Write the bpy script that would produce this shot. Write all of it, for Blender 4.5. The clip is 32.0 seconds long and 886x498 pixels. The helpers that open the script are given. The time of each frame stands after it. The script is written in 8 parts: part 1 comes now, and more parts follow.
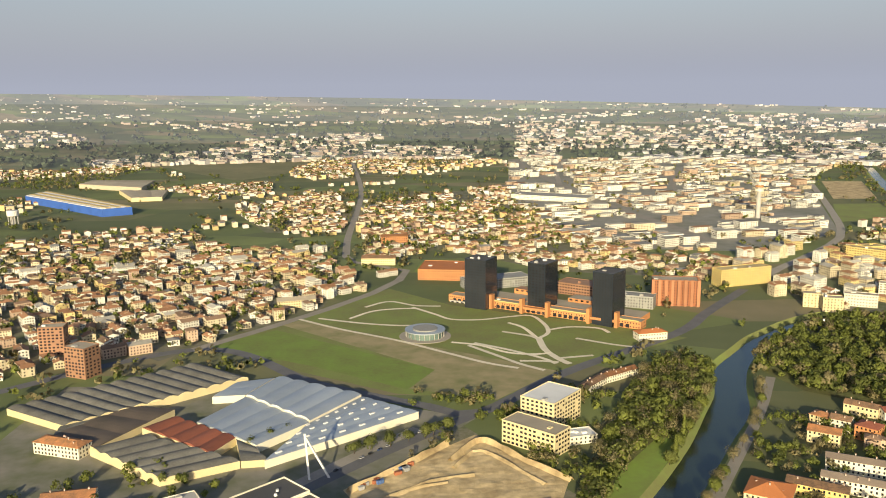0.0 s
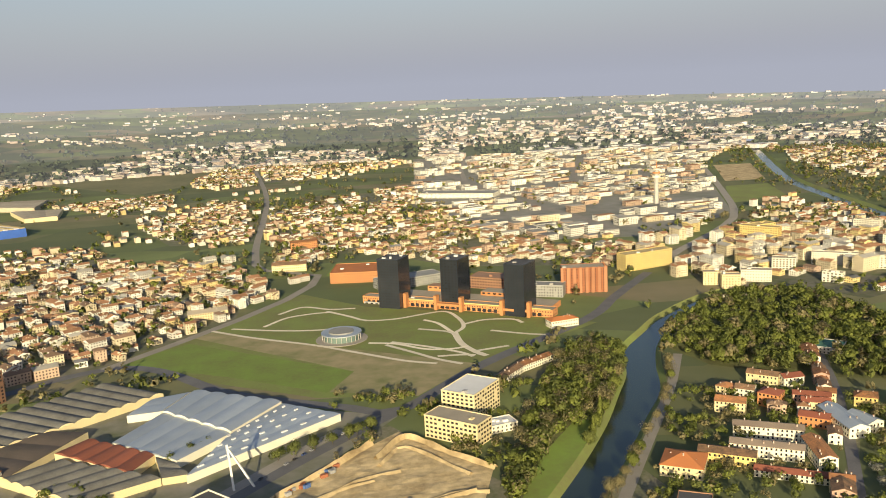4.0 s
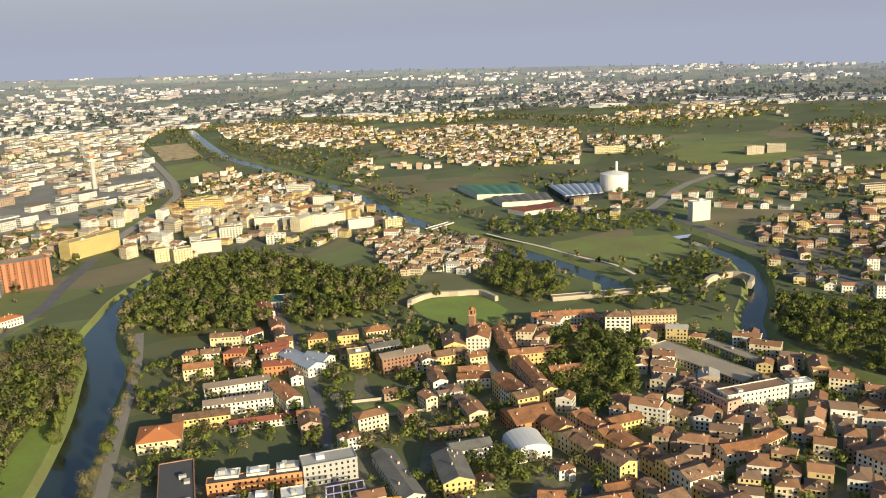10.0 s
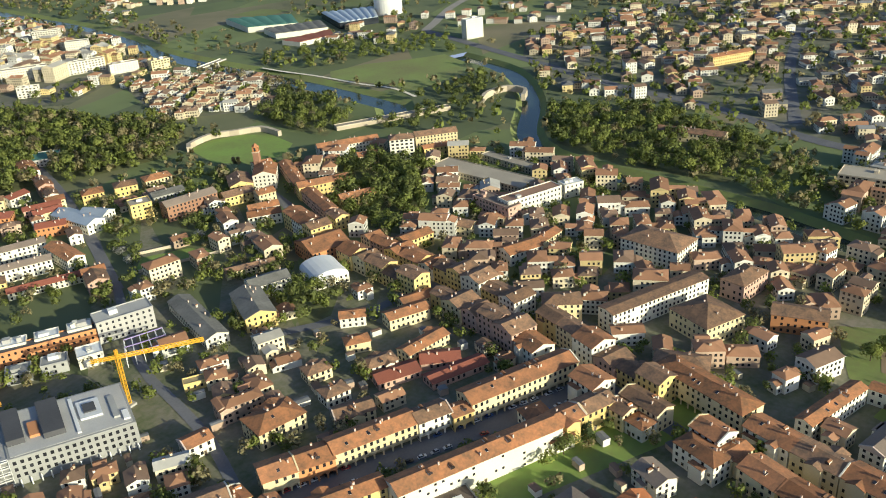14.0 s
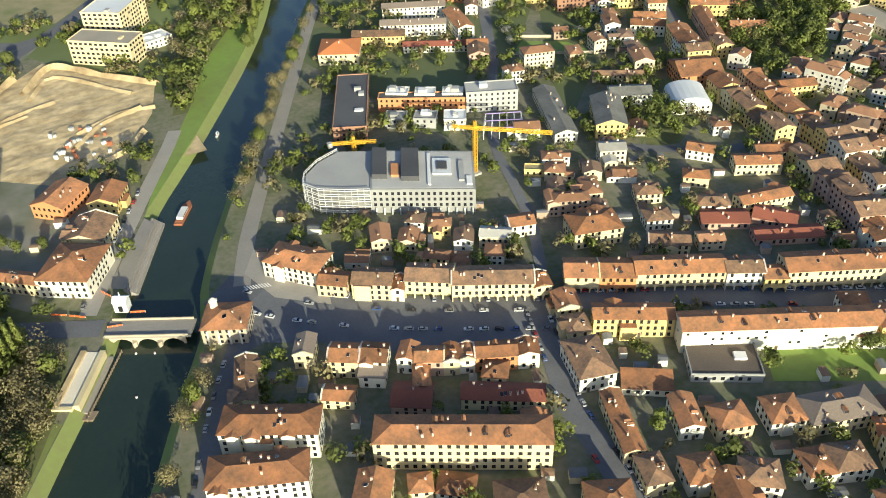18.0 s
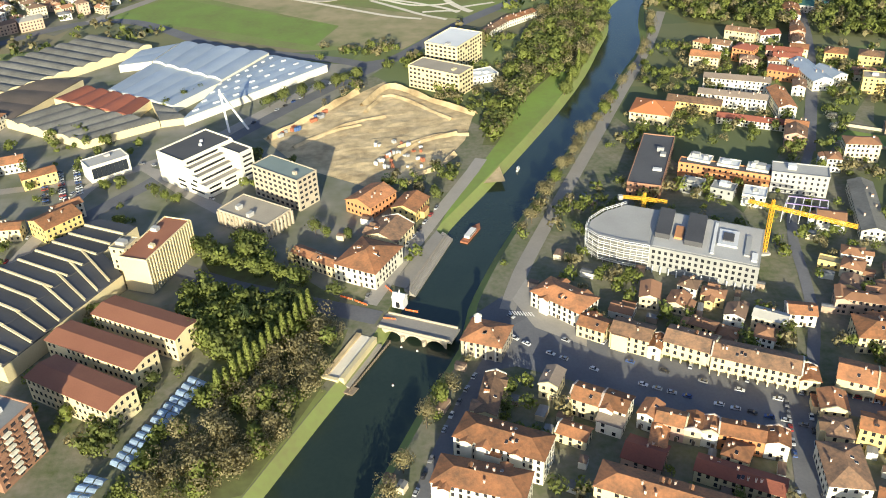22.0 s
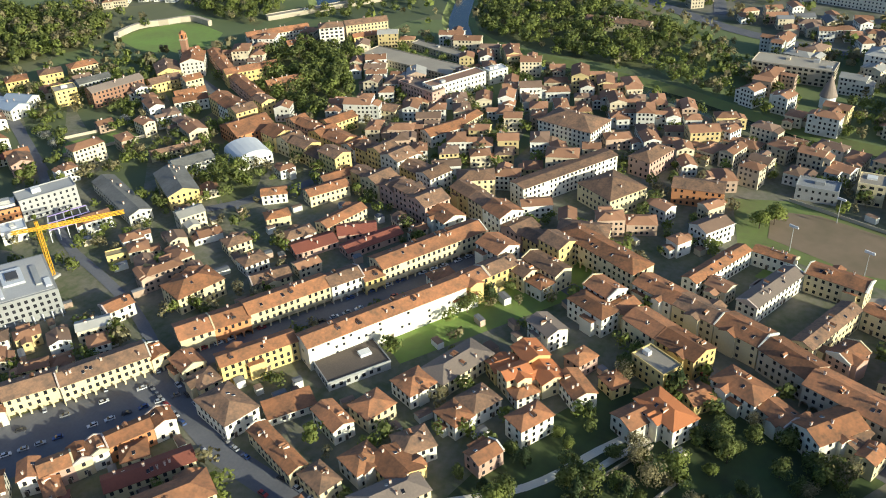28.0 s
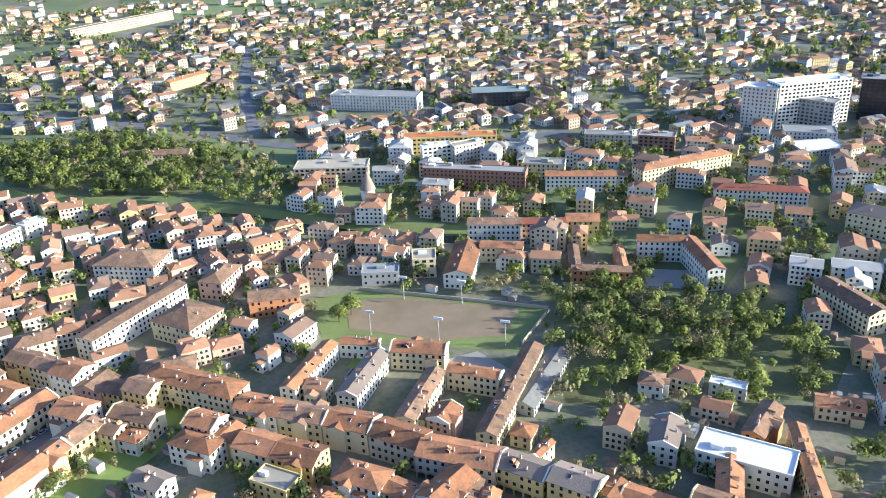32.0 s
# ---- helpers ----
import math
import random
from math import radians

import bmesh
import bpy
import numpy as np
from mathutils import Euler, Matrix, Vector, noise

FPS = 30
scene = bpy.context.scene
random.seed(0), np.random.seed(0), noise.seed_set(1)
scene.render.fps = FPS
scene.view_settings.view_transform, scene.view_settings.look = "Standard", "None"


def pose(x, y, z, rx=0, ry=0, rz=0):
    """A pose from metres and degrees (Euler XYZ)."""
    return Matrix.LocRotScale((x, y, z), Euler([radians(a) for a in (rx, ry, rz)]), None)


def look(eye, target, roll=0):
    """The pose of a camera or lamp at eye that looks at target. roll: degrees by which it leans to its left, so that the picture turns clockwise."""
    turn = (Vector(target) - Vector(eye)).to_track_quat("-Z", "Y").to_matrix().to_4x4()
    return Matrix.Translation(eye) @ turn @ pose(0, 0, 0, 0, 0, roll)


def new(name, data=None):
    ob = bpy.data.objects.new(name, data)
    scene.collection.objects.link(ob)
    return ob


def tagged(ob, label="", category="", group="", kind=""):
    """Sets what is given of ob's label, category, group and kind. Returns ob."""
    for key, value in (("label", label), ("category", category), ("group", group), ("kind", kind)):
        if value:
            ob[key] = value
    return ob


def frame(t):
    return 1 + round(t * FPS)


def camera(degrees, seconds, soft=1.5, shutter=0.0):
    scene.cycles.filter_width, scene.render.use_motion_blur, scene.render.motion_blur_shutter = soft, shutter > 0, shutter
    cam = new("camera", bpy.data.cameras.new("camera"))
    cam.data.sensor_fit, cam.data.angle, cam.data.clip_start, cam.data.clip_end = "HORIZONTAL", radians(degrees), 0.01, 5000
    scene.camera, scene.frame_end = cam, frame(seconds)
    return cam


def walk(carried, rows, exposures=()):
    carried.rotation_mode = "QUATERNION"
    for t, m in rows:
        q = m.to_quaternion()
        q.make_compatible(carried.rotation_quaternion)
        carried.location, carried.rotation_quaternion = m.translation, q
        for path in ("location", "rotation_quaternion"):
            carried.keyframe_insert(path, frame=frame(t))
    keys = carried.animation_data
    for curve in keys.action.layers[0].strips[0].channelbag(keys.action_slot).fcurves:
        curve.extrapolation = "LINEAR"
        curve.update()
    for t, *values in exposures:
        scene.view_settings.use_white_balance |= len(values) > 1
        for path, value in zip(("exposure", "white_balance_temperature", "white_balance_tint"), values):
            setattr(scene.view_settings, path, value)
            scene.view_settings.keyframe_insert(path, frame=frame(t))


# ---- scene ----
cam = camera(54.32, 32.0, soft=1.0)
PATH = [
    (0, (-0.1, -0.1, 257.9), (-0.05, 98.13, 239.11), -0.49),
    (0.5, (-2.9, -2.3, 260.5), (-6.61, 95.99, 242.61), -1.16),
    (1, (-3.0, -5.4, 259.4), (-8.31, 93.36, 244.46), -2.12),
    (1.5, (-2.7, -6.3, 258.4), (-7.79, 92.17, 241.60), -2.85),
    (2, (-2.2, -6.2, 258.6), (-4.94, 92.07, 240.46), -2.13),
    (2.5, (-3.3, -6.8, 257.9), (-4.62, 91.43, 239.22), -1.58),
    (4.5, (-2.1, -5.5, 255.4), (14.25, 91.40, 236.64), -2.94),
    (5, (-3.1, -5.0, 253.7), (18.93, 90.91, 235.70), -2.73),
    (5.5, (-2.0, -5.1, 252.9), (24.40, 89.61, 234.80), -2.81),
    (6, (-1.3, -5.3, 253.2), (29.50, 88.22, 235.58), -1.06),
    (6.5, (-2.6, -5.3, 252.1), (30.57, 87.06, 232.92), -1.68),
    (7, (-2.5, -5.1, 250.8), (34.53, 85.72, 231.02), -1.47),
    (7.5, (-2.2, -4.8, 248.5), (39.22, 83.90, 228.11), -1.45),
    (8, (-3.3, -3.2, 248.3), (43.04, 82.99, 227.86), -1.44),
    (8.5, (-3.0, -3.6, 249.1), (45.38, 81.25, 227.62), -1.34),
    (9, (-2.3, -4.4, 247.9), (48.89, 78.51, 225.32), -1.47),
    (9.5, (-1.1, -4.3, 245.7), (57.69, 72.98, 221.76), -2.85),
    (10, (-2.0, -2.3, 243.3), (63.33, 69.73, 219.83), -2.64),
    (10.5, (-1.1, -2.3, 243.3), (66.81, 65.93, 216.36), -3.93),
    (11, (-0.6, -3.1, 243.6), (69.18, 62.35, 214.54), -3.00),
    (11.5, (-1.4, -2.2, 243.0), (72.03, 58.78, 213.11), -1.80),
    (12, (0.9, -4.2, 242.7), (74.54, 56.28, 212.51), -2.82),
    (12.5, (-1.2, -4.6, 241.3), (74.78, 52.45, 210.21), -2.03),
    (13, (-1.5, -4.9, 242.7), (74.14, 51.94, 210.36), -1.96),
    (13.5, (-1.9, -5.8, 242.3), (73.13, 50.11, 207.08), -2.88),
    (14, (-1.8, -7.1, 239.6), (73.14, 43.48, 196.86), -4.10),
    (14.5, (-0.6, -6.7, 241.4), (73.80, 39.70, 193.36), -5.69),
    (15, (-4.5, -7.8, 239.6), (64.76, 40.56, 186.05), -2.18),
    (15.5, (-3.4, -10.8, 237.7), (59.22, 40.24, 178.76), 1.23),
    (17.5, (-2.2, -19.1, 247.8), (39.72, 47.24, 185.84), -1.72),
    (18, (-1.9, -20.9, 248.2), (35.84, 49.77, 188.29), -2.31),
    (18.5, (0.2, -24.0, 248.7), (29.16, 52.81, 191.57), -3.42),
    (19, (-0.3, -26.6, 249.3), (23.45, 52.33, 192.60), -3.26),
    (19.5, (-1.6, -28.3, 249.2), (19.31, 52.19, 193.77), -2.24),
    (20, (-2.1, -30.2, 249.1), (14.29, 52.16, 194.73), -1.56),
    (20.5, (-1.8, -31.3, 249.6), (10.00, 51.88, 195.41), -1.01),
    (21, (-1.6, -33.3, 249.1), (7.11, 50.85, 195.88), -1.68),
    (21.5, (-1.5, -34.9, 248.5), (6.96, 49.07, 194.89), -2.08),
    (22, (-2.7, -35.8, 248.6), (6.08, 48.39, 195.24), -2.35),
    (22.5, (-3.4, -37.1, 248.7), (3.70, 47.80, 196.32), -2.89),
    (23, (-3.1, -38.9, 247.9), (3.15, 45.74, 194.99), -3.04),
    (23.5, (-3.7, -39.6, 247.1), (4.21, 44.42, 193.47), -2.25),
    (24, (-4.4, -40.6, 246.5), (4.66, 43.21, 192.69), -2.53),
    (24.5, (-5.0, -40.4, 246.6), (8.89, 42.06, 191.74), -3.65),
    (26.5, (-12.0, -39.7, 238.0), (34.93, 30.37, 184.20), -3.61),
    (27, (-14.7, -37.0, 234.9), (41.27, 25.07, 179.98), -4.60),
    (27.5, (-14.0, -37.6, 232.0), (49.85, 18.59, 179.29), -4.56),
    (28, (-11.7, -37.4, 229.3), (61.39, 6.78, 177.30), -3.01),
    (28.5, (-9.4, -35.6, 227.0), (70.03, -5.03, 174.52), -4.63),
    (29, (-8.0, -34.2, 224.8), (73.93, -17.80, 169.80), -6.83),
    (29.5, (-6.3, -32.3, 225.3), (76.36, -25.36, 169.43), -8.09),
    (30, (-5.5, -33.9, 224.3), (77.04, -31.31, 168.00), -7.78),
    (30.5, (-5.5, -33.7, 223.0), (77.47, -37.52, 167.24), -4.76),
    (31, (-5.3, -34.4, 223.1), (80.92, -36.76, 172.53), -1.35),
    (31.5, (-6.4, -37.1, 222.1), (80.56, -36.47, 172.81), -0.97),
    (32, (-5.1, -38.6, 224.1), (85.90, -38.22, 182.53), -2.51),
]
walk(cam, [(t, look(eye, target, roll)) for t, eye, target, roll in PATH],
     exposures=[(0.0, 0.38, 6850, 15), (2.0, 0.38, 7000, 15), (9.0, 0.36, 6800, 15), (13.0, 0.52, 5650, 12), (15.0, 0.38, 5750, 9), (18.0, 0.76, 5800, 9), (20.0, 0.86, 5850, 12), (24.0, 0.92, 5850, 13), (28.0, 0.6, 5500, 11), (30.0, 1.17, 5150, 12), (32.0, 1.45, 5000, 18)])

# ---- world and sun ----
SUN_EL, SUN_AZ = 15.6, 188.5
world = bpy.data.worlds.new("sky")
scene.world = world
world.use_nodes = True
wn = world.node_tree.nodes
sky = wn.new("ShaderNodeTexSky")
sky.sky_type = "NISHITA"
sky.sun_disc = False
sky.sun_elevation = radians(SUN_EL)
sky.sun_rotation = radians(SUN_AZ)
sky.dust_density = 2.0
sky.air_density = 1.0
sky.ozone_density = 2.0
# a band of pale haze round the horizon, thinning upwards
coord, split, fade, veil = wn.new("ShaderNodeTexCoord"), wn.new("ShaderNodeSeparateXYZ"), wn.new("ShaderNodeMapRange"), wn.new("ShaderNodeMix")
veil.data_type = "RGBA"
wl = world.node_tree.links
wl.new(coord.outputs["Generated"], split.inputs[0])
wl.new(split.outputs["Z"], fade.inputs[0])
fade.inputs[1].default_value, fade.inputs[2].default_value = 0.0, 0.22
wl.new(fade.outputs[0], veil.inputs[0])
veil.inputs[6].default_value = (2.95, 3.35, 4.15, 1)
wl.new(sky.outputs[0], veil.inputs[7])
wl.new(veil.outputs[2], wn["Background"].inputs[0])
wn["Background"].inputs[1].default_value = 0.1
sun = new("sun", bpy.data.lights.new("sun", "SUN"))
sun.data.energy = 5.0
sun.data.angle = radians(0.6)
sun.data.color = (1.0, 0.89, 0.57)
az = radians(SUN_AZ)
sun.matrix_world = look((0, 0, 400), (-math.sin(az) * 100, -math.cos(az) * 100, 400 - 100 * math.tan(radians(SUN_EL))))


# ---- materials ----
def mat(name, col, col2=None, rough=0.85, metal=0.0, fine=1.5, broad=0.06, vary=0.12, bump=0.15, island=False, spec=0.3, leafy=False):
    """A surface with grain at two scales and a shade of its own for each thing or piece."""
    m = bpy.data.materials.new(name)
    m.use_nodes = True
    n, l = m.node_tree.nodes, m.node_tree.links
    b = n["Principled BSDF"]
    b.inputs["Roughness"].default_value = rough
    b.inputs["Metallic"].default_value = metal
    b.inputs["Specular IOR Level"].default_value = spec
    pos = n.new("ShaderNodeNewGeometry")
    small, large = n.new("ShaderNodeTexNoise"), n.new("ShaderNodeTexNoise")
    small.inputs["Scale"].default_value = fine
    small.inputs["Detail"].default_value = 4
    large.inputs["Scale"].default_value = broad
    large.inputs["Detail"].default_value = 3
    for t in (small, large):
        l.new(pos.outputs["Position"], t.inputs["Vector"])
    mix = n.new("ShaderNodeMix")
    mix.data_type = "RGBA"
    mix.inputs[6].default_value = (*col, 1)
    mix.inputs[7].default_value = (*(col2 or [c * 0.72 for c in col]), 1)
    blend = n.new("ShaderNodeMath")
    blend.operation = "MULTIPLY_ADD"
    l.new(small.outputs[0], blend.inputs[0])
    blend.inputs[1].default_value = 0.6
    l.new(large.outputs[0], blend.inputs[2])
    ramp = n.new("ShaderNodeMapRange")
    ramp.inputs[1].default_value, ramp.inputs[2].default_value = 0.55, 1.1
    l.new(blend.outputs[0], ramp.inputs[0])
    l.new(ramp.outputs[0], mix.inputs[0])
    hsv = n.new("ShaderNodeHueSaturation")
    l.new(mix.outputs[2], hsv.inputs["Color"])
    own = n.new("ShaderNodeMapRange")
    own.inputs[3].default_value, own.inputs[4].default_value = 1 - vary, 1 + vary
    if island:
        l.new(pos.outputs["Random Per Island"], own.inputs[0])
    else:
        l.new(n.new("ShaderNodeObjectInfo").outputs["Random"], own.inputs[0])
    l.new(own.outputs[0], hsv.inputs["Value"])
    l.new(hsv.outputs[0], b.inputs["Base Color"])
    if bump:
        bp = n.new("ShaderNodeBump")
        bp.inputs["Strength"].default_value = bump
        bp.inputs["Distance"].default_value = 0.3
        l.new(small.outputs[0], bp.inputs["Height"])
        l.new(bp.outputs[0], b.inputs["Normal"])
    if leafy:
        lit, both = n.new("ShaderNodeBsdfTranslucent"), n.new("ShaderNodeMixShader")
        l.new(hsv.outputs[0], lit.inputs["Color"])
        both.inputs[0].default_value = 0.5
        l.new(b.outputs[0], both.inputs[1])
        l.new(lit.outputs[0], both.inputs[2])
        l.new(both.outputs[0], n["Material Output"].inputs["Surface"])
    return m


def haze_glow(m, strength=0.045):
    """Stands in for haze: gives a far backdrop material a faint pale emission."""
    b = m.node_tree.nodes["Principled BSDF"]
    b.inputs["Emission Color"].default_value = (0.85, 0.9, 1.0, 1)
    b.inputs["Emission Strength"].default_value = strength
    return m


def fields(m):
    """Parcels of field, meadow and fallow land in their own tones."""
    n, l = m.node_tree.nodes, m.node_tree.links
    place, cells, tones = n.new("ShaderNodeMapping"), n.new("ShaderNodeTexVoronoi"), n.new("ShaderNodeValToRGB")
    place.inputs["Rotation"].default_value = (0, 0, 0.45)
    place.inputs["Scale"].default_value = (0.0042, 0.011, 0.0)
    l.new(n.new("ShaderNodeNewGeometry").outputs["Position"], place.inputs[0])
    l.new(place.outputs[0], cells.inputs["Vector"])
    cells.inputs["Scale"].default_value = 1.0
    l.new(cells.outputs["Color"], tones.inputs[0])
    tones.color_ramp.interpolation = "CONSTANT"
    for at, c in ((0.25, (0.2, 0.24, 0.09)), (0.4, (0.26, 0.215, 0.13)), (0.5, (0.15, 0.185, 0.075)), (0.62, (0.21, 0.2, 0.105)), (0.75, (0.125, 0.145, 0.075))):
        tones.color_ramp.elements.new(at).color = (*c, 1)
    tones.color_ramp.elements[0].color = (0.14, 0.16, 0.075, 1)
    tones.color_ramp.elements[-1].color = (0.18, 0.23, 0.075, 1)
    mix = [q for q in n if q.bl_idname == "ShaderNodeMix"][0]
    l.new(tones.outputs[0], mix.inputs[6])
    return m


W = {
    "cream": mat("cream_render", (0.72, 0.61, 0.36), (0.58, 0.49, 0.3)),
    "white": mat("white_render", (0.77, 0.73, 0.6), (0.64, 0.6, 0.49)),
    "yellow": mat("yellow_render", (0.7, 0.53, 0.2), (0.58, 0.45, 0.19)),
    "orange": mat("orange_render", (0.56, 0.25, 0.1), (0.47, 0.22, 0.1)),
    "pink": mat("pink_render", (0.5, 0.33, 0.25), (0.42, 0.28, 0.22)),
    "brick": mat("brick_wall", (0.36, 0.2, 0.12), (0.28, 0.15, 0.1)),
    "terracotta": mat("terracotta_wall", (0.36, 0.14, 0.07), (0.28, 0.11, 0.06)),
    "stone": mat("stone_wall", (0.5, 0.43, 0.32), (0.42, 0.36, 0.27)),
    "grey": mat("grey_wall", (0.36, 0.36, 0.34), (0.28, 0.28, 0.27)),
    "concrete": mat("concrete", (0.45, 0.44, 0.41), (0.36, 0.35, 0.33)),
    "blue": mat("blue_sheet", (0.05, 0.14, 0.5), (0.04, 0.11, 0.4)),
    "glass": mat("dark_glass", (0.03, 0.035, 0.045), (0.02, 0.025, 0.035), rough=0.12, spec=0.6),
}
R = {
    "tile": mat("clay_tiles", (0.44, 0.192, 0.0836), (0.16, 0.0936, 0.0551), fine=0.8, broad=0.15, vary=0.32, bump=0.5),
    "tile_b": mat("brown_clay_tiles", (0.31, 0.178, 0.1), (0.12, 0.086, 0.062), fine=0.8, broad=0.2, vary=0.25, bump=0.5),
    "tile_c": mat("orange_clay_tiles", (0.48, 0.208, 0.088), (0.2, 0.115, 0.063), fine=0.8, broad=0.2, vary=0.2, bump=0.5),
    "redt": mat("red_tiles", (0.3, 0.1, 0.06), (0.22, 0.08, 0.055), fine=1.2, vary=0.15, bump=0.5),
    "greyt": mat("old_grey_tiles", (0.28, 0.22, 0.17), (0.2, 0.16, 0.13), fine=1.2, vary=0.15, bump=0.5),
    "orange": mat("new_orange_tiles", (0.55, 0.2, 0.07), (0.45, 0.17, 0.07), bump=0.5),
    "fibre": mat("fibre_cement", (0.2, 0.195, 0.175), (0.115, 0.112, 0.1), fine=0.6, broad=0.09, bump=0.4),
    "dark": mat("bitumen_roof", (0.1, 0.1, 0.105), (0.075, 0.075, 0.08)),
    "slate": mat("green_slate", (0.22, 0.27, 0.25), (0.17, 0.21, 0.2)),
    "beige": mat("beige_gravel_roof", (0.4, 0.35, 0.27), (0.32, 0.28, 0.22)),
    "grey": mat("grey_gravel_roof", (0.3, 0.3, 0.29), (0.23, 0.23, 0.22)),
    "white": mat("white_membrane", (0.75, 0.76, 0.76), (0.65, 0.66, 0.66)),
    "concrete": W["concrete"],
    "yellow": mat("yellow_gravel", (0.5, 0.4, 0.2), (0.42, 0.33, 0.18)),
    "brick": mat("brick_paving", (0.33, 0.2, 0.13), (0.26, 0.16, 0.11)),
    "redflat": mat("red_roof_coating", (0.3, 0.13, 0.075), (0.24, 0.1, 0.06)),
    "shed": mat("weathered_sheets", (0.16, 0.125, 0.1), (0.1, 0.085, 0.07)),
    "metal": mat("metal_sheets", (0.42, 0.47, 0.52), (0.34, 0.39, 0.45), rough=0.45, metal=0.3),
    "green": mat("green_sheets", (0.09, 0.22, 0.17), (0.07, 0.18, 0.14)),
}
GLASS = mat("window_glass", (0.035, 0.035, 0.04), (0.02, 0.02, 0.025), rough=0.15, bump=0, vary=0.4, spec=0.6)
SHUTTER = mat("window_frame", (0.22, 0.2, 0.16), (0.16, 0.14, 0.12), bump=0)
CHIM = mat("chimney_render", (0.6, 0.5, 0.42), (0.45, 0.36, 0.3))
GRASS = mat("grass", (0.2, 0.255, 0.07), (0.175, 0.17, 0.07), fine=0.3, broad=0.025, bump=0.4)
LAWN = mat("mown_lawn", (0.2, 0.3, 0.06), (0.175, 0.205, 0.06), fine=0.25, broad=0.035, bump=0.3)
EARTH = mat("bare_earth", (0.68, 0.53, 0.3), (0.29, 0.21, 0.11), fine=0.2, broad=0.055, bump=0.8)
ASPHALT = mat("asphalt", (0.17, 0.17, 0.18), (0.125, 0.125, 0.135), fine=0.8, bump=0.2)
PAVING = mat("stone_paving", (0.34, 0.31, 0.27), (0.27, 0.25, 0.22), fine=0.8)
GRAVELPATH = mat("pale_gravel_path", (0.8, 0.73, 0.59), (0.68, 0.61, 0.48))
WATER = mat("river_water", (0.03, 0.045, 0.03), (0.022, 0.035, 0.024), rough=0.16, fine=0.6, bump=0.12, spec=0.4)
YARD = mat("backyard_ground", (0.23, 0.205, 0.155), (0.085, 0.11, 0.04), fine=0.35, broad=0.05, bump=0.5)
UNDERWOOD = mat("woodland_ground", (0.17, 0.19, 0.07), (0.1, 0.095, 0.045), fine=0.3, broad=0.06, bump=0.4)
# lawn colour darkened to stand in for the shade under garden trees
SHADE_TONED = mat("shade_toned_lawn", (0.09, 0.125, 0.04), (0.055, 0.065, 0.03), fine=0.2, broad=0.05)
BARK = mat("bark", (0.12, 0.09, 0.06), (0.08, 0.06, 0.045))
LEAF = {
    "green": mat("green_leaves", (0.225, 0.25, 0.075), (0.155, 0.185, 0.055), vary=0.35, island=True, bump=0, leafy=True),
    "fresh": mat("fresh_leaves", (0.28, 0.31, 0.08), (0.21, 0.25, 0.06), vary=0.3, island=True, bump=0, leafy=True),
    "dark": mat("dark_needles", (0.1, 0.135, 0.055), (0.075, 0.105, 0.045), vary=0.3, island=True, bump=0, leafy=True),
    "bare": mat("budding_twigs", (0.37, 0.32, 0.17), (0.28, 0.245, 0.12), vary=0.35, island=True, bump=0, leafy=True),
    # dulled leaves with haze put in as emission, stronger in three steps outwards
    "hazy": haze_glow(mat("hazy_trees", (0.07, 0.09, 0.055), (0.05, 0.07, 0.045), vary=0.3, island=True, bump=0, leafy=False)),
    "hazier": haze_glow(mat("hazier_trees", (0.07, 0.09, 0.055), (0.05, 0.07, 0.045), vary=0.3, island=True, bump=0), 0.1),
    "haziest": haze_glow(mat("haziest_trees", (0.07, 0.09, 0.055), (0.05, 0.07, 0.045), vary=0.3, island=True, bump=0), 0.17),
    "blossom": mat("white_blossom", (0.55, 0.52, 0.45), (0.42, 0.42, 0.33), vary=0.2, island=True, bump=0, leafy=True),
}
WHITEP = mat("white_paint", (0.78, 0.77, 0.74), (0.66, 0.65, 0.62))
CRANEY = mat("crane_yellow", (0.75, 0.42, 0.03), (0.65, 0.36, 0.03), rough=0.5)


# ---- tools ----
def part(name, bm, material, parent=None, label=""):
    """Links a bmesh as one mesh object under a thing."""
    me = bpy.data.meshes.new(name)
    bm.to_mesh(me)
    bm.free()
    for m in material if isinstance(material, (list, tuple)) else [material]:
        me.materials.append(m)
    ob = new(name, me)
    ob.parent = parent
    if label:
        tagged(ob, label)
    return ob


def shared(name, me, parent, m):
    ob = new(name, me)
    ob.parent = parent
    ob.matrix_basis = m
    return ob


def mesh_of(name, verts, faces, materials, slots=None):
    me = bpy.data.meshes.new(name)
    me.from_pydata(verts, [], faces)
    for m in materials if isinstance(materials, (list, tuple)) else [materials]:
        me.materials.append(m)
    if slots is not None:
        me.polygons.foreach_set("material_index", slots)
    me.update()
    return me


def box(bm, x0, x1, y0, y1, z0, z1, slot=0):
    v = [bm.verts.new(p) for p in ((x0, y0, z0), (x1, y0, z0), (x1, y1, z0), (x0, y1, z0), (x0, y0, z1), (x1, y0, z1), (x1, y1, z1), (x0, y1, z1))]
    for f in ((3, 2, 1, 0), (4, 5, 6, 7), (0, 1, 5, 4), (1, 2, 6, 5), (2, 3, 7, 6), (3, 0, 4, 7)):
        bm.faces.new([v[i] for i in f]).material_index = slot


def inside(px, py, poly):
    """Whether points lie in a polygon; takes arrays."""
    px, py = np.asarray(px, float), np.asarray(py, float)
    hit = np.zeros(px.shape, bool)
    for (x0, y0), (x1, y1) in zip(poly, poly[1:] + poly[:1]):
        if y0 == y1:
            continue
        cross = (y0 > py) != (y1 > py)
        hit ^= cross & (px < (x1 - x0) * (py - y0) / (y1 - y0) + x0)
    return hit


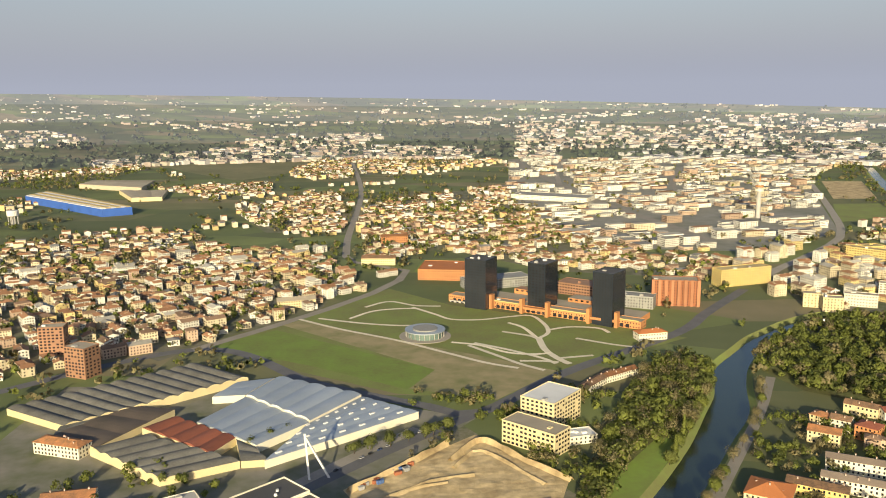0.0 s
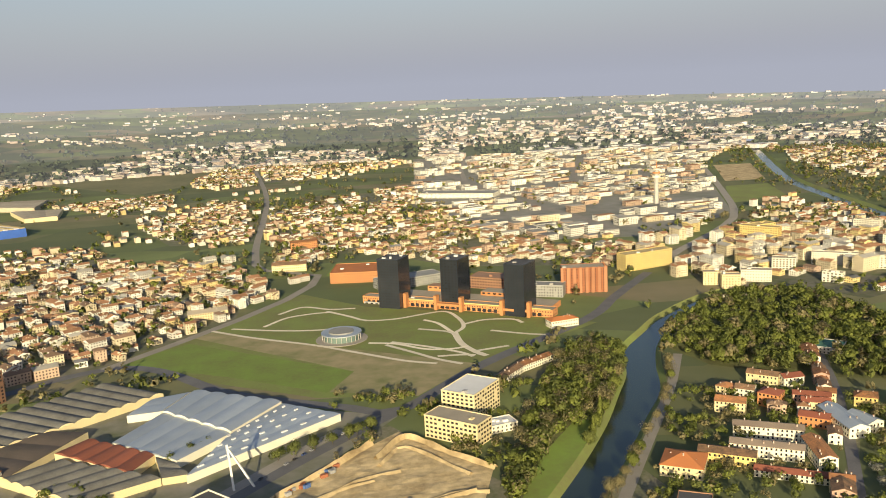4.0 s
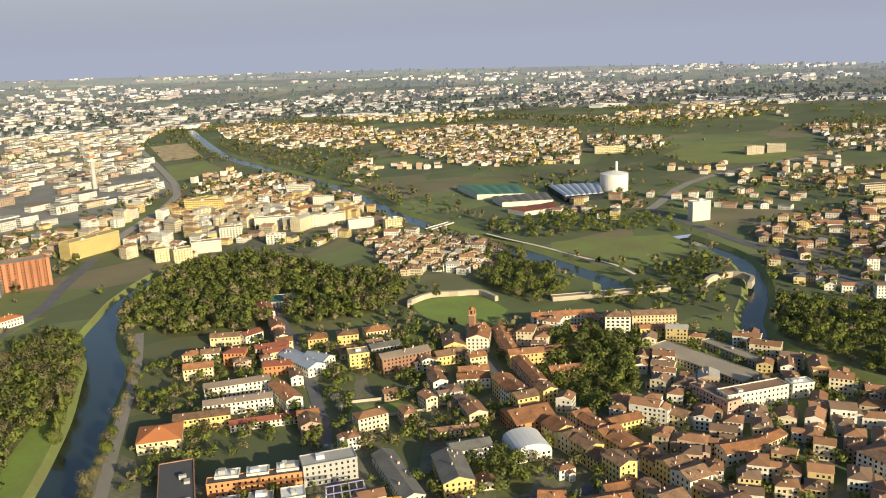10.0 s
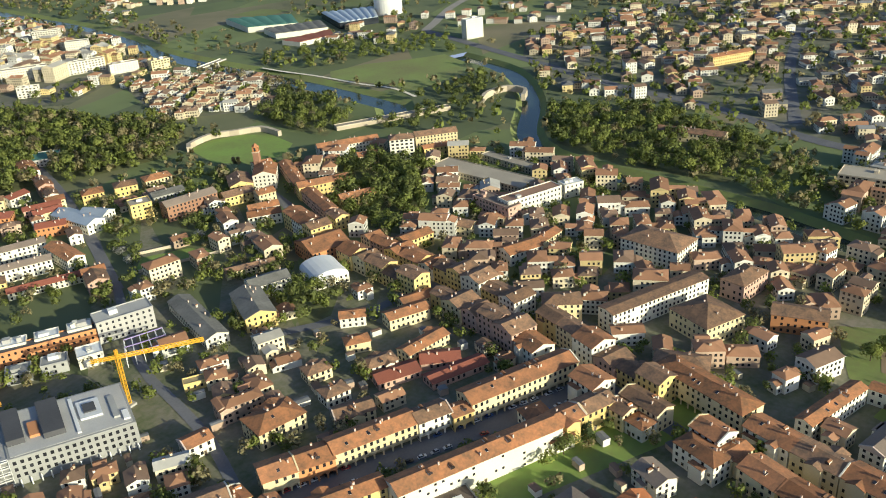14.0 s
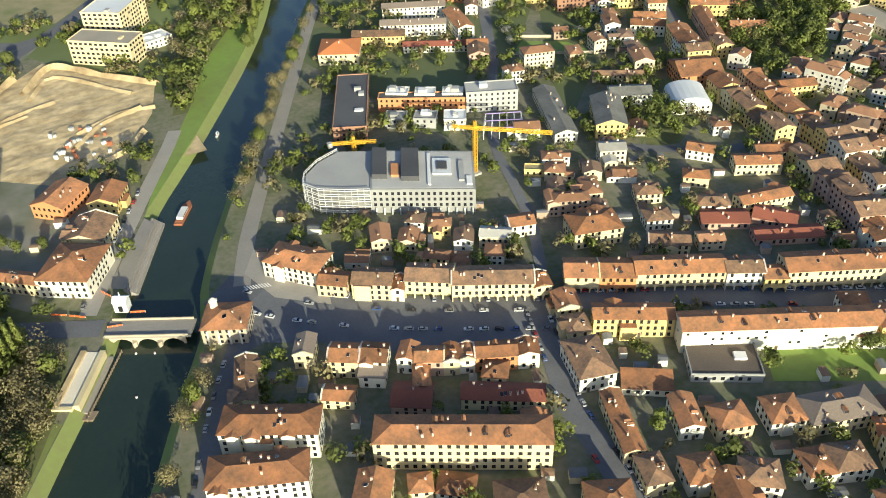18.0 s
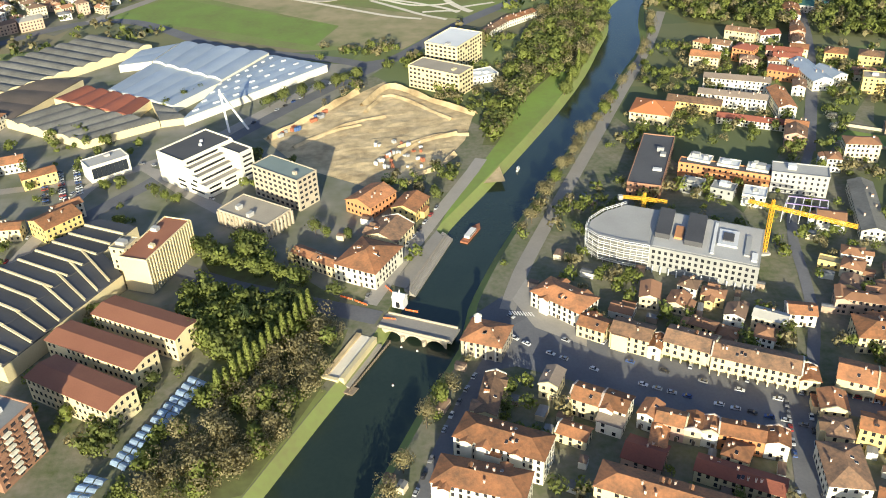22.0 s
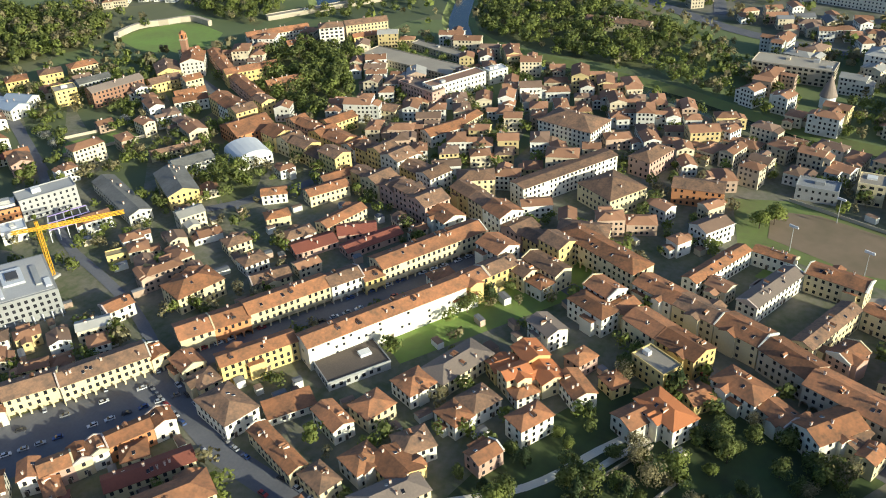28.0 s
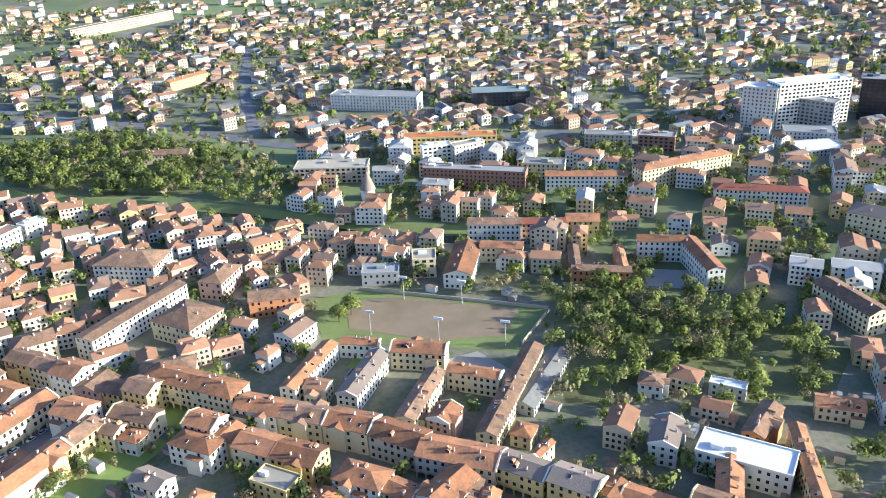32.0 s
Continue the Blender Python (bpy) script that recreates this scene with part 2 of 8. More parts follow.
def near_line(px, py, line):
    """The distance of points from a polyline; takes arrays."""
    px, py = np.asarray(px, float), np.asarray(py, float)
    best = np.full(px.shape, 1e9)
    for (x0, y0), (x1, y1) in zip(line, line[1:]):
        dx, dy = x1 - x0, y1 - y0
        t = np.clip(((px - x0) * dx + (py - y0) * dy) / (dx * dx + dy * dy + 1e-9), 0, 1)
        best = np.minimum(best, np.hypot(px - x0 - t * dx, py - y0 - t * dy))
    return best


def smooth(line, step=12.0):
    """A polyline rounded through its points."""
    p = [Vector((*q, 0)) for q in line]
    p = [2 * p[0] - p[1]] + p + [2 * p[-1] - p[-2]]
    out = []
    for a, b, c, d in zip(p, p[1:], p[2:], p[3:]):
        n = max(1, int((c - b).length / step))
        for k in range(n):
            t = k / n
            q = 0.5 * (2 * b + (c - a) * t + (2 * a - 5 * b + 4 * c - d) * t * t + (3 * b - a - 3 * c + d) * t ** 3)
            out.append((q.x, q.y))
    return out + [tuple(line[-1])]


def sideways(line, off):
    """The polyline moved to its left by off."""
    out = []
    for i, (x, y) in enumerate(line):
        a, b = line[max(i - 1, 0)], line[min(i + 1, len(line) - 1)]
        dx, dy = b[0] - a[0], b[1] - a[1]
        s = math.hypot(dx, dy) or 1
        out.append((x - dy / s * off, y + dx / s * off))
    return out


HZ, FLAT, RIM = 255.0, 3000.0, 4900.0


def plain_slope(x, y):
    """The reciprocal of the distance that a spot on the far, foreshortened plain stands for."""
    b = np.degrees(np.arctan2(x, y))
    b = np.where(b < -60, np.interp(b, (-180, -100, -60), (95, 95, -35)), np.clip(b, -35, 95))
    end = (0.0164 + 0.000406 * b) / HZ
    t = (np.clip(np.hypot(x, y), FLAT, RIM) - FLAT) / (RIM - FLAT)
    return 1 / FLAT + (end - 1 / FLAT) * t


def land(x, y):
    """The height of the land: flat, then rising with the far plain to the hazy skyline; takes arrays."""
    r = np.hypot(x, y)
    return np.where(r > FLAT, HZ * (1 - np.clip(r, FLAT, RIM) * plain_slope(x, y)), 0.0)


def ribbon(name, line, width, material, z=0.06, label="", category="road"):
    a, b = sideways(line, width / 2), sideways(line, -width / 2)
    zs = land(np.array([p[0] for p in line]), np.array([p[1] for p in line])) + z
    v = [(*p, h) for p, h in zip(a, zs)] + [(*p, h) for p, h in zip(b, zs)]
    n = len(line)
    f = [(i, n + i, n + i + 1, i + 1) for i in range(n - 1)]
    ob = new(name, mesh_of(name, v, f, material))
    return tagged(ob, label or "grey asphalt road with worn surface", category, kind="structure")


def patch(name, poly, material, z, label, category="ground"):
    """A flat piece of ground over a plan."""
    from mathutils.geometry import tessellate_polygon

    tris = tessellate_polygon([[Vector((*q, 0)) for q in poly]])
    me = mesh_of(name, [(*q, z) for q in poly], [tuple(t) for t in tris], material)
    return tagged(new(name, me), label, category, kind="structure")


# ---- water courses ----
RIVER_L = [(-150, 20), (-118, 85), (-88, 140), (-58, 187), (-40, 217), (-28, 237), (-13, 261), (2, 287), (17, 322), (30, 352), (46, 383), (71, 419), (92, 450),
           (117, 488), (145, 532), (180, 593), (209, 653), (231, 700), (248, 758), (285, 812), (330, 868), (420, 940), (560, 980), (680, 945), (727, 900)]
RIVER_R = [(-105, 5), (-75, 70), (-45, 128), (-20, 175), (2, 216), (19, 248), (35, 275), (44, 305), (61, 341), (82, 379), (108, 423), (139, 475),
           (171, 526), (212, 598), (245, 655), (265, 720), (290, 780), (333, 838), (424, 905), (560, 948), (668, 915), (705, 880)]
CANAL = smooth([(652, 474), (690, 508), (705, 560), (725, 640), (745, 740), (760, 840), (792, 980), (842, 1111), (905, 1335), (945, 1570), (1005, 1850), (1108, 2140), (1262, 2530), (1440, 2980)], 30)
CANAL_B = smooth([(900, 560), (850, 460), (756, 385), (660, 340), (612, 296), (586, 216), (560, 110), (520, 20), (500, -110)], 25)
RIVER_L, RIVER_R = smooth(RIVER_L), smooth(RIVER_R)
WATERS = [
    (RIVER_L, RIVER_R, 5.0, "river"),
    (sideways(CANAL, 12), sideways(CANAL, -12), 9.0, "canal"),
    (sideways(CANAL_B, 9), sideways(CANAL_B, -9), 6.0, "canal"),
]
BEDS = []
for left, right, wide, kind in WATERS:
    top_l, top_r = sideways(left, wide), sideways(right, -wide)
    bed = top_l + top_r[::-1]
    BEDS.append(bed)
    v, f = [], []
    for line, z in ((top_l, 0.0), (left, -4.0), (sideways(left, -1.5), -5.5)):
        v += [(*p, z) for p in line]
    n = len(top_l)
    f += [(k * n + i, k * n + i + 1, (k + 1) * n + i + 1, (k + 1) * n + i) for k in range(2) for i in range(n - 1)]
    base, m = len(v), len(top_r)
    for line, z in ((top_r, 0.0), (right, -4.0), (sideways(right, 1.5), -5.5)):
        v += [(*p, z) for p in line]
    f += [(base + (k + 1) * m + i, base + (k + 1) * m + i + 1, base + k * m + i + 1, base + k * m + i) for k in range(2) for i in range(m - 1)]
    tagged(new(kind + "_bank", mesh_of("bank", v, f, GRASS)), "grassy river bank sloping down to the water", "bank", kind="structure")
    wet = sideways(left, 0.4) + sideways(right, -0.4)[::-1]
    patch("water", wet, WATER, -4.0, "dark green slow river water between grassy banks", "water").name = kind

# ---- the land, one sheet to the horizon ----
from mathutils.geometry import delaunay_2d_cdt

pts, cons = [], []
for bed in BEDS:
    k = len(pts)
    pts += [Vector(p) for p in bed]
    cons += [(k + i, k + (i + 1) % len(bed)) for i in range(len(bed))]
for r in (40, 120, 250, 420, 650, 950, 1350, 1900, 2500, 3000, 3150, 3350, 3600, 3900, 4200, 4450, 4650, 4800, 4900):
    for k in range(120):
        a = (k + 0.5 * (r % 3)) * math.tau / 120
        pts.append(Vector((r * math.cos(a), r * math.sin(a))))
vs, _, fs, _, _, _ = delaunay_2d_cdt(pts, cons, [], 0, 1e-3)
cx = np.array([[sum(vs[i][k] for i in f) / 3 for k in (0, 1)] for f in fs])
wet = np.zeros(len(fs), bool)
for bed in BEDS:
    wet |= inside(cx[:, 0], cx[:, 1], bed)
for left, right, wide, kind in WATERS:
    wet |= inside(cx[:, 0], cx[:, 1], left + right[::-1])
vx = np.array([tuple(v) for v in vs])
vz = land(vx[:, 0], vx[:, 1])
PLAIN = fields(mat("plain_ground", (0.13, 0.14, 0.07), (0.085, 0.105, 0.045), fine=0.012, broad=0.0016, bump=0.0))
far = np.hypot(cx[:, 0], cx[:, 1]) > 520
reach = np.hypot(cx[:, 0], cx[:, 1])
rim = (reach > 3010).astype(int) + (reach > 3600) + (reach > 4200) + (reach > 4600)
# haze painted on the outer ground rings as emission, rising ring by ring
HAZY = [haze_glow(fields(mat("hazy_plain", (0.1, 0.115, 0.07), (0.065, 0.08, 0.05), fine=0.01, broad=0.002, bump=0.0)), k) for k in (0.03, 0.07, 0.12, 0.19)]
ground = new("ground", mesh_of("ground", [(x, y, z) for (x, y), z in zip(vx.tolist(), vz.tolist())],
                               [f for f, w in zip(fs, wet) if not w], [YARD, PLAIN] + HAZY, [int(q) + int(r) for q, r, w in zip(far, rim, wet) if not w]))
tagged(ground, "wide flat plain of yards, gardens and fields", "ground", kind="structure")

# ---- roads and open ground ----
ROADS = []


def road(line, width, material=None, z=0.06, label="", far=False):
    line = smooth(line, 60 if far else 15)
    ROADS.append((line, width))
    ribbon("road", line, width, material or (PAVING if far else ASPHALT), 0.16 + 0.006 * len(ROADS), label)


road([(52, 300), (60, 290), (74, 274), (92, 258), (116, 240), (148, 220), (182, 200)], 24, z=0.08, label="wide asphalt street along an arcade row")
road([(176, 214), (213, 193), (259, 165), (309, 136), (334, 124)], 13)
road([(168, 214), (156, 181), (147, 158), (143, 132), (137, 100), (120, 40), (100, -60)], 11)
road([(194, -166), (217, -123), (242, -67), (267, -2), (300, 74), (326, 136), (344, 172), (360, 216), (376, 271), (392, 326), (425, 405), (470, 500)], 9, z=0.07)
road([(49, 262), (26, 222), (8, 184), (-30, 115), (-70, 50)], 8)
road([(62, 296), (75, 327), (101, 376), (145, 456), (188, 534), (250, 646), (290, 730)], 8, PAVING, label="paved riverside lane")
road([(-4, 312), (16, 350), (40, 394), (68, 444), (76, 460)], 8, PAVING, label="paved lane along the quay")
road([(0, 300), (-40, 322), (-90, 352), (-162, 417), (-137, 462), (-55, 564), (29, 653)], 11)
road([(-450, 640), (-248, 825), (-112, 723), (-12, 666), (29, 653), (110, 747), (245, 870), (300, 950), (380, 1060)], 13)
road([(-248, 825), (-187, 905), (-89, 1055), (-51, 1188), (-131, 1250), (-159, 1413), (-198, 2106), (-300, 2900)], 12, far=True)
road([(283, 431), (342, 544), (386, 639), (410, 700)], 8)
road([(176, 218), (200, 262), (214, 300), (232, 350), (283, 431)], 5.5)
road([(-196, 370), (-180, 440), (-166, 478), (-143, 490), (-112, 452), (-84, 420)], 9, PAVING, label="pale paved road between the works")
road([(-143, 490), (-105, 520), (-60, 575), (-20, 620)], 10, PAVING, label="pale paved road past the works halls")
road([(-250, 470), (-166, 478)], 8, PAVING)
road([(1010, 680), (976, 612), (887, 440), (820, 311), (785, 215), (714, 98), (690, -20), (720, -150)], 14)
road([(1150, 210), (946, 178), (758, 132)], 11)
road([(250, 2985), (260, 2681), (299, 2245), (332, 1958), (375, 1733), (412, 1567), (440, 1400)], 22, far=True)
road([(430, 2985), (348, 2619), (306, 2244)], 13, far=True)
road([(890, 2985), (717, 2587), (612, 2287), (560, 2050)], 13, far=True)
road([(939, 2186), (820, 1828), (702, 1498), (620, 1356), (470, 1180), (400, 1090)], 14, far=True)
road([(1800, 700), (1300, 760), (1010, 680)], 14, far=True)
road([(290, 300), (330, 270), (378, 262)], 7)

GREENS = []


def green(name, poly, material, z, label, category="ground", keep=True):
    if keep:
        GREENS.append(poly)
    return patch(name, poly, material, 0.04 + 0.012 * len(GREENS), label, category)


green("park_lawn", [(-238, 838), (-177, 912), (-69, 1080), (10, 992), (191, 893), (250, 852), (110, 752), (44, 680), (-41, 697), (-181, 788)], GRASS, 0.03,
      "green public park with winding pale paths", "lawn")
green("field_lawn", [(-236, 838), (-179, 893), (-8, 758), (-32, 707), (-119, 769)], LAWN, 0.09, "bright green mown field", "lawn")
green("earth_strip", [(-176, 912), (-160, 930), (104, 752), (44, 680), (-30, 708), (-8, 758)], mat("patchy_earth", (0.42, 0.34, 0.2), (0.2, 0.215, 0.085), fine=0.08, broad=0.03), 0.06, "strip of bare pale earth", "earth")
green("building_site", [(-66, 520), (23, 608), (82, 530), (70, 490), (45, 448), (5, 432), (-40, 470)], EARTH, 0.05, "dug-up building site of bare yellow earth", "earth")
green("sports_ground", [(425, 40), (434, 12), (402, -92), (360, -72), (378, 26)], GRASS, 0.05, "worn football ground of brown earth and grass", "pitch")
patch("worn_turf", [(419, 18), (424, -5), (404, -76), (376, -66), (374, -30), (390, 14)], mat("bare_pitch", (0.3, 0.22, 0.14), (0.22, 0.17, 0.1), fine=0.15, broad=0.05), 0.2, "bare brown middle of a football ground", "pitch")
green("grass_field", [(482, 552), (500, 602), (528, 602), (552, 586), (563, 560), (550, 521), (522, 506), (493, 520)], LAWN, 0.05, "green field inside an old rampart", "lawn")
green("meadow", [(752, 640), (777, 662), (819, 645), (861, 602), (895, 575), (868, 530), (820, 504), (740, 512), (750, 568)], GRASS, 0.05, "green riverside meadow", "lawn")
PIAZZA = [(48, 253), (57, 280), (74, 291), (103, 265), (122, 249), (148, 230), (182, 217), (166, 193), (136, 200), (107, 217), (79, 241), (58, 254)]
GREENS.append(PIAZZA)
patch("piazza", PIAZZA, ASPHALT, 0.17, "wide asphalt square before an arcade row", "pavement")
WOODS = [
    [(285, 758), (305, 695), (360, 650), (470, 608), (530, 640), (548, 705), (515, 770), (522, 860), (500, 915), (406, 905), (337, 855)],
    [(-74, 254), (-38, 296), (-26, 306), (-18, 318), (-40, 346), (-72, 386), (-96, 380), (-84, 352), (-90, 338), (-98, 318), (-84, 290), (-72, 276), (-80, 262)],
    [(80, 480), (90, 478), (122, 548), (163, 598), (186, 618), (208, 668), (228, 716), (238, 760), (226, 790), (180, 740), (120, 600)],
    [(402, -100), (432, -75), (428, -105), (422, -145), (412, -190), (400, -220), (330, -170), (345, -110)],
    [(600, 145), (690, 135), (728, 185), (756, 262), (738, 335), (700, 345), (640, 305), (606, 228)],
    [(578, 505), (640, 520), (682, 590), (690, 690), (640, 620), (590, 610)],
]
COURT = [(446, -153), (441, -178), (416, -180), (424, -150)]
GREENS.append(COURT)
patch("paved_court", COURT, PAVING, 0.14, "paved court between two white wings", "pavement")
WOODS.append([(-15, 294), (-24, 262), (-38, 234), (-58, 198), (-104, 190), (-86, 226), (-64, 252), (-36, 290)])
MEADOW = [(39, 381), (42, 385.5), (67, 421.5), (88, 452.5), (113, 490.5), (141, 534.5), (172, 590), (160, 604), (120, 546), (92, 484), (79, 460), (60, 428)]
GREENS.append(MEADOW)
patch("bank_meadow", MEADOW, LAWN, 0.05, "wide bright green grass along the river", "lawn")
WOODS += [
    [(388, -93), (415, -126), (407, -179), (382, -212), (348, -231), (304, -201), (311, -189), (311, -179), (327, -172), (329, -143), (318, -137), (327, -120), (310, -113), (315, -89), (360, -89)],
    [(510, 435), (555, 428), (549, 371), (502, 350), (459, 316), (426, 316), (426, 360), (444, 390)],
    [(317, 318), (355, 339), (360, 311), (317, 288), (298, 294)],
]
for k, poly in enumerate(WOODS):
    patch("woodland_floor", poly, UNDERWOOD, 0.03 + 0.002 * k, "leafy green and brown ground under trees", "ground")
ribbon("bank_grass", [q for q in sideways(RIVER_L, 10) if 150 < q[1] < 262], 9, GRASS, 0.024, "narrow strip of grass along the river", "lawn")
for name, poly, m, label in (("olive_field", [(-940, 2860), (-1000, 2985), (-480, 2985), (-445, 2900), (-466, 2521), (-565, 2379), (-779, 2630)], mat("olive_fallow", (0.2, 0.185, 0.1), (0.13, 0.135, 0.07), fine=0.05, broad=0.006), "wide olive-brown fallow field"),
                            ("brown_field", [(990, 2244), (1090, 2233), (965, 1900), (868, 1901)], EARTH, "brown ploughed field beside a canal"),
                            ("green_field", [(832, 1822), (930, 1819), (868, 1607), (736, 1583)], GRASS, "pale green field beside a canal"),
                            ("far_lawn", [(1493, 975), (1668, 1016), (1730, 926), (1632, 727), (1506, 735), (1415, 861)], GRASS, "large green field among villages"),
                            ("football_field", [(1037, 1082), (1094, 1070), (1099, 1005), (1034, 1011)], GRASS, "green playing field beside works halls"),
                            ("wayside_lawn", [(-40, 1180), (40, 1150), (60, 1210), (-30, 1250)], LAWN, "green lawn beside a road")):
    green(name, poly, m, 0.05, label)
GREENS += WOODS + BEDS
patch("works_yard", [(-330, 300), (-100, 330), (-20, 330), (30, 420), (0, 440), (-60, 512), (-20, 575), (25, 640), (-150, 720), (-330, 720)], mat("yard_ground", (0.25, 0.235, 0.2), (0.12, 0.135, 0.07), fine=0.1, broad=0.03), 0.03,
      "patchy grey ground and grass round the works", "pavement")
GREENS.append([(-330, 300), (-100, 335), (-50, 350), (20, 420), (0, 440), (-60, 512), (-20, 575), (25, 640), (-150, 720), (-330, 720)])
GREENS.append([(300, 20), (398, 22), (405, -90), (330, -80), (318, -60)])
GREENS.append([(165, -15), (255, -30), (240, -75), (165, -90)])
GARDEN = [(150, 72), (200, 66), (216, 44), (214, 8), (262, -6), (246, -30), (165, -15), (140, 20)]
GREENS.append(GARDEN)
GREENS.append([(-120, 180), (-20, 180), (60, 300), (-10, 340), (-110, 340)])


# ---- houses ----
def window_mesh(w, h):
    """A pane set back in its frame, in one piece."""
    bm = bmesh.new()
    box(bm, -w / 2 - 0.12, w / 2 + 0.12, -0.07, 0.12, -0.14, h + 0.12, 1)
    bm.faces.ensure_lookup_table()
    front = min(bm.faces, key=lambda f: f.calc_center_median().y)
    bmesh.ops.inset_individual(bm, faces=[front], thickness=0.12, depth=-0.05)
    front.material_index = 0
    me = bpy.data.meshes.new("window")
    bm.to_mesh(me)
    bm.free()
    me.materials.append(GLASS)
    me.materials.append(SHUTTER)
    return me


WINDOWS = {"house": window_mesh(1.05, 1.6), "plain": window_mesh(1.2, 1.5), "wide": window_mesh(2.2, 1.6), "small": window_mesh(0.9, 0.9)}


def chimney_mesh():
    bm = bmesh.new()
    box(bm, -0.4, 0.4, -0.3, 0.3, -0.8, 1.5, 0)
    box(bm, -0.5, 0.5, -0.4, 0.4, 1.5, 1.65, 0)
    box(bm, -0.35, 0.35, -0.25, 0.25, 1.65, 1.9, 1)
    me = bpy.data.meshes.new("chimney")
    bm.to_mesh(me)
    bm.free()
    me.materials.append(CHIM)
    me.materials.append(R["tile"])
    return me


def arch_mesh(bay, rise):
    """One bay of an arcade: two half piers and a round arch, half a metre thick."""
    bm = bmesh.new()
    r = bay / 2 - 0.35
    spring = rise - r - 0.5
    n = 8
    arc = [(-r * math.cos(math.pi * k / n), spring + r * math.sin(math.pi * k / n)) for k in range(n + 1)]
    for y, flip in ((0.0, False), (0.5, True)):
        lower = [bm.verts.new((x, y, z)) for x, z in [(-r, 0)] + arc + [(r, 0)]]
        upper = [bm.verts.new((x, y, z)) for x, z in [(-bay / 2, 0), (-bay / 2, rise)] + [(x, rise) for x, _ in arc[1:-1]] + [(bay / 2, rise), (bay / 2, 0)]]
        for i in range(len(lower) - 1):
            f = [lower[i], lower[i + 1], upper[i + 1], upper[i]]
            bm.faces.new(f[::-1] if flip else f)
        if flip:
            for i in range(len(lower) - 1):
                bm.faces.new([lower[i], lower[i + 1], front[i + 1], front[i]])
        front = lower
    bmesh.ops.recalc_face_normals(bm, faces=bm.faces[:])
    me = bpy.data.meshes.new("arch")
    bm.to_mesh(me)
    bm.free()
    return me


def dormer_mesh():
    bm = bmesh.new()
    v = [bm.verts.new(q) for q in ((-0.9, -1, -0.6), (0.9, -1, -0.6), (0.9, -1, 0.7), (0, -1, 1.2), (-0.9, -1, 0.7), (-0.9, 1.6, -0.6), (0.9, 1.6, -0.6), (0.9, 1.6, 0.7), (0, 1.6, 1.2), (-0.9, 1.6, 0.7))]
    front = bm.faces.new([v[i] for i in (0, 1, 2, 3, 4)])
    for f, k in (((1, 6, 7, 2), 0), ((2, 7, 8, 3), 1), ((3, 8, 9, 4), 1), ((4, 9, 5, 0), 0)):
        bm.faces.new([v[i] for i in f]).material_index = k
    bmesh.ops.inset_individual(bm, faces=[front], thickness=0.3, depth=-0.05)
    front.material_index = 2
    me = bpy.data.meshes.new("dormer")
    bm.to_mesh(me)
    bm.free()
    for m in (W["white"], R["tile"], GLASS):
        me.materials.append(m)
    return me


def skylight_mesh():
    bm = bmesh.new()
    box(bm, -0.6, 0.6, -0.8, 0.8, -0.2, 0.1, 1)
    bm.faces.ensure_lookup_table()
    up = max(bm.faces, key=lambda f: f.calc_center_median().z)
    bmesh.ops.inset_individual(bm, faces=[up], thickness=0.1, depth=-0.02)
    up.material_index = 0
    me = bpy.data.meshes.new("roof_window")
    bm.to_mesh(me)
    bm.free()
    me.materials.append(GLASS)
    me.materials.append(WHITEP)
    return me


def slab_mesh(name, a, b, c, material):
    bm = bmesh.new()
    box(bm, -a, a, -b, 0.05, -0.2, c)
    bmesh.ops.bevel(bm, geom=bm.edges[:], offset=0.03, segments=1, affect="EDGES")
    me = bpy.data.meshes.new(name)
    bm.to_mesh(me)
    bm.free()
    me.materials.append(material)
    return me


DOORFRAME, DOORLEAF = slab_mesh("door", 0.8, 0.08, 2.6, W["stone"]), slab_mesh("door_leaf", 0.55, 0.12, 2.3, BARK)
DORMER, SKYLIGHT = dormer_mesh(), skylight_mesh()
CHIMNEY = chimney_mesh()
ARCHES = {}
TAKEN = []
NAMES = {"cream": "cream-plastered", "white": "white-plastered", "yellow": "yellow-plastered", "orange": "orange-plastered", "pink": "faded pink", "brick": "brown brick",
         "terracotta": "terracotta-clad", "stone": "beige stone-faced", "grey": "grey", "concrete": "bare concrete", "blue": "blue sheet-metal", "glass": "dark glass-fronted"}
TOPS = {"tile": "a clay-tiled roof", "tile_b": "a brown clay-tiled roof", "tile_c": "an orange clay-tiled roof", "redt": "a dark red tiled roof", "greyt": "a weathered grey-brown tiled roof", "orange": "a bright orange roof", "fibre": "a grey fibre-cement roof",
        "dark": "a dark bitumen roof", "slate": "a green-grey roof", "beige": "a beige flat roof", "grey": "a grey flat roof", "white": "a white flat roof", "concrete": "an unfinished concrete deck",
        "yellow": "a yellowish flat roof", "brick": "a brick-red terrace roof", "redflat": "a rust-red flat roof", "shed": "a weathered sheet roof", "metal": "a blue-grey metal roof", "green": "a green sheet roof"}


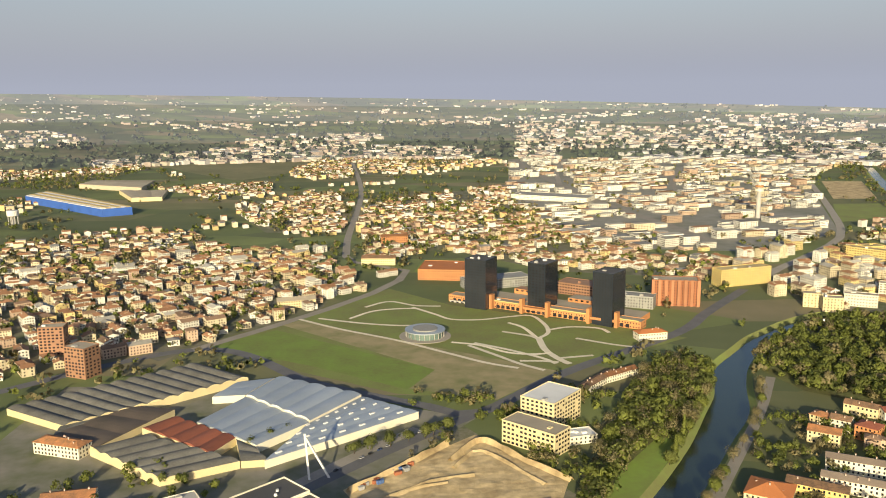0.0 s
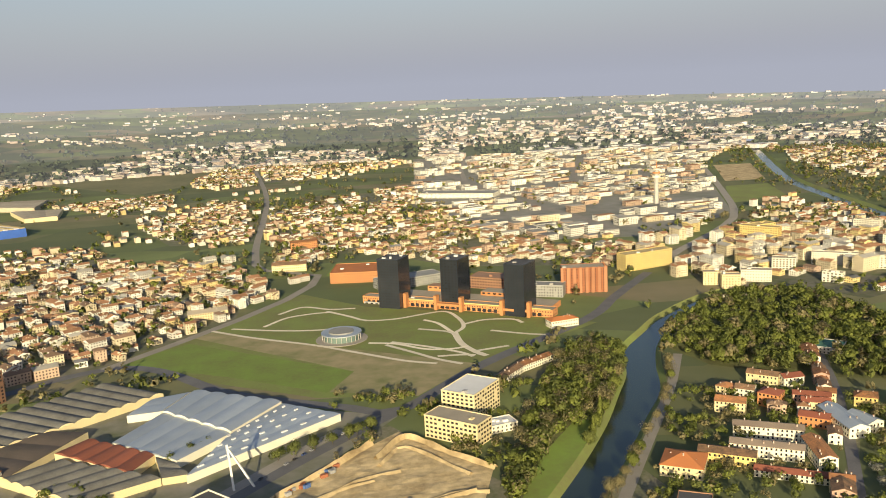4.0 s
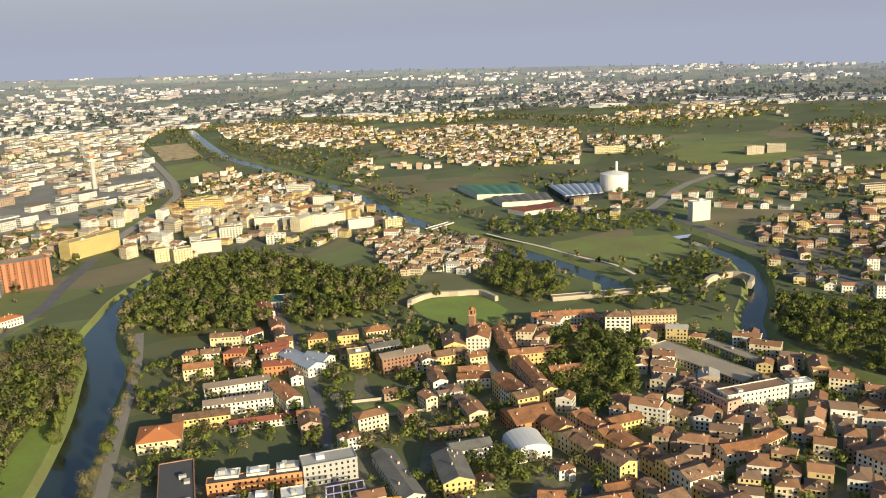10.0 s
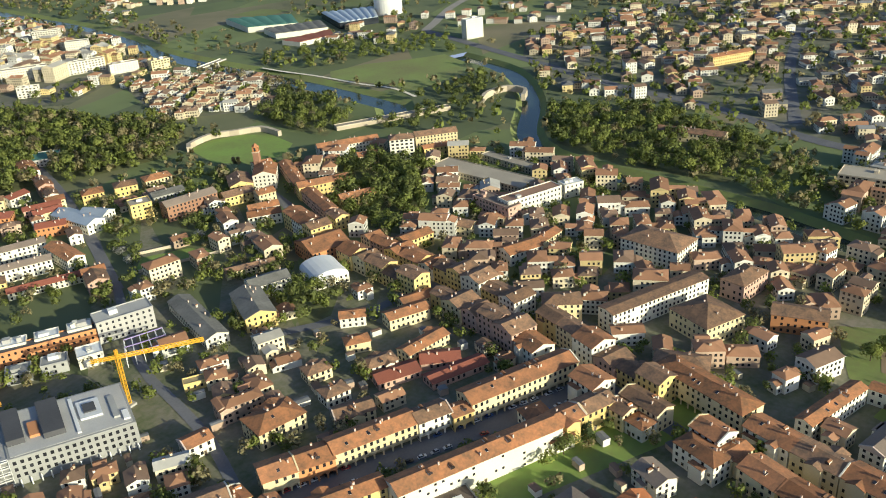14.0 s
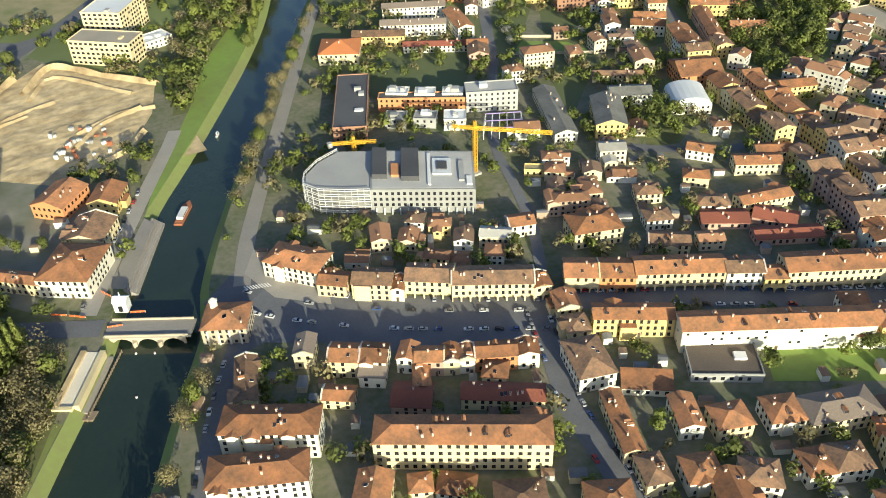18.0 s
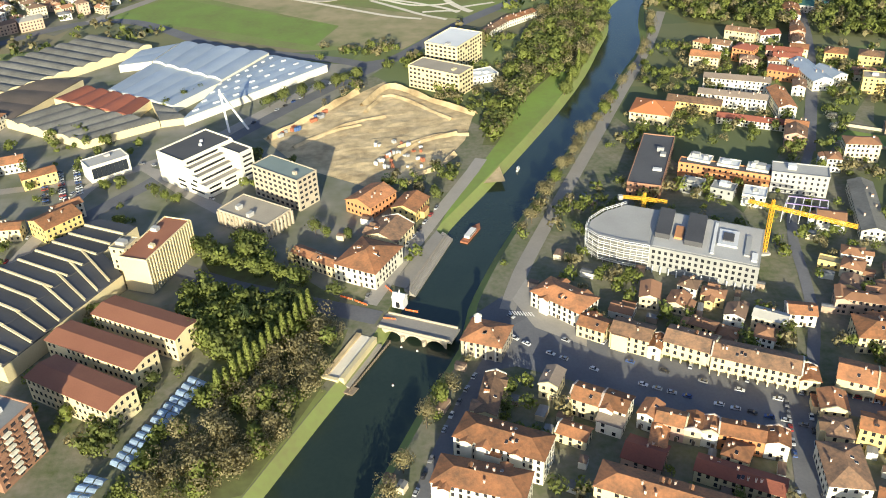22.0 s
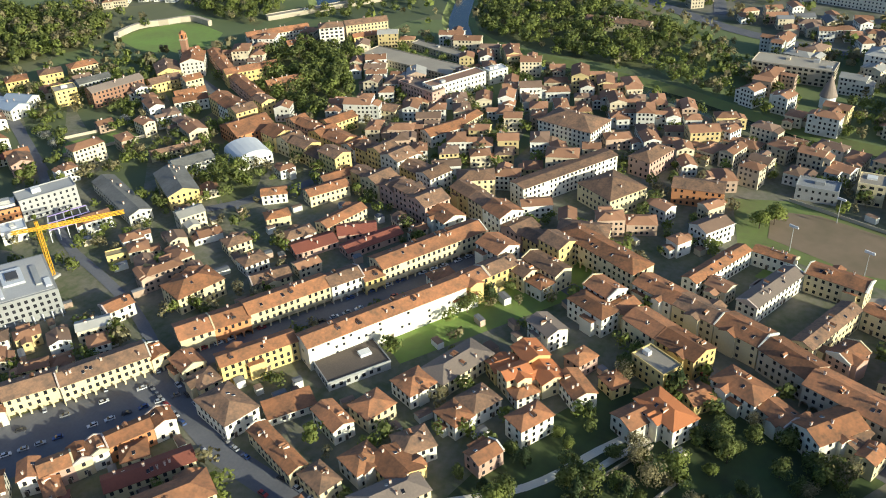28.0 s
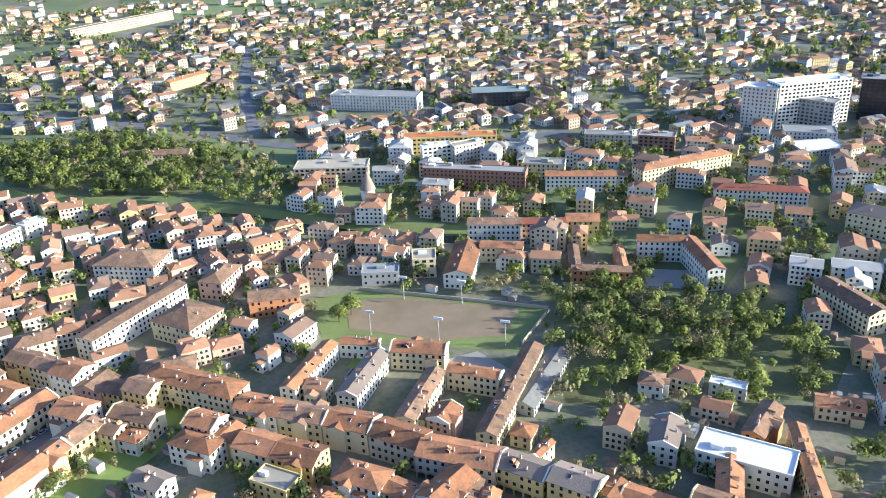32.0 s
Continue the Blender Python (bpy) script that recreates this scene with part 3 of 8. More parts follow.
def prism(bm, w, d, h, roof, slope):
    """Walls up to the eaves, with gables; the front is at -y."""
    x, y = w / 2, d / 2
    a = [bm.verts.new(p) for p in ((-x, -y, -0.4), (x, -y, -0.4), (x, y, -0.4), (-x, y, -0.4))]
    b = [bm.verts.new(p) for p in ((-x, -y, h), (x, -y, h), (x, y, h), (-x, y, h))]
    for i in range(4):
        bm.faces.new([a[i], a[(i + 1) % 4], b[(i + 1) % 4], b[i]])
    bm.faces.new(b)
    if roof == "gable":
        if w >= d:
            for i, j, s in ((1, 2, x), (3, 0, -x)):
                bm.faces.new([b[i], b[j], bm.verts.new((s, 0, h + slope * y))])
        else:
            for i, j, s in ((0, 1, -y), (2, 3, y)):
                bm.faces.new([b[i], b[j], bm.verts.new((0, s, h + slope * x))])


def slab_roof(bm, w, d, h, roof, slope, over=0.5, thick=0.22):
    """A pitched roof of some thickness with overhanging eaves."""
    x, y = w / 2 + over, d / 2 + over
    turn = w < d
    if turn:
        x, y = y, x
    e, top = h - slope * over, h + slope * (y - over)
    if roof == "gable":
        quads = [[(-x, -y, e), (x, -y, e), (x, 0, top), (-x, 0, top)], [(x, y, e), (-x, y, e), (-x, 0, top), (x, 0, top)]]
    elif roof == "mono":
        top = h + slope * 2 * y
        quads = [[(-x, -y, e), (x, -y, e), (x, y, e + slope * y), (-x, y, e + slope * y)]]
    else:
        i = max(x - y, 0.4)
        quads = [[(-x, -y, e), (x, -y, e), (i, 0, top), (-i, 0, top)], [(x, y, e), (-x, y, e), (-i, 0, top), (i, 0, top)],
                 [(x, -y, e), (x, y, e), (i, 0, top)], [(-x, y, e), (-x, -y, e), (-i, 0, top)]]
    for q in quads:
        q = [(-b, a, c) if turn else (a, b, c) for a, b, c in q]
        up = [bm.verts.new((a, b, c + thick)) for a, b, c in q]
        dn = [bm.verts.new((a, b, c)) for a, b, c in q]
        bm.faces.new(up)
        bm.faces.new(dn[::-1])
        for k in range(len(q)):
            j = (k + 1) % len(q)
            bm.faces.new([dn[k], dn[j], up[j], up[k]])


def barrel_roof(bm, w, d, h, rise):
    n = 10
    rows = []
    for y in (-d / 2, d / 2):
        rows.append([bm.verts.new((w / 2 * -math.cos(math.pi * k / n), y, h + rise * math.sin(math.pi * k / n))) for k in range(n + 1)])
    for k in range(n):
        bm.faces.new([rows[0][k + 1], rows[0][k], rows[1][k], rows[1][k + 1]])
    bm.faces.new(rows[0])
    bm.faces.new(rows[1][::-1])


def building(x, y, rot, w, d, h, roof, wall, top, arcade=False, detail=None, name="", seed=None, label="", windows=True, floor=None, pane=None, gaps=0.06):
    """A house with its walls, roof, windows and chimneys; the front faces local -y."""
    rnd = random.Random(seed if seed is not None else int(abs(x) * 7 + abs(y) * 13))
    dist = math.hypot(x, y + 20)
    detail = detail if detail is not None else (2 if dist < 390 else 1)
    name = name or ("house" if roof in ("gable", "hip", "mono") and h < 13 else "apartment_block" if h > 11 else "flat_roofed_building")
    top = rnd.choice(("tile", "tile", "tile_b", "tile_c")) if top == "tile" else top
    thing = new(name)
    base = float(land(np.array(x), np.array(y)))
    thing.matrix_basis = pose(x, y, base, 0, 0, rot)
    floors = max(1, round(h / (floor or 3.2)))
    tagged(thing, label or f"{NAMES[wall]} building of {floors} storeys with {TOPS[top]}" if floors > 1 else f"{NAMES[wall]} low building with {TOPS[top]}",
           "house" if name == "house" else "building")
    TAKEN.append((x, y, radians(rot), w / 2, d / 2))
    slope = 0.18 if roof == "gablelow" else 0.36
    shape = "gable" if roof == "gablelow" else roof
    bm = bmesh.new()
    if arcade:
        rise, bays = min(4.2, h * 0.45), max(2, round(w / 4.2))
        bay = w / bays
        prism(bm, w, d, h, shape, slope)
        for f in [f for f in bm.faces if abs(f.normal.y + 1) < 0.01 or all(abs(v.co.y + d / 2) < 0.01 for v in f.verts)]:
            bm.faces.remove(f)
        q = [bm.verts.new(p) for p in ((-w / 2, -d / 2, rise), (w / 2, -d / 2, rise), (w / 2, -d / 2, h), (-w / 2, -d / 2, h),
                                       (-w / 2, 3 - d / 2, -0.4), (w / 2, 3 - d / 2, -0.4), (w / 2, 3 - d / 2, rise), (-w / 2, 3 - d / 2, rise))]
        for f in ((0, 1, 2, 3), (4, 5, 6, 7), (7, 6, 1, 0)):
            bm.faces.new([q[i] for i in f])
        part("wall", bm, W[wall], thing)
        key = (round(bay, 1), round(rise, 1), wall)
        if key not in ARCHES:
            ARCHES[key] = arch_mesh(bay, rise)
            ARCHES[key].materials.append(W[wall])
        for k in range(bays):
            shared("arch", ARCHES[key], thing, pose(-w / 2 + (k + 0.5) * bay, -d / 2 - 0.003, 0))
    else:
        prism(bm, w, d, h, shape, slope)
        part("wall", bm, W[wall], thing)
    bm = bmesh.new()
    if shape in ("gable", "hip", "mono"):
        slab_roof(bm, w, d, h, shape, slope)
        part("roof", bm, R[top], thing)
    elif shape == "barrel":
        barrel_roof(bm, w, d, h, min(w, d) * 0.22)
        part("roof", bm, R[top], thing)
    else:
        box(bm, -w / 2 + 0.3, w / 2 - 0.3, -d / 2 + 0.3, d / 2 - 0.3, h + 0.02, h + 0.12)
        part("roof", bm, R[top], thing)
        bm = bmesh.new()
        for a in ((-w / 2 - 0.15, w / 2 + 0.15, -d / 2 - 0.15, -d / 2 + 0.3), (-w / 2 - 0.15, w / 2 + 0.15, d / 2 - 0.3, d / 2 + 0.15),
                  (-w / 2 - 0.15, -w / 2 + 0.3, -d / 2 + 0.3, d / 2 - 0.3), (w / 2 - 0.3, w / 2 + 0.15, -d / 2 + 0.3, d / 2 - 0.3)):
            box(bm, *a, h - 0.25, h + 0.7)
        part("parapet", bm, W[wall], thing)
        if min(w, d) > 8:
            for _ in range(rnd.choice((1, 1, 2, 3))):
                bm = bmesh.new()
                a, b, c = rnd.uniform(1, 2.6), rnd.uniform(1, 2.2), rnd.uniform(1, 2.6)
                px, py = rnd.uniform(-w / 2 + 3, w / 2 - 3), rnd.uniform(-d / 2 + 3, d / 2 - 3)
                box(bm, px - a, px + a, py - b, py + b, h + 0.1, h + c)
                part("roof_hut", bm, rnd.choice((W[wall], W["concrete"], WHITEP)), thing)
    if shape in ("gable", "hip") and not arcade and windows and not label and dist < 420 and 8 < min(w, d) < 22 and 5 < h < 14 and rnd.random() < 0.75:
        for _ in range(max(1, int(max(w, d) / 8)) if min(w, d) > 12 else 1 if max(w, d) < 16 else 2):
            side = rnd.choice((0, 2)) if w >= d else rnd.choice((1, 3))
            long, short = max(w, d), min(w, d)
            ww, out, lower = rnd.uniform(4, max(7.5, short * 0.55)), rnd.uniform(0.8, 2.8), rnd.choice((0.2, 0.3, 2.6))
            deep = short / 2 + out if lower < 1 else out + 1.5
            m = pose(0, 0, 0, 0, 0, 90 * side) @ pose(rnd.uniform(-0.5, 0.5) * (long - ww - 1), -(short / 2 + out - deep / 2), 0)
            bm = bmesh.new()
            prism(bm, ww, deep, h - lower, "gable" if deep > ww else "flat", slope)
            part("wing_wall", bm, W[wall], thing).matrix_basis = m
            bm = bmesh.new()
            if deep > ww:
                slab_roof(bm, ww, deep, h - lower, "gable", slope, 0.35)
            else:
                box(bm, -ww / 2 - 0.3, ww / 2 + 0.3, -deep / 2 - 0.3, deep / 2, h - lower + 0.01, h - lower + 0.25)
            part("wing_roof", bm, R[top], thing).matrix_basis = m
    if roof in ("gable", "hip") and windows and w * d < 1500:
        long, short = max(w, d), min(w, d)
        for _ in range(min(5, 1 + int(long / rnd.uniform(7, 13)))):
            a, b = rnd.uniform(-0.4, 0.4) * long, rnd.uniform(-0.35, 0.35) * short
            z = h + slope * (short / 2 - abs(b)) - (slope * max(0, abs(a) - (long - short) / 2) if shape == "hip" else 0)
            shared("chimney", CHIMNEY, thing, pose(a if w >= d else -b, b if w >= d else a, max(z, h + 0.3), 0, 0, rnd.choice((0, 90))))
    if detail == 2 or dist < 330:
        long, short = max(w, d), min(w, d)
        if shape == "gable" and top in ("tile", "tile_b", "tile_c", "greyt"):
            for sgn in (-1, 1):
                if rnd.random() < 0.4:
                    bm = bmesh.new()
                    half = short / 2 + 0.3
                    prof = [(-half, h - 0.6), (half, h - 0.6), (half, h + 0.25), (0, h + slope * short / 2 + 0.65), (-half, h + 0.25)]
                    vs = [[bm.verts.new((sgn * (long / 2 + o), b, c) if w >= d else (-b, sgn * (long / 2 + o), c)) for b, c in prof] for o in (-0.1, 0.56)]
                    bm.faces.new(vs[0])
                    bm.faces.new(vs[1])
                    for k in range(5):
                        bm.faces.new([vs[0][k], vs[0][(k + 1) % 5], vs[1][(k + 1) % 5], vs[1][k]])
                    bmesh.ops.recalc_face_normals(bm, faces=bm.faces[:])
                    part("gable_coping", bm, rnd.choice((W["white"], W["cream"], CHIM)), thing)
        if roof in ("gable", "hip") and h > 5:
            for _ in range(int(long / 9)):
                a, b = rnd.uniform(-0.34, 0.34) * max(long - (short if shape == "hip" else 0), 2), rnd.choice((-1, 1)) * rnd.uniform(0.15, 0.3) * short
                z = h + slope * (short / 2 - abs(b))
                m = pose(a if w >= d else -b, b if w >= d else a, z + 0.25, 0, 0, 0 if w >= d else 90)
                tilt = math.degrees(math.atan(slope)) * (1 if b < 0 else -1)
                if rnd.random() < 0.5:
                    shared("roof_window", SKYLIGHT, thing, m @ pose(0, 0, 0, tilt))
                else:
                    shared("dormer", DORMER, thing, m @ pose(0, 0, 0, 0, 0, 0 if b < 0 else 180))
        if not arcade and roof in ("gable", "hip") and h > 5:
            leaf = shared("door", DOORFRAME, thing, pose(rnd.uniform(-0.3, 0.3) * w, -d / 2, 0))
            shared("door_leaf", DOORLEAF, leaf, Matrix())
    if not windows:
        return thing
    kind = pane or "house" if pane or shape in ("gable", "hip") and h < 14 else "wide" if rnd.random() < 0.35 and h > 11 else "plain"
    me, step = WINDOWS[kind], {"house": 2.9, "plain": 3.1, "wide": 3.7, "small": 3.4}[kind]
    spots = []
    for side, length, off in ((0, w, d / 2), (1, d, w / 2), (2, w, d / 2), (3, d, w / 2)):
        n = int((length - 1.2) / step)
        if n < 1:
            continue
        for fl in range(floors):
            if arcade and side == 0 and fl < (min(4.2, h * 0.45)) / (h / floors) - 0.3:
                continue
            for k in range(n):
                if rnd.random() < gaps:
                    continue
                u = (k - (n - 1) / 2) * (length - 1.0) / n
                z = fl * (h / floors) + (h / floors - 1.6) * 0.55
                spots.append((side, u, off, z))
    turn = {0: 0, 1: 90, 2: 180, 3: -90}
    to_us = {s: math.cos(radians(rot + a - 90)) * -x + math.sin(radians(rot + a - 90)) * -(y + 20) > 0 for s, a in turn.items()}
    loose = []
    for side, u, off, z in spots:
        m = pose(0, 0, 0, 0, 0, turn[side]) @ pose(u, -off, z)
        if detail == 2 and to_us[side] and BUDGET[0] > 0:
            BUDGET[0] -= 1
            shared("window", me, thing, m)
        else:
            loose.append((m, to_us[side]))
    if loose:
        v, f, s = [], [], []
        for m, ours in loose:
            k = len(v)
            ww, hh = {"house": (0.62, 1.6), "plain": (0.6, 1.5), "wide": (1.1, 1.6), "small": (0.45, 0.9)}[kind]
            v += [tuple(m @ Vector(p)) for p in ((-ww, -0.05, 0), (ww, -0.05, 0), (ww, -0.05, hh), (-ww, -0.05, hh), (-ww, 0.05, 0), (ww, 0.05, 0), (ww, 0.05, hh), (-ww, 0.05, hh))]
            f += [tuple(k + i for i in q) for q in ((0, 1, 2, 3), (0, 4, 5, 1), (1, 5, 6, 2), (2, 6, 7, 3), (3, 7, 4, 0))]
        tagged(shared("glazing", mesh_of("glazing", v, f, GLASS), thing, Matrix()), kind="stuff")
    return thing


BUDGET = [1500]

# arcade street north side
building(88.7, 291.6, -50.1, 28.0, 16.0, 9, "hip", "white", "tile")
building(97.6, 270.5, -38.5, 13.2, 10.0, 7, "gable", "cream", "tile")
building(112.4, 260.3, -34.9, 17.8, 12.0, 9, "gable", "cream", "tile")
building(121.2, 252.5, -35.1, 5.7, 10.0, 7, "gable", "white", "tile")
building(134.6, 248.1, -35.1, 21.0, 13.0, 10, "gable", "cream", "tile", arcade=True)
building(157.5, 232.0, -30.0, 36.0, 13.0, 10, "gable", "cream", "tile", arcade=True)
building(174.9, 220.3, -18.2, 8.0, 10.0, 8, "gable", "cream", "tile", arcade=True)
building(194.2, 216.6, -31.9, 15.0, 14.0, 9, "gable", "cream", "tile", arcade=True)
building(207.5, 208.3, -32.4, 16.2, 14.0, 9, "gable", "orange", "tile", arcade=True)
building(231.8, 194.9, -29.2, 39.8, 13.0, 10, "gable", "cream", "tile", arcade=True)
building(255.5, 180.1, -29.4, 16.5, 12.0, 10, "gable", "white", "tile", arcade=True)
building(265.2, 170.8, -30.4, 10.1, 10.0, 8, "gable", "yellow", "tile", arcade=True)
building(296.9, 157.1, -27.3, 59.8, 14.0, 11, "gable", "cream", "tile", arcade=True)
building(194.2, 180.7, -31.9, 33.3, 10.0, 10, "gable", "yellow", "tile")
building(238.4, 145.5, -28.8, 77.9, 12.0, 12, "gable", "white", "tile", pane="small", gaps=0.72, label="long pale building with a nearly blank wall and clay-tiled roof")
building(280.1, 125.1, -25.8, 13.6, 12.0, 11, "gable", "yellow", "tile")
building(294.0, 118.4, -25.5, 17.4, 12.0, 11, "gable", "yellow", "tile")
building(210.7, 144.6, -32.2, 28.0, 18.0, 4, "flat", "grey", "shed")
building(177.3, 151.0, -34.8, 19.3, 9.0, 4, "mono", "white", "tile")
building(163.5, 170.4, -16.0, 15.2, 22.0, 8, "hip", "white", "tile")
building(172.0, 189.7, -20.3, 9.8, 11.0, 7, "hip", "cream", "tile")
building(42.2, 200.0, -30.3, 36.0, 14.0, 13, "hip", "white", "tile")
building(30.8, 181.9, -24.1, 34.7, 14.0, 12, "hip", "white", "tile")
building(42.2, 228.8, -19.7, 8.6, 25.3, 9, "gable", "cream", "tile")
building(69.6, 235.9, -30.1, 8.0, 12.0, 8, "gable", "cream", "greyt")
building(81.3, 222.1, -34.6, 12.5, 11.0, 9, "gable", "cream", "tile")
building(91.4, 216.0, -36.1, 11.0, 11.0, 9, "gable", "white", "tile")
building(103.9, 210.5, -39.6, 7.5, 10.0, 8, "gable", "white", "tile")
building(110.3, 204.4, -29.9, 11.4, 9.0, 8, "gable", "pink", "tile")
building(118.1, 200.7, -26.6, 6.5, 10.0, 8, "gable", "cream", "tile")
building(123.9, 197.8, -28.2, 6.1, 9.0, 8, "gable", "white", "tile")
building(134.5, 193.2, -25.8, 16.8, 9.0, 8, "gable", "orange", "tile")
building(146.1, 187.7, -24.5, 8.7, 9.0, 8, "gable", "white", "tile")
building(95.4, 191.0, -34.5, 15.2, 13.0, 5, "gable", "pink", "redt")
building(125.5, 173.5, -33.2, 31.8, 9.0, 6, "gable", "cream", "redt")
building(71.5, 206.5, -34.6, 12.5, 8.0, 5, "gable", "cream", "tile")
building(87.5, 209.5, -34.5, 10.4, 7.0, 6, "mono", "white", "greyt")
building(103.2, 197.9, -26.6, 6.5, 14.0, 6, "gable", "cream", "tile")
building(99.2, 159.0, -31.2, 63.2, 13.0, 14, "hip", "cream", "tile")
building(61.2, 154.8, -34.9, 12.1, 17.9, 9, "gable", "cream", "tile")
building(102.8, 126.7, -25.7, 17.1, 16.0, 9, "hip", "cream", "tile")
building(128.6, 112.2, -26.4, 16.2, 15.0, 8, "hip", "cream", "tile")
building(154.5, 138.4, -20.8, 7.6, 30.3, 7, "gable", "cream", "tile")
building(177.4, 129.7, -24.0, 9.1, 16.2, 7, "gable", "white", "tile")
building(189.6, 119.8, -18.3, 13.7, 12.0, 7, "hip", "cream", "tile")
building(208.4, 112.3, -22.4, 13.4, 13.0, 7, "hip", "white", "tile")
building(227.0, 103.0, -18.5, 28.4, 14.0, 7, "hip", "cream", "greyt")
building(199.3, 89.0, -19.7, 9.8, 12.0, 7, "hip", "white", "tile")
building(210.8, 84.9, -23.5, 13.3, 12.0, 7, "hip", "white", "tile")
building(149.7, 115.4, -17.5, 9.3, 13.0, 7, "hip", "cream", "tile")
building(163.9, 107.1, -21.0, 12.5, 12.0, 7, "hip", "white", "tile")
building(179.9, 95.4, -36.8, 13.4, 12.0, 7, "hip", "white", "tile")
building(167.1, 94.7, -22.5, 13.1, 16.0, 7, "gable", "yellow", "tile")
building(154.4, 89.5, -31.6, 25.9, 12.0, 7, "hip", "cream", "greyt")

# building site, barns
building(175.8, 421.9, -26.3, 19.6, 69.3, 9, "flat", "brick", "dark")
building(215.6, 402.8, -31.6, 55.8, 8.0, 9, "flat", "orange", "dark")
building(204.1, 415.8, -36.2, 13.4, 9.0, 10, "flat", "white", "white")
building(218.1, 406.0, -32.9, 12.5, 9.0, 10, "flat", "white", "white")
building(232.6, 397.3, -32.7, 12.6, 9.0, 10, "flat", "white", "white")
building(191.9, 394.5, -35.4, 12.3, 10.0, 6, "flat", "grey", "grey")
building(206.9, 385.3, -36.1, 13.2, 10.0, 6, "flat", "grey", "grey")
building(220.7, 374.3, -29.9, 13.0, 12.0, 7, "flat", "white", "white")
building(251.6, 384.0, -25.3, 31.2, 14.0, 13, "flat", "concrete", "concrete")
building(274.6, 349.9, -21.7, 13.2, 57.9, 6, "gable", "white", "fibre")
building(297.2, 328.0, -31.6, 17.7, 35.4, 9, "gable", "yellow", "fibre")
building(323.6, 341.0, -27.6, 24.8, 14.0, 9, "gable", "white", "fibre")
building(379.1, 344.3, -22.7, 27.7, 26.0, 9, "gable", "orange", "tile")
building(229.7, 304.8, -35.6, 10.8, 6.0, 4, "flat", "yellow", "yellow")
building(193.8, 264.6, -18.3, 12.7, 10.0, 7, "gable", "white", "tile")
building(221.1, 242.6, -17.5, 24.2, 17.0, 9, "hip", "cream", "tile")
building(264.5, 254.3, -26.2, 13.1, 10.0, 6, "hip", "cream", "tile")
building(253.6, 234.1, -22.6, 13.0, 10.0, 6, "hip", "white", "tile")
building(245.3, 216.2, -35.4, 19.0, 11.0, 6, "gable", "cream", "tile")
building(284.4, 229.7, -30.3, 17.0, 10.0, 6, "hip", "white", "tile")
building(316.4, 271.3, -50.7, 14.4, 10.0, 6, "gable", "white", "tile")
building(295.4, 252.3, -40.4, 13.1, 9.0, 6, "hip", "cream", "tile")
building(281.9, 218.1, -31.7, 22.8, 12.0, 4, "gable", "pink", "redt")
building(303.9, 205.7, -53.6, 20.2, 12.0, 4, "gable", "pink", "redt")
building(297.7, 192.5, -26.8, 32.2, 10.0, 4, "gable", "pink", "redt")
building(309.4, 219.4, -13.8, 28.0, 10.0, 6, "gable", "cream", "tile")
building(330.8, 245.0, -30.2, 24.4, 11.0, 7, "gable", "cream", "tile")
building(346.9, 248.9, -28.8, 20.3, 10.0, 7, "gable", "cream", "tile")

# blocks north of the old town
building(279.9, 538.2, -26.2, 46.9, 11.0, 9, "gable", "white", "greyt")
building(264.3, 509.2, -29.2, 46.9, 11.0, 9, "gable", "white", "greyt")
building(235.6, 506.7, -30.9, 36.7, 12.0, 8, "gable", "yellow", "tile_b")
building(203.4, 501.1, -29.5, 27.1, 26.0, 8, "hip", "cream", "orange")
building(294.3, 496.7, -11.6, 12.0, 36.0, 9, "gable", "white", "tile_c")
building(269.1, 472.3, -30.0, 56.8, 9.0, 5, "gable", "white", "redt")
building(310.6, 594.1, -46.3, 15.9, 14.0, 11, "hip", "orange", "redt")
building(297.7, 610.4, -36.1, 14.5, 12.0, 10, "gable", "white", "tile_b")
building(287.6, 620.1, -49.7, 14.9, 12.0, 9, "hip", "cream", "tile")
building(321.5, 550.2, -37.4, 20.7, 12.0, 8, "gable", "orange", "redt")
building(335.8, 574.5, -23.9, 20.5, 11.0, 9, "gable", "cream", "redt")
building(339.9, 587.5, -26.7, 27.2, 10.0, 9, "gable", "pink", "redt")
building(346.4, 631.8, 3.2, 17.7, 12.0, 8, "gable", "white", "redt")
building(328.8, 642.6, -38.0, 25.1, 12.0, 8, "gable", "cream", "tile_b")
building(339.2, 543.4, -2.2, 15.3, 44.0, 8, "gable", "white", "metal")
building(351.4, 537.8, 13.4, 14.0, 22.0, 8, "gable", "white", "metal")
building(378.4, 578.3, -30.9, 16.4, 14.0, 8, "hip", "yellow", "tile_c")
building(400.8, 566.5, -32.3, 17.7, 14.0, 8, "hip", "yellow", "tile_b")
building(423.4, 555.5, -24.2, 21.6, 14.0, 8, "hip", "cream", "tile_c")
building(372.3, 514.1, -28.2, 15.5, 14.0, 12, "flat", "yellow", "beige")
building(393.8, 484.7, -18.3, 39.9, 14.0, 12, "gable", "brick", "greyt")
building(445.1, 483.3, -38.2, 17.8, 26.0, 8, "gable", "yellow", "tile_b")
building(414.4, 429.8, -35.5, 22.2, 12.0, 7, "gable", "white", "tile_c")
building(338.1, 370.4, -33.5, 31.6, 8.0, 5, "gable", "cream", "tile_b")
building(423.7, 704.0, -38.7, 23.0, 26.0, 6, "flat", "concrete", "green")
building(645.1, 476.0, -34.9, 115.9, 9.0, 3.5, "flat", "stone", "beige", windows=False)
building(465.7, 149.4, -99.6, 38.4, 24.8, 12, "hip", "white", "tile_b")
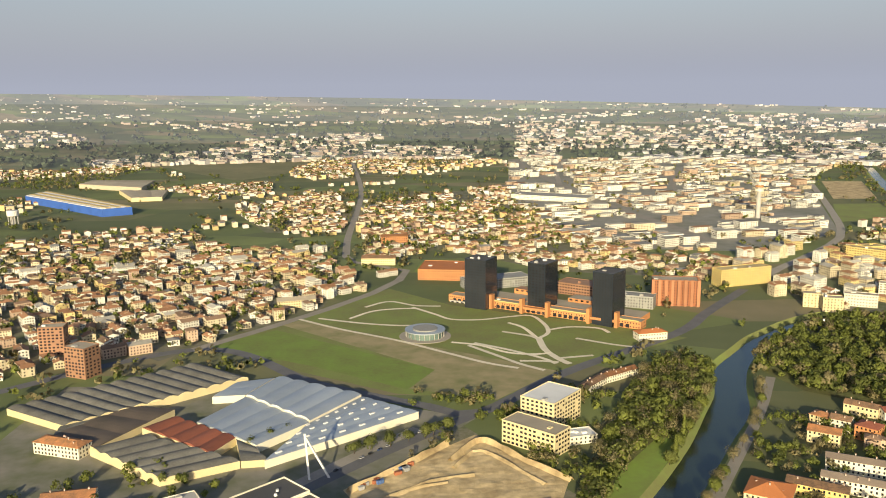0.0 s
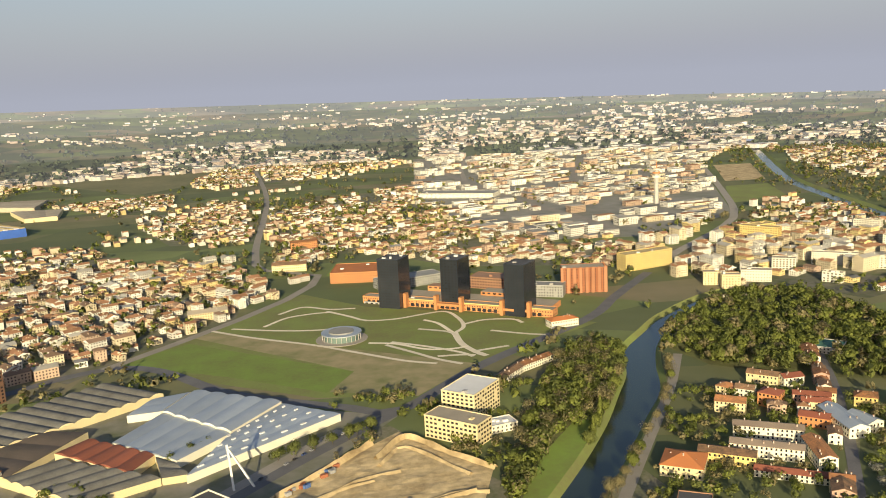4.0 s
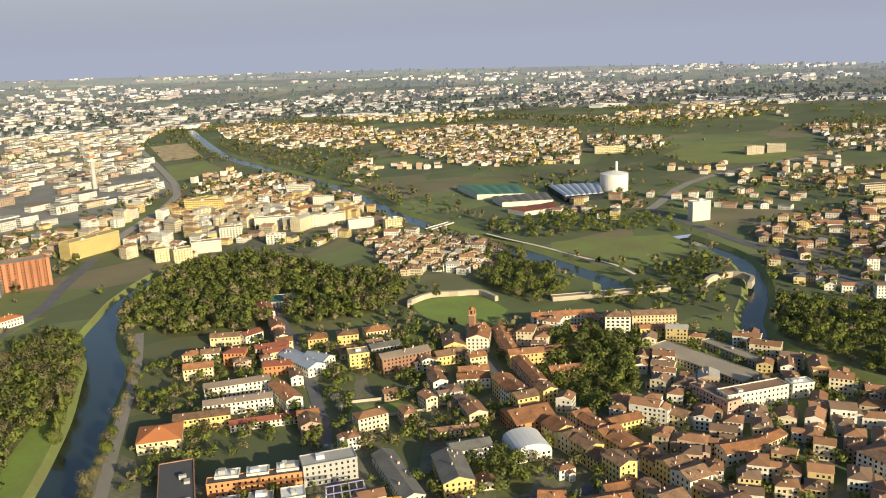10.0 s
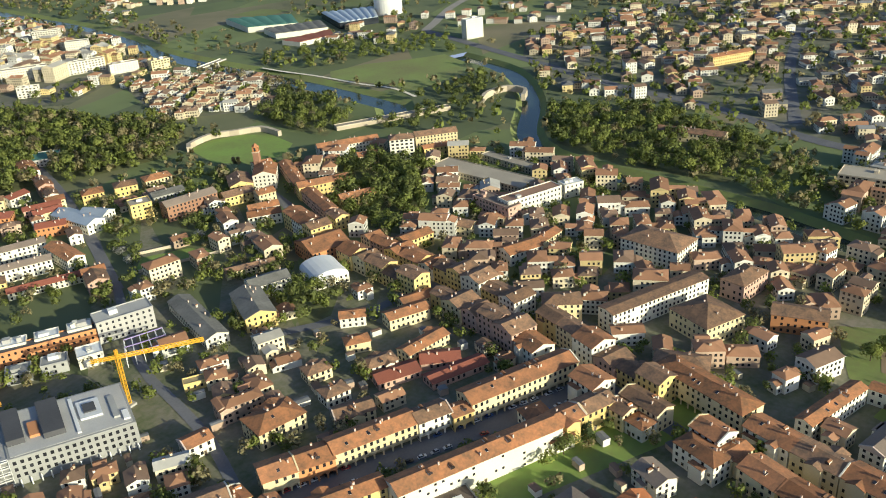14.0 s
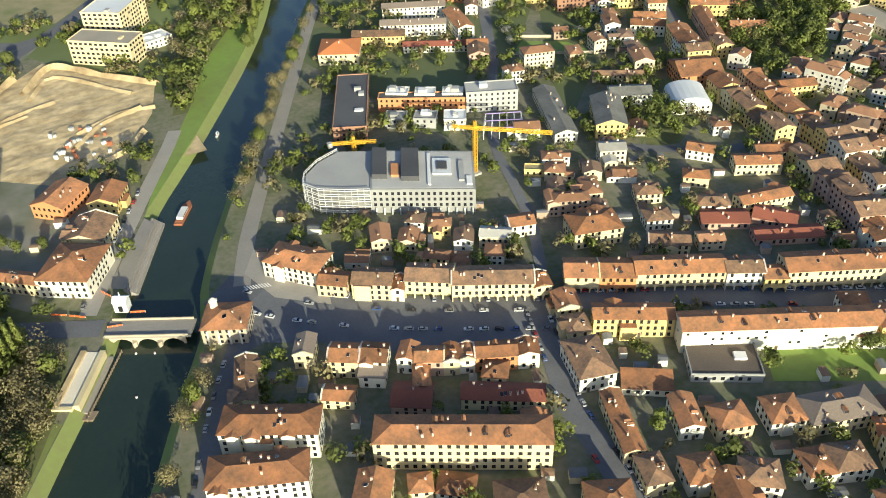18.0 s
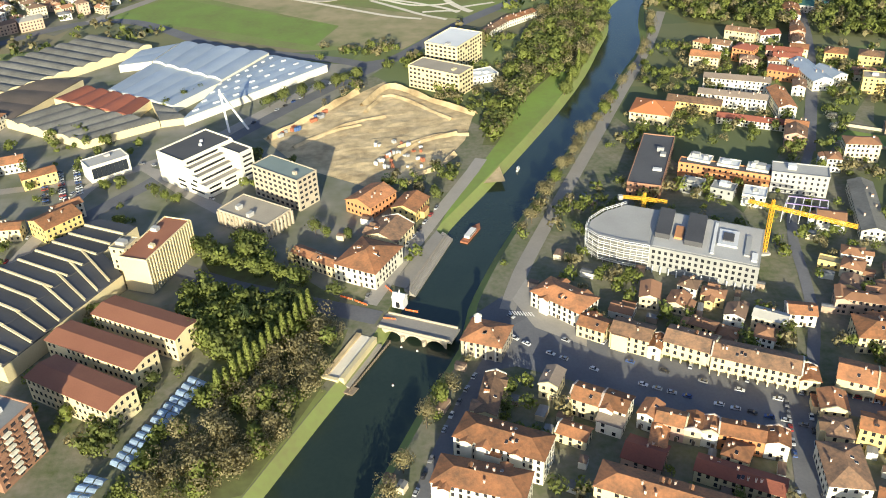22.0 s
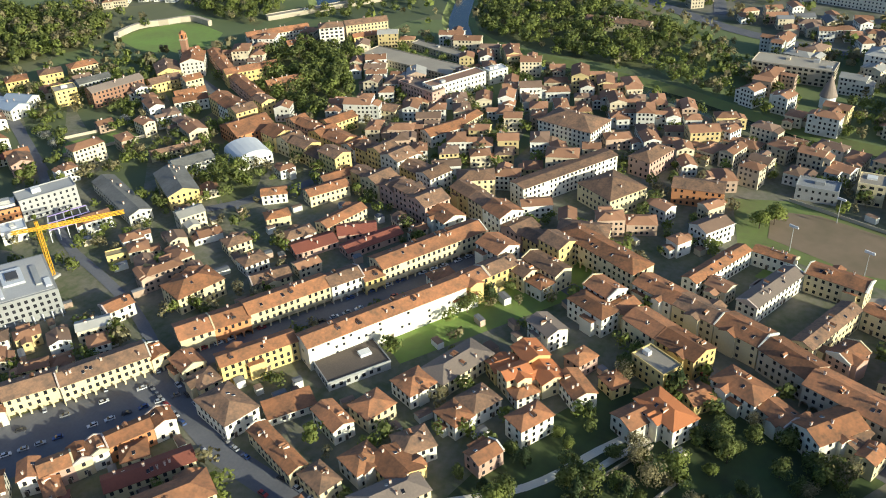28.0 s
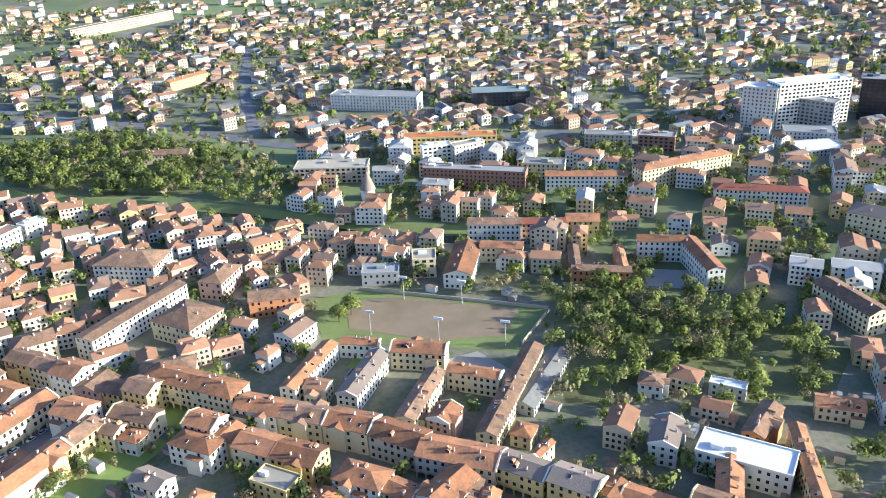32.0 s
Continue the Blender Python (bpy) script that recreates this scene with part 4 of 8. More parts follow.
building(392.8, 97.9, -118.3, 26.5, 25.9, 11, "hip", "cream", "tile_b")
building(399.6, 128.1, -27.3, 68.3, 12.0, 12, "gablelow", "white", "tile_b")
building(441.1, 91.5, -15.6, 25.1, 14.4, 11, "hip", "pink", "tile_b")
building(413.3, 294.9, -20.4, 22.2, 12.0, 9, "gable", "yellow", "tile_c")
building(446.7, 277.0, -85.5, 15.2, 12.0, 7, "gable", "cream", "tile_b")

# across the river
building(-273.5, 581.6, -18.0, 39.3, 14.0, 9, "hip", "white", "tile")
building(-163.0, 485.5, 31.8, 26.2, 14.0, 11, "flat", "white", "concrete", windows=False, label="white framed office with a dark glass front")
building(-46.8, 431.1, -43.7, 37.8, 16.2, 20, "flat", "stone", "slate")
building(-64.0, 403.2, -39.8, 36.6, 21.0, 9, "flat", "stone", "beige", pane="wide", floor=9)
building(2.8, 409.6, -43.3, 18.7, 23.5, 8, "gable", "orange", "tile")
building(24.8, 399.1, -30.4, 15.4, 18.8, 7, "gable", "yellow", "tile")
building(-28.2, 350.0, -40.8, 30.9, 8.0, 7, "gable", "cream", "tile")
building(-2.0, 342.2, -33.8, 24.3, 28.3, 10, "hip", "white", "tile")
building(10.4, 369.2, -32.6, 19.8, 21.2, 8, "gable", "cream", "tile")
building(-110.5, 362.0, -24.5, 15.5, 41.0, 20, "flat", "cream", "redflat", windows=False)
building(-125.5, 357.5, -24.5, 9.0, 12.0, 21.5, "flat", "cream", "beige")
building(-108.5, 303.0, -33.0, 50.0, 15.5, 12.5, "gablelow", "cream", "redflat", label="cream school wing with a low red-brown roof", floor=3.9)
building(-124.5, 285.0, -33.5, 52.0, 15.5, 12.5, "gablelow", "cream", "redflat", label="cream school wing with a low red-brown roof", floor=3.9)
building(-128.0, 260.0, -35.6, 48.0, 16.5, 12.5, "gablelow", "cream", "redflat", label="cream school wing with a low red-brown roof and rooflights", floor=3.9)
building(-154.9, 229.9, -28.0, 27.3, 23.5, 25, "flat", "brick", "grey")
building(-176.7, 414.1, -44.8, 18.0, 22.8, 10, "gable", "yellow", "tile")
building(-173.6, 428.8, 37.2, 15.7, 9.0, 10, "gable", "white", "tile")
building(-202.0, 412.8, -2.4, 14.4, 10.0, 8, "gable", "cream", "tile")
building(-203.8, 479.5, 25.9, 20.8, 11.0, 8, "gable", "yellow", "tile")
building(-235.5, 502.8, 13.2, 31.9, 14.0, 7, "gable", "white", "tile")
building(-240.3, 487.6, 9.3, 13.6, 12.0, 6, "gable", "white", "grey")
building(-328.0, 752.0, -23.0, 24.0, 19.0, 28, "flat", "brick", "beige")
building(-383.7, 818.9, 7.6, 24.1, 16.0, 28, "flat", "brick", "beige")
building(83.0, 636.1, -38.3, 29.5, 40.8, 22, "flat", "cream", "white", pane="wide")
building(66.0, 587.2, -40.3, 45.8, 20.0, 17, "flat", "cream", "beige", pane="wide")
building(98.9, 596.4, 14.9, 22.1, 15.0, 6, "flat", "white", "white")
building(130.8, 710.9, 50.8, 54.4, 10.0, 6, "gable", "white", "tile")
building(155.4, 732.9, 36.0, 40.0, 10.0, 6, "gable", "white", "tile")
building(211.4, 850.4, 13.3, 31.2, 14.0, 8, "hip", "white", "orange")
building(112.4, 954.3, -33.1, 241.3, 16.0, 8, "flat", "orange", "beige")
building(5.3, 1154.3, -8.1, 70.0, 60.0, 14, "flat", "orange", "orange")
building(177.7, 1042.3, -34.3, 67.9, 30.0, 14, "flat", "brick", "brick")
building(273.6, 992.7, -8.7, 51.8, 24.0, 30, "flat", "terracotta", "beige")
building(386.8, 1091.8, 18.8, 76.5, 20.0, 22, "flat", "yellow", "yellow")
building(429.1, 975.5, -18.4, 19.3, 14.0, 16, "flat", "cream", "beige")
building(443.5, 953.7, -15.8, 21.7, 14.0, 16, "flat", "cream", "beige")
building(-93.2, 1237.1, -2.6, 49.3, 18.0, 10, "gable", "cream", "tile")
building(-174.1, 994.5, 15.5, 44.8, 16.0, 9, "gable", "cream", "beige")
building(249.5, 1934.7, -26.4, 178.6, 60.0, 10, "flat", "white", "grey")
building(622.1, 1250.6, 15.3, 57.4, 20.0, 18, "flat", "yellow", "yellow")
building(-80.3, 1407.4, 11.5, 43.3, 14.0, 12, "gable", "orange", "tile")

# east side: monastery, church and street
building(329.0, -49.2, -110.6, 24.7, 8.0, 10, "gable", "cream", "tile")
building(312.8, -24.9, -20.2, 39.1, 9.0, 10, "gable", "cream", "tile")
building(352.2, -23.7, -101.2, 26.3, 12.0, 10, "gable", "cream", "tile")
building(363.2, 5.9, -100.7, 19.4, 7.0, 8, "gable", "white", "tile")
building(333.2, 1.7, -19.8, 38.1, 10.0, 9, "gable", "white", "greyt")
building(342.0, 27.8, -21.5, 41.9, 8.0, 9, "gable", "white", "tile")
building(317.2, -65.2, -21.5, 73.7, 9.0, 9, "gable", "cream", "tile")
building(329.6, -80.2, -117.5, 10.6, 49.1, 5, "gable", "grey", "fibre")
building(269.8, -40.8, -110.6, 32.5, 15.0, 11, "gable", "stone", "tile", arcade=True)
building(283.5, -16.8, -119.0, 22.3, 14.0, 11, "gable", "stone", "tile")
building(293.9, 3.9, -111.3, 20.6, 14.0, 11, "gable", "cream", "tile")
building(300.7, 24.0, -109.6, 20.6, 13.0, 11, "gable", "cream", "tile")
building(308.0, 43.9, -112.0, 21.4, 13.0, 11, "gable", "white", "tile")
building(326.5, 77.7, -114.1, 49.9, 14.0, 13, "hip", "cream", "tile", arcade=True)
building(262.7, -150.8, -119.6, 35.8, 16.0, 11, "flat", "white", "white")
building(250.0, -140.3, -108.2, 9.3, 22.7, 10, "gable", "cream", "tile")
building(286.9, -165.9, -127.8, 9.0, 25.1, 8, "gable", "orange", "tile")
building(249.2, -171.1, -99.8, 5.9, 61.8, 10, "gable", "cream", "tile")
building(226.4, -141.5, -120.9, 43.2, 14.0, 12, "gable", "stone", "tile", arcade=True)
building(207.4, -166.8, -119.4, 18.4, 14.0, 12, "gable", "stone", "tile", arcade=True)
building(215.8, -67.8, -131.0, 11.5, 28.0, 17, "gable", "stone", "tile_c", windows=False, name="church", label="tall brownish old church nave with clay-tiled roof")
building(204.0, -55.5, -126.0, 9.5, 13.0, 13.5, "gable", "stone", "tile_b", windows=False, name="church_choir", label="lower choir of an old church with tiled roof")
building(235.0, 18.9, -120.3, 20.8, 12.5, 9, "hip", "white", "orange")
building(227.0, 28.9, -120.3, 11, 11.3, 7.5, "gable", "white", "tile")
building(243.5, 77.7, -126.0, 12, 11.4, 9.5, "gable", "yellow", "orange")
building(236.2, 67.3, -126.0, 12, 11, 7.5, "gable", "cream", "orange")
building(234.9, 85.9, -126.0, 8.6, 12, 6.5, "gable", "yellow", "orange")
building(229.9, 78.4, -126.0, 8.4, 11.6, 9, "gable", "cream", "orange")
building(224.8, 72.2, -126.0, 7, 10.5, 5, "hip", "white", "tile")
building(235.3, 54.7, -130.2, 16.0, 10.0, 7, "gable", "white", "tile")
building(206.9, -101.8, -124.1, 13.9, 20.5, 10, "hip", "white", "tile")
building(196.9, -81.0, -105.9, 11.3, 9.0, 6, "hip", "white", "tile")
building(184.8, -102.7, -107.1, 6.8, 26.9, 7, "gable", "white", "tile")
building(184.8, -148.1, -122.9, 24.3, 9.8, 9, "gable", "cream", "tile")
building(179.7, -137.6, -122.9, 11.5, 10, 7.5, "gable", "white", "tile")
building(172.8, -147.7, -122.9, 11, 9, 10, "hip", "yellow", "tile")
building(260.8, -3.0, -114.7, 20.1, 13.0, 9, "hip", "white", "tile")
building(253.7, -18.4, -122.8, 12.7, 10.0, 7, "gable", "white", "tile")
building(251.3, -35.5, -128.6, 13.3, 21.6, 10, "gable", "white", "tile")
building(251.3, -44.0, -108.2, 7.1, 12.0, 8, "gable", "cream", "tile")
building(245.7, -50.3, -110.3, 6.9, 10.0, 8, "gable", "cream", "tile")
building(306.8, 98.5, -110.7, 21.8, 11, 10, "gable", "cream", "tile")
building(298.6, 107.0, -110.7, 11, 10, 9, "gable", "cream", "tile")
building(295.1, 96.5, -110.7, 10, 9.2, 7, "hip", "white", "tile")
building(297.8, 66.4, -114.1, 15, 12, 11.5, "gable", "white", "tile")
building(292.0, 55.9, -114.1, 8.6, 13, 8.5, "gable", "cream", "tile")
building(284.8, 66.7, -114.1, 21, 11, 10, "hip", "white", "tile")
building(282.6, 40.5, -115.8, 17.9, 14.0, 10, "gable", "cream", "tile")
building(275.0, 23.6, -112.8, 19.9, 14.0, 10, "gable", "yellow", "tile")
building(260.1, -65.1, -120.9, 20.0, 12.0, 11, "gable", "yellow", "greyt", arcade=True)
building(249.8, -83.5, -122.6, 18.4, 13.0, 12, "gable", "yellow", "greyt", arcade=True)
building(245.2, -96.2, -124.5, 7.8, 12.0, 10, "gable", "cream", "tile")
building(236.7, -113.0, -122.1, 30.7, 12.0, 9, "gable", "cream", "tile", arcade=True)
building(321.3, -128.2, -110.3, 10.7, 11.0, 7, "hip", "white", "tile")
building(316.5, -161.1, -116.6, 15.7, 6.0, 6, "flat", "white", "white")
building(297.2, -202.1, -108.8, 19.2, 10.0, 7, "gable", "cream", "tile")
building(273.7, -73.5, -128.9, 4.0, 12.0, 8, "gable", "cream", "tile")
building(275.7, 132.8, -121.8, 27.9, 12.0, 7, "hip", "white", "tile")

# beyond the sports ground
building(459.3, -166.3, -98.9, 29.1, 10.0, 13, "gable", "white", "tile")
building(437.0, -183.0, 5.6, 44.0, 10.0, 13, "gable", "white", "tile")
building(433.0, -125.7, -100.5, 33.0, 8.0, 8, "gable", "orange", "tile")
building(448.7, -112.8, -95.4, 6.3, 33.7, 8, "gable", "orange", "tile")
building(446.1, -139.3, -95.1, 5.6, 33.6, 8, "gable", "orange", "tile")
building(681.0, -45.1, -91.3, 77.5, 15.0, 14, "flat", "yellow", "orange")
building(649.5, -33.6, -76.6, 23.7, 10.0, 16, "flat", "white", "white")
building(651.5, -58.3, -64.8, 26.5, 10.0, 16, "flat", "white", "beige")
building(823.7, 23.3, -105.0, 87.8, 20.0, 15, "flat", "white", "grey")
building(592.8, -61.9, -104.6, 76.2, 12.0, 15, "flat", "brick", "grey")
building(579.7, -137.2, -97.1, 50.1, 12.0, 12, "gable", "white", "tile")
building(500.7, -69.8, -96.2, 33.4, 12.0, 11, "gable", "white", "tile")
building(500.5, -100.8, -96.1, 28.3, 10.0, 10, "gable", "pink", "redt")
building(505.8, -126.7, -96.1, 20.8, 14.0, 9, "gable", "yellow", "tile")
building(624.1, 46.1, -92.0, 55.7, 20.0, 12, "flat", "stone", "beige")
building(609.5, -114.7, -102.0, 31.4, 14.0, 12, "flat", "cream", "grey")
building(665.5, -213.0, -110.2, 28.7, 16.0, 12, "flat", "brick", "grey")
building(673.7, -175.0, -102.7, 38.2, 12.0, 12, "flat", "stone", "grey")
building(371.6, 170.2, -60.0, 20.8, 14.0, 12, "hip", "cream", "tile")
building(414.4, 56.3, -81.1, 27.0, 14.0, 10, "gable", "orange", "tile")
building(444.4, -0.1, -89.5, 21.3, 12.0, 8, "flat", "grey", "grey")
building(453.0, -25.4, -89.2, 13.7, 14.0, 12, "flat", "cream", "beige")
building(451.6, -48.2, -100.8, 16.1, 43.1, 9, "gable", "white", "tile")
building(466.4, -72.0, -99.6, 25.3, 10.0, 10, "gable", "cream", "tile")
building(482.2, -305.0, -130.1, 32.0, 20.0, 14, "hip", "cream", "greyt")
building(380.7, -243.2, -162.0, 39.5, 14.0, 12, "gable", "cream", "tile")

building(714.5, -312.8, -122.7, 28.3, 18.0, 34.9, "flat", "white", "white")
building(717.3, -353.5, -78.3, 68.0, 20.0, 38.0, "flat", "white", "white")
building(702.6, -355.1, -132.3, 35.0, 16.0, 24.9, "flat", "grey", "grey")
building(724.5, -416.0, -113.7, 26.5, 22.0, 35.6, "flat", "glass", "grey")
building(670.5, -338.1, -106.4, 40.4, 20.0, 9, "flat", "concrete", "grey")
building(640.9, -333.1, -84.7, 36.5, 26.0, 5, "flat", "concrete", "white")
building(592.2, -213.6, -67.7, 77.6, 14.0, 15, "hip", "cream", "tile")
building(536.4, -251.3, -104.3, 59.7, 12.0, 12, "hip", "white", "redt")
building(826.1, -97.5, -90.8, 56.4, 26.0, 13, "flat", "glass", "slate")

# north: church, tenement rows
building(462.6, 471.5, -50.7, 17.8, 26.0, 12, "gable", "white", "tile")
building(424.3, 465.9, -24.8, 23.6, 14.0, 8, "gable", "yellow", "tile")
building(464.2, 413.6, -35.5, 40.4, 13.0, 11, "gable", "yellow", "tile")
building(456.6, 375.8, -33.6, 26.5, 12.0, 9, "gable", "yellow", "tile")
building(475.6, 454.6, -125.8, 57.8, 10.0, 8, "gable", "pink", "tile")
building(440.4, 400.5, -119.6, 61.6, 10.0, 9, "gable", "pink", "tile")
building(402.7, 417.8, -40.2, 23.7, 12.0, 8, "gable", "white", "tile")
building(402.5, 519.4, -21.9, 24.9, 12.0, 8, "gable", "grey", "fibre")
building(276.6, 590.7, -30.6, 22.2, 14.0, 9, "gable", "cream", "tile")
building(557.4, 404.6, -50.6, 20.3, 14.0, 18, "hip", "white", "tile")
building(594.7, 395.4, -44.5, 37.0, 14.0, 12, "gable", "cream", "tile")
building(551.5, 458.4, -39.0, 53.8, 14.0, 9, "gable", "white", "tile")
building(576.0, 380.5, -40.2, 27.2, 10.0, 8, "gable", "yellow", "tile")
building(535.4, 424.8, -39.0, 17.0, 12.0, 8, "gable", "cream", "tile")
building(536.1, 240.3, -33.8, 15.6, 10.0, 10, "flat", "white", "white")
building(497.9, 253.7, -25.2, 46.7, 12.0, 14, "flat", "white", "brick")
building(480.4, 270.8, -108.1, 36.6, 12.0, 12, "flat", "pink", "greyt")
building(540.1, 316.0, -99.9, 91.5, 22.0, 5, "flat", "stone", "beige")
building(572.6, 308.6, -105.4, 59.3, 10.0, 5, "flat", "stone", "beige")
building(684.8, 198.6, -89.8, 56.1, 14.0, 8, "gable", "cream", "tile")
building(990.2, 590.4, -25.8, 26.2, 12.0, 25, "flat", "white", "white")
building(344.4, 94.9, -78.0, 25.5, 14.0, 10, "hip", "cream", "tile")
building(427.9, 224.8, -28.8, 24.3, 14.0, 8, "gable", "white", "tile")
building(450.2, 218.1, -8.0, 21.6, 10.0, 8, "gable", "cream", "tile")

# apartment blocks in the north east
building(620.9, 1030.4, -32.8, 55.3, 12.0, 15, "flat", "white", "beige")
building(547.5, 1023.0, -30.1, 28.9, 14.0, 15, "flat", "white", "beige")
building(677.0, 982.0, -24.0, 45.3, 12.0, 15, "flat", "white", "beige")
building(748.8, 1094.6, -47.0, 30.5, 14.0, 18, "flat", "white", "beige")
building(788.1, 1221.7, -49.4, 39.4, 13.0, 18, "flat", "white", "beige")
building(567.0, 941.9, -47.1, 23.1, 12.0, 12, "flat", "white", "beige")
building(486.3, 975.3, -24.9, 35.6, 14.0, 14, "flat", "white", "beige")
building(614.9, 1221.8, -46.8, 57.7, 18.0, 20, "flat", "yellow", "yellow")
building(693.1, 929.1, -26.5, 35.0, 12.0, 12, "flat", "white", "beige")
building(758.1, 1037.0, -21.2, 24.3, 12.0, 12, "flat", "cream", "beige")
building(720.7, 893.9, -18.6, 24.8, 12.0, 12, "flat", "cream", "beige")
building(1456.8, 1095.3, -53.5, 35.3, 10.0, 14, "flat", "cream", "beige")
building(1476.0, 1071.1, -49.0, 27.3, 10.0, 14, "flat", "cream", "beige")
building(1581.0, 826.2, -37.9, 34.5, 12.0, 16, "flat", "stone", "tile")
building(1627.1, 806.6, -39.5, 37.2, 12.0, 16, "flat", "stone", "tile")
building(1346.9, 443.1, -35.5, 184.9, 14.0, 14, "flat", "stone", "tile")
building(952.9, 243.3, -35.3, 52.7, 12.0, 10, "gable", "yellow", "tile")
building(1729.1, 326.7, -50.9, 52.2, 14.0, 14, "flat", "white", "beige")
building(44.5, 987.9, -30.7, 27.4, 28.7, 58, "flat", "glass", "dark")
building(114.1, 962.4, -35.6, 22.5, 29.4, 58, "flat", "glass", "dark")
building(179.9, 910.9, -37.9, 24.1, 29.7, 58, "flat", "glass", "dark")
building(68.0, 1090.7, 19.9, 86.5, 30.0, 12, "flat", "grey", "grey")
building(225.9, 982.6, -23.9, 43.7, 20.0, 14, "flat", "grey", "grey")
building(351.2, 320.3, -28.9, 23.2, 24.0, 6, "barrel", "white", "white")


# ---- landmarks ----
def prism_of(bm, poly, z0, z1, slot=0):
    """An upright solid over a plan."""
    if sum((x1 - x0) * (y1 + y0) for (x0, y0), (x1, y1) in zip(poly, poly[1:] + poly[:1])) > 0:
        poly = poly[::-1]
    a = [bm.verts.new((x, y, z0)) for x, y in poly]
    b = [bm.verts.new((x, y, z1)) for x, y in poly]
    n = len(poly)
    for i in range(n):
        bm.faces.new([a[i], a[(i + 1) % n], b[(i + 1) % n], b[i]]).material_index = slot
    bm.faces.new(b).material_index = slot
    bm.faces.new(a[::-1]).material_index = slot


def tube(bm, x, y, z0, z1, r0, r1=None, n=20):
    g = bmesh.ops.create_cone(bm, cap_ends=True, segments=n, radius1=r0, radius2=r0 if r1 is None else r1, depth=z1 - z0)
    bmesh.ops.translate(bm, vec=(x, y, (z0 + z1) / 2), verts=g["verts"])


def bar(bm, p, q, r):
    """A square bar from p to q."""
    p, q = Vector(p), Vector(q)
    m = Matrix.Translation((p + q) / 2) @ (q - p).to_track_quat("Z", "Y").to_matrix().to_4x4()
    g = bmesh.ops.create_cube(bm, size=1)
    bmesh.ops.transform(bm, matrix=m @ Matrix.Diagonal((2 * r, 2 * r, (q - p).length, 1)), verts=g["verts"])


def thing(name, label, category, x=0.0, y=0.0, z=0.0, rot=0.0, group=""):
    t = tagged(new(name), label, category, group)
    t.matrix_basis = pose(x, y, z, 0, 0, rot)
    return t


def quad_at(quad, u, v):
    (ax, ay), (bx, by), (cx_, cy_), (dx, dy) = quad
    return ((1 - v) * ((1 - u) * ax + u * bx) + v * ((1 - u) * dx + u * cx_), (1 - v) * ((1 - u) * ay + u * by) + v * ((1 - u) * dy + u * cy_))


def hall(quad, h, ridges, across, top, wall, label, skylight=0, rise=1.6, saw=False, name="factory_hall", ends=None):
    """A works hall over four corners with a roof of vaults or saw teeth, each a part."""
    t = thing(name, label, "building")
    bm = bmesh.new()
    prism_of(bm, list(quad), -0.4, h)
    part("wall", bm, W[wall], t)
    GREENS.append(list(quad))
    for k in range(ridges):
        a, b = k / ridges, (k + 1) / ridges
        bm = bmesh.new()
        prof = [(a, 0.05), (a + 0.02 / ridges, rise), (b, 0.1)] if saw else [(a + (b - a) * i / 6, 0.06 + rise * math.sin(math.pi * i / 6)) for i in range(7)]
        rows = []
        for v in (0.0, 1.0):
            rows.append([bm.verts.new((*(quad_at(quad, u, v) if across else quad_at(quad, v, u)), h + z)) for u, z in prof])
        for i in range(len(prof) - 1):
            bm.faces.new([rows[0][i], rows[0][i + 1], rows[1][i + 1], rows[1][i]])
        for r in rows:
            bm.faces.new(r)
        bmesh.ops.recalc_face_normals(bm, faces=bm.faces[:])
        for f in bm.faces:
            f.material_index = int(abs(f.normal.z) < 0.05)
        part("saw_tooth" if saw else "roof_vault", bm, [R[top], ends or R[top]], t)
        if saw:
            (px, py), (qx, qy) = [quad_at(quad, prof[1][0], v) if across else quad_at(quad, v, prof[1][0]) for v in (0.03, 0.97)]
            bm = bmesh.new()
            bar(bm, (px, py, h + rise - 0.3), (qx, qy, h + rise - 0.3), 0.5)
            part("pale_rib", bm, W["cream"], t)
        for s in range(skylight):
            u, v = a + (b - a) * 0.5, (s + 0.5) / skylight
            (px, py), (qx, qy) = (quad_at(quad, u, v), quad_at(quad, u, v + 0.28 / skylight)) if across else (quad_at(quad, v, u), quad_at(quad, v + 0.28 / skylight, u))
            bm = bmesh.new()
            bar(bm, (px, py, h + rise + 0.15), (qx, qy, h + rise + 0.15), 0.7)
            part("skylight", bm, WHITEP, t)
    return t


# fins, columns and steps of the works and offices
def fins(x, y, rot, w, d, h, sides, step, depth, wide, z0, name, material, holder):
    """Upright fins or columns along the faces of a block."""
    t = pose(x, y, 0, 0, 0, rot)
    for side in sides:
        length, off = (w, d / 2) if side % 2 == 0 else (d, w / 2)
        n = int(length / step)
        bm = bmesh.new()
        box(bm, -wide / 2, wide / 2, -depth, 0.05, z0, h)
        me = bpy.data.meshes.new(name)
        bm.to_mesh(me)
        bm.free()
        me.materials.append(material)
        for k in range(n + 1):
            m = pose(0, 0, 0, 0, 0, 90 * side) @ pose((k - n / 2) * length / n * 0.995, -off, 0)
            shared(name, me, holder, t @ m)


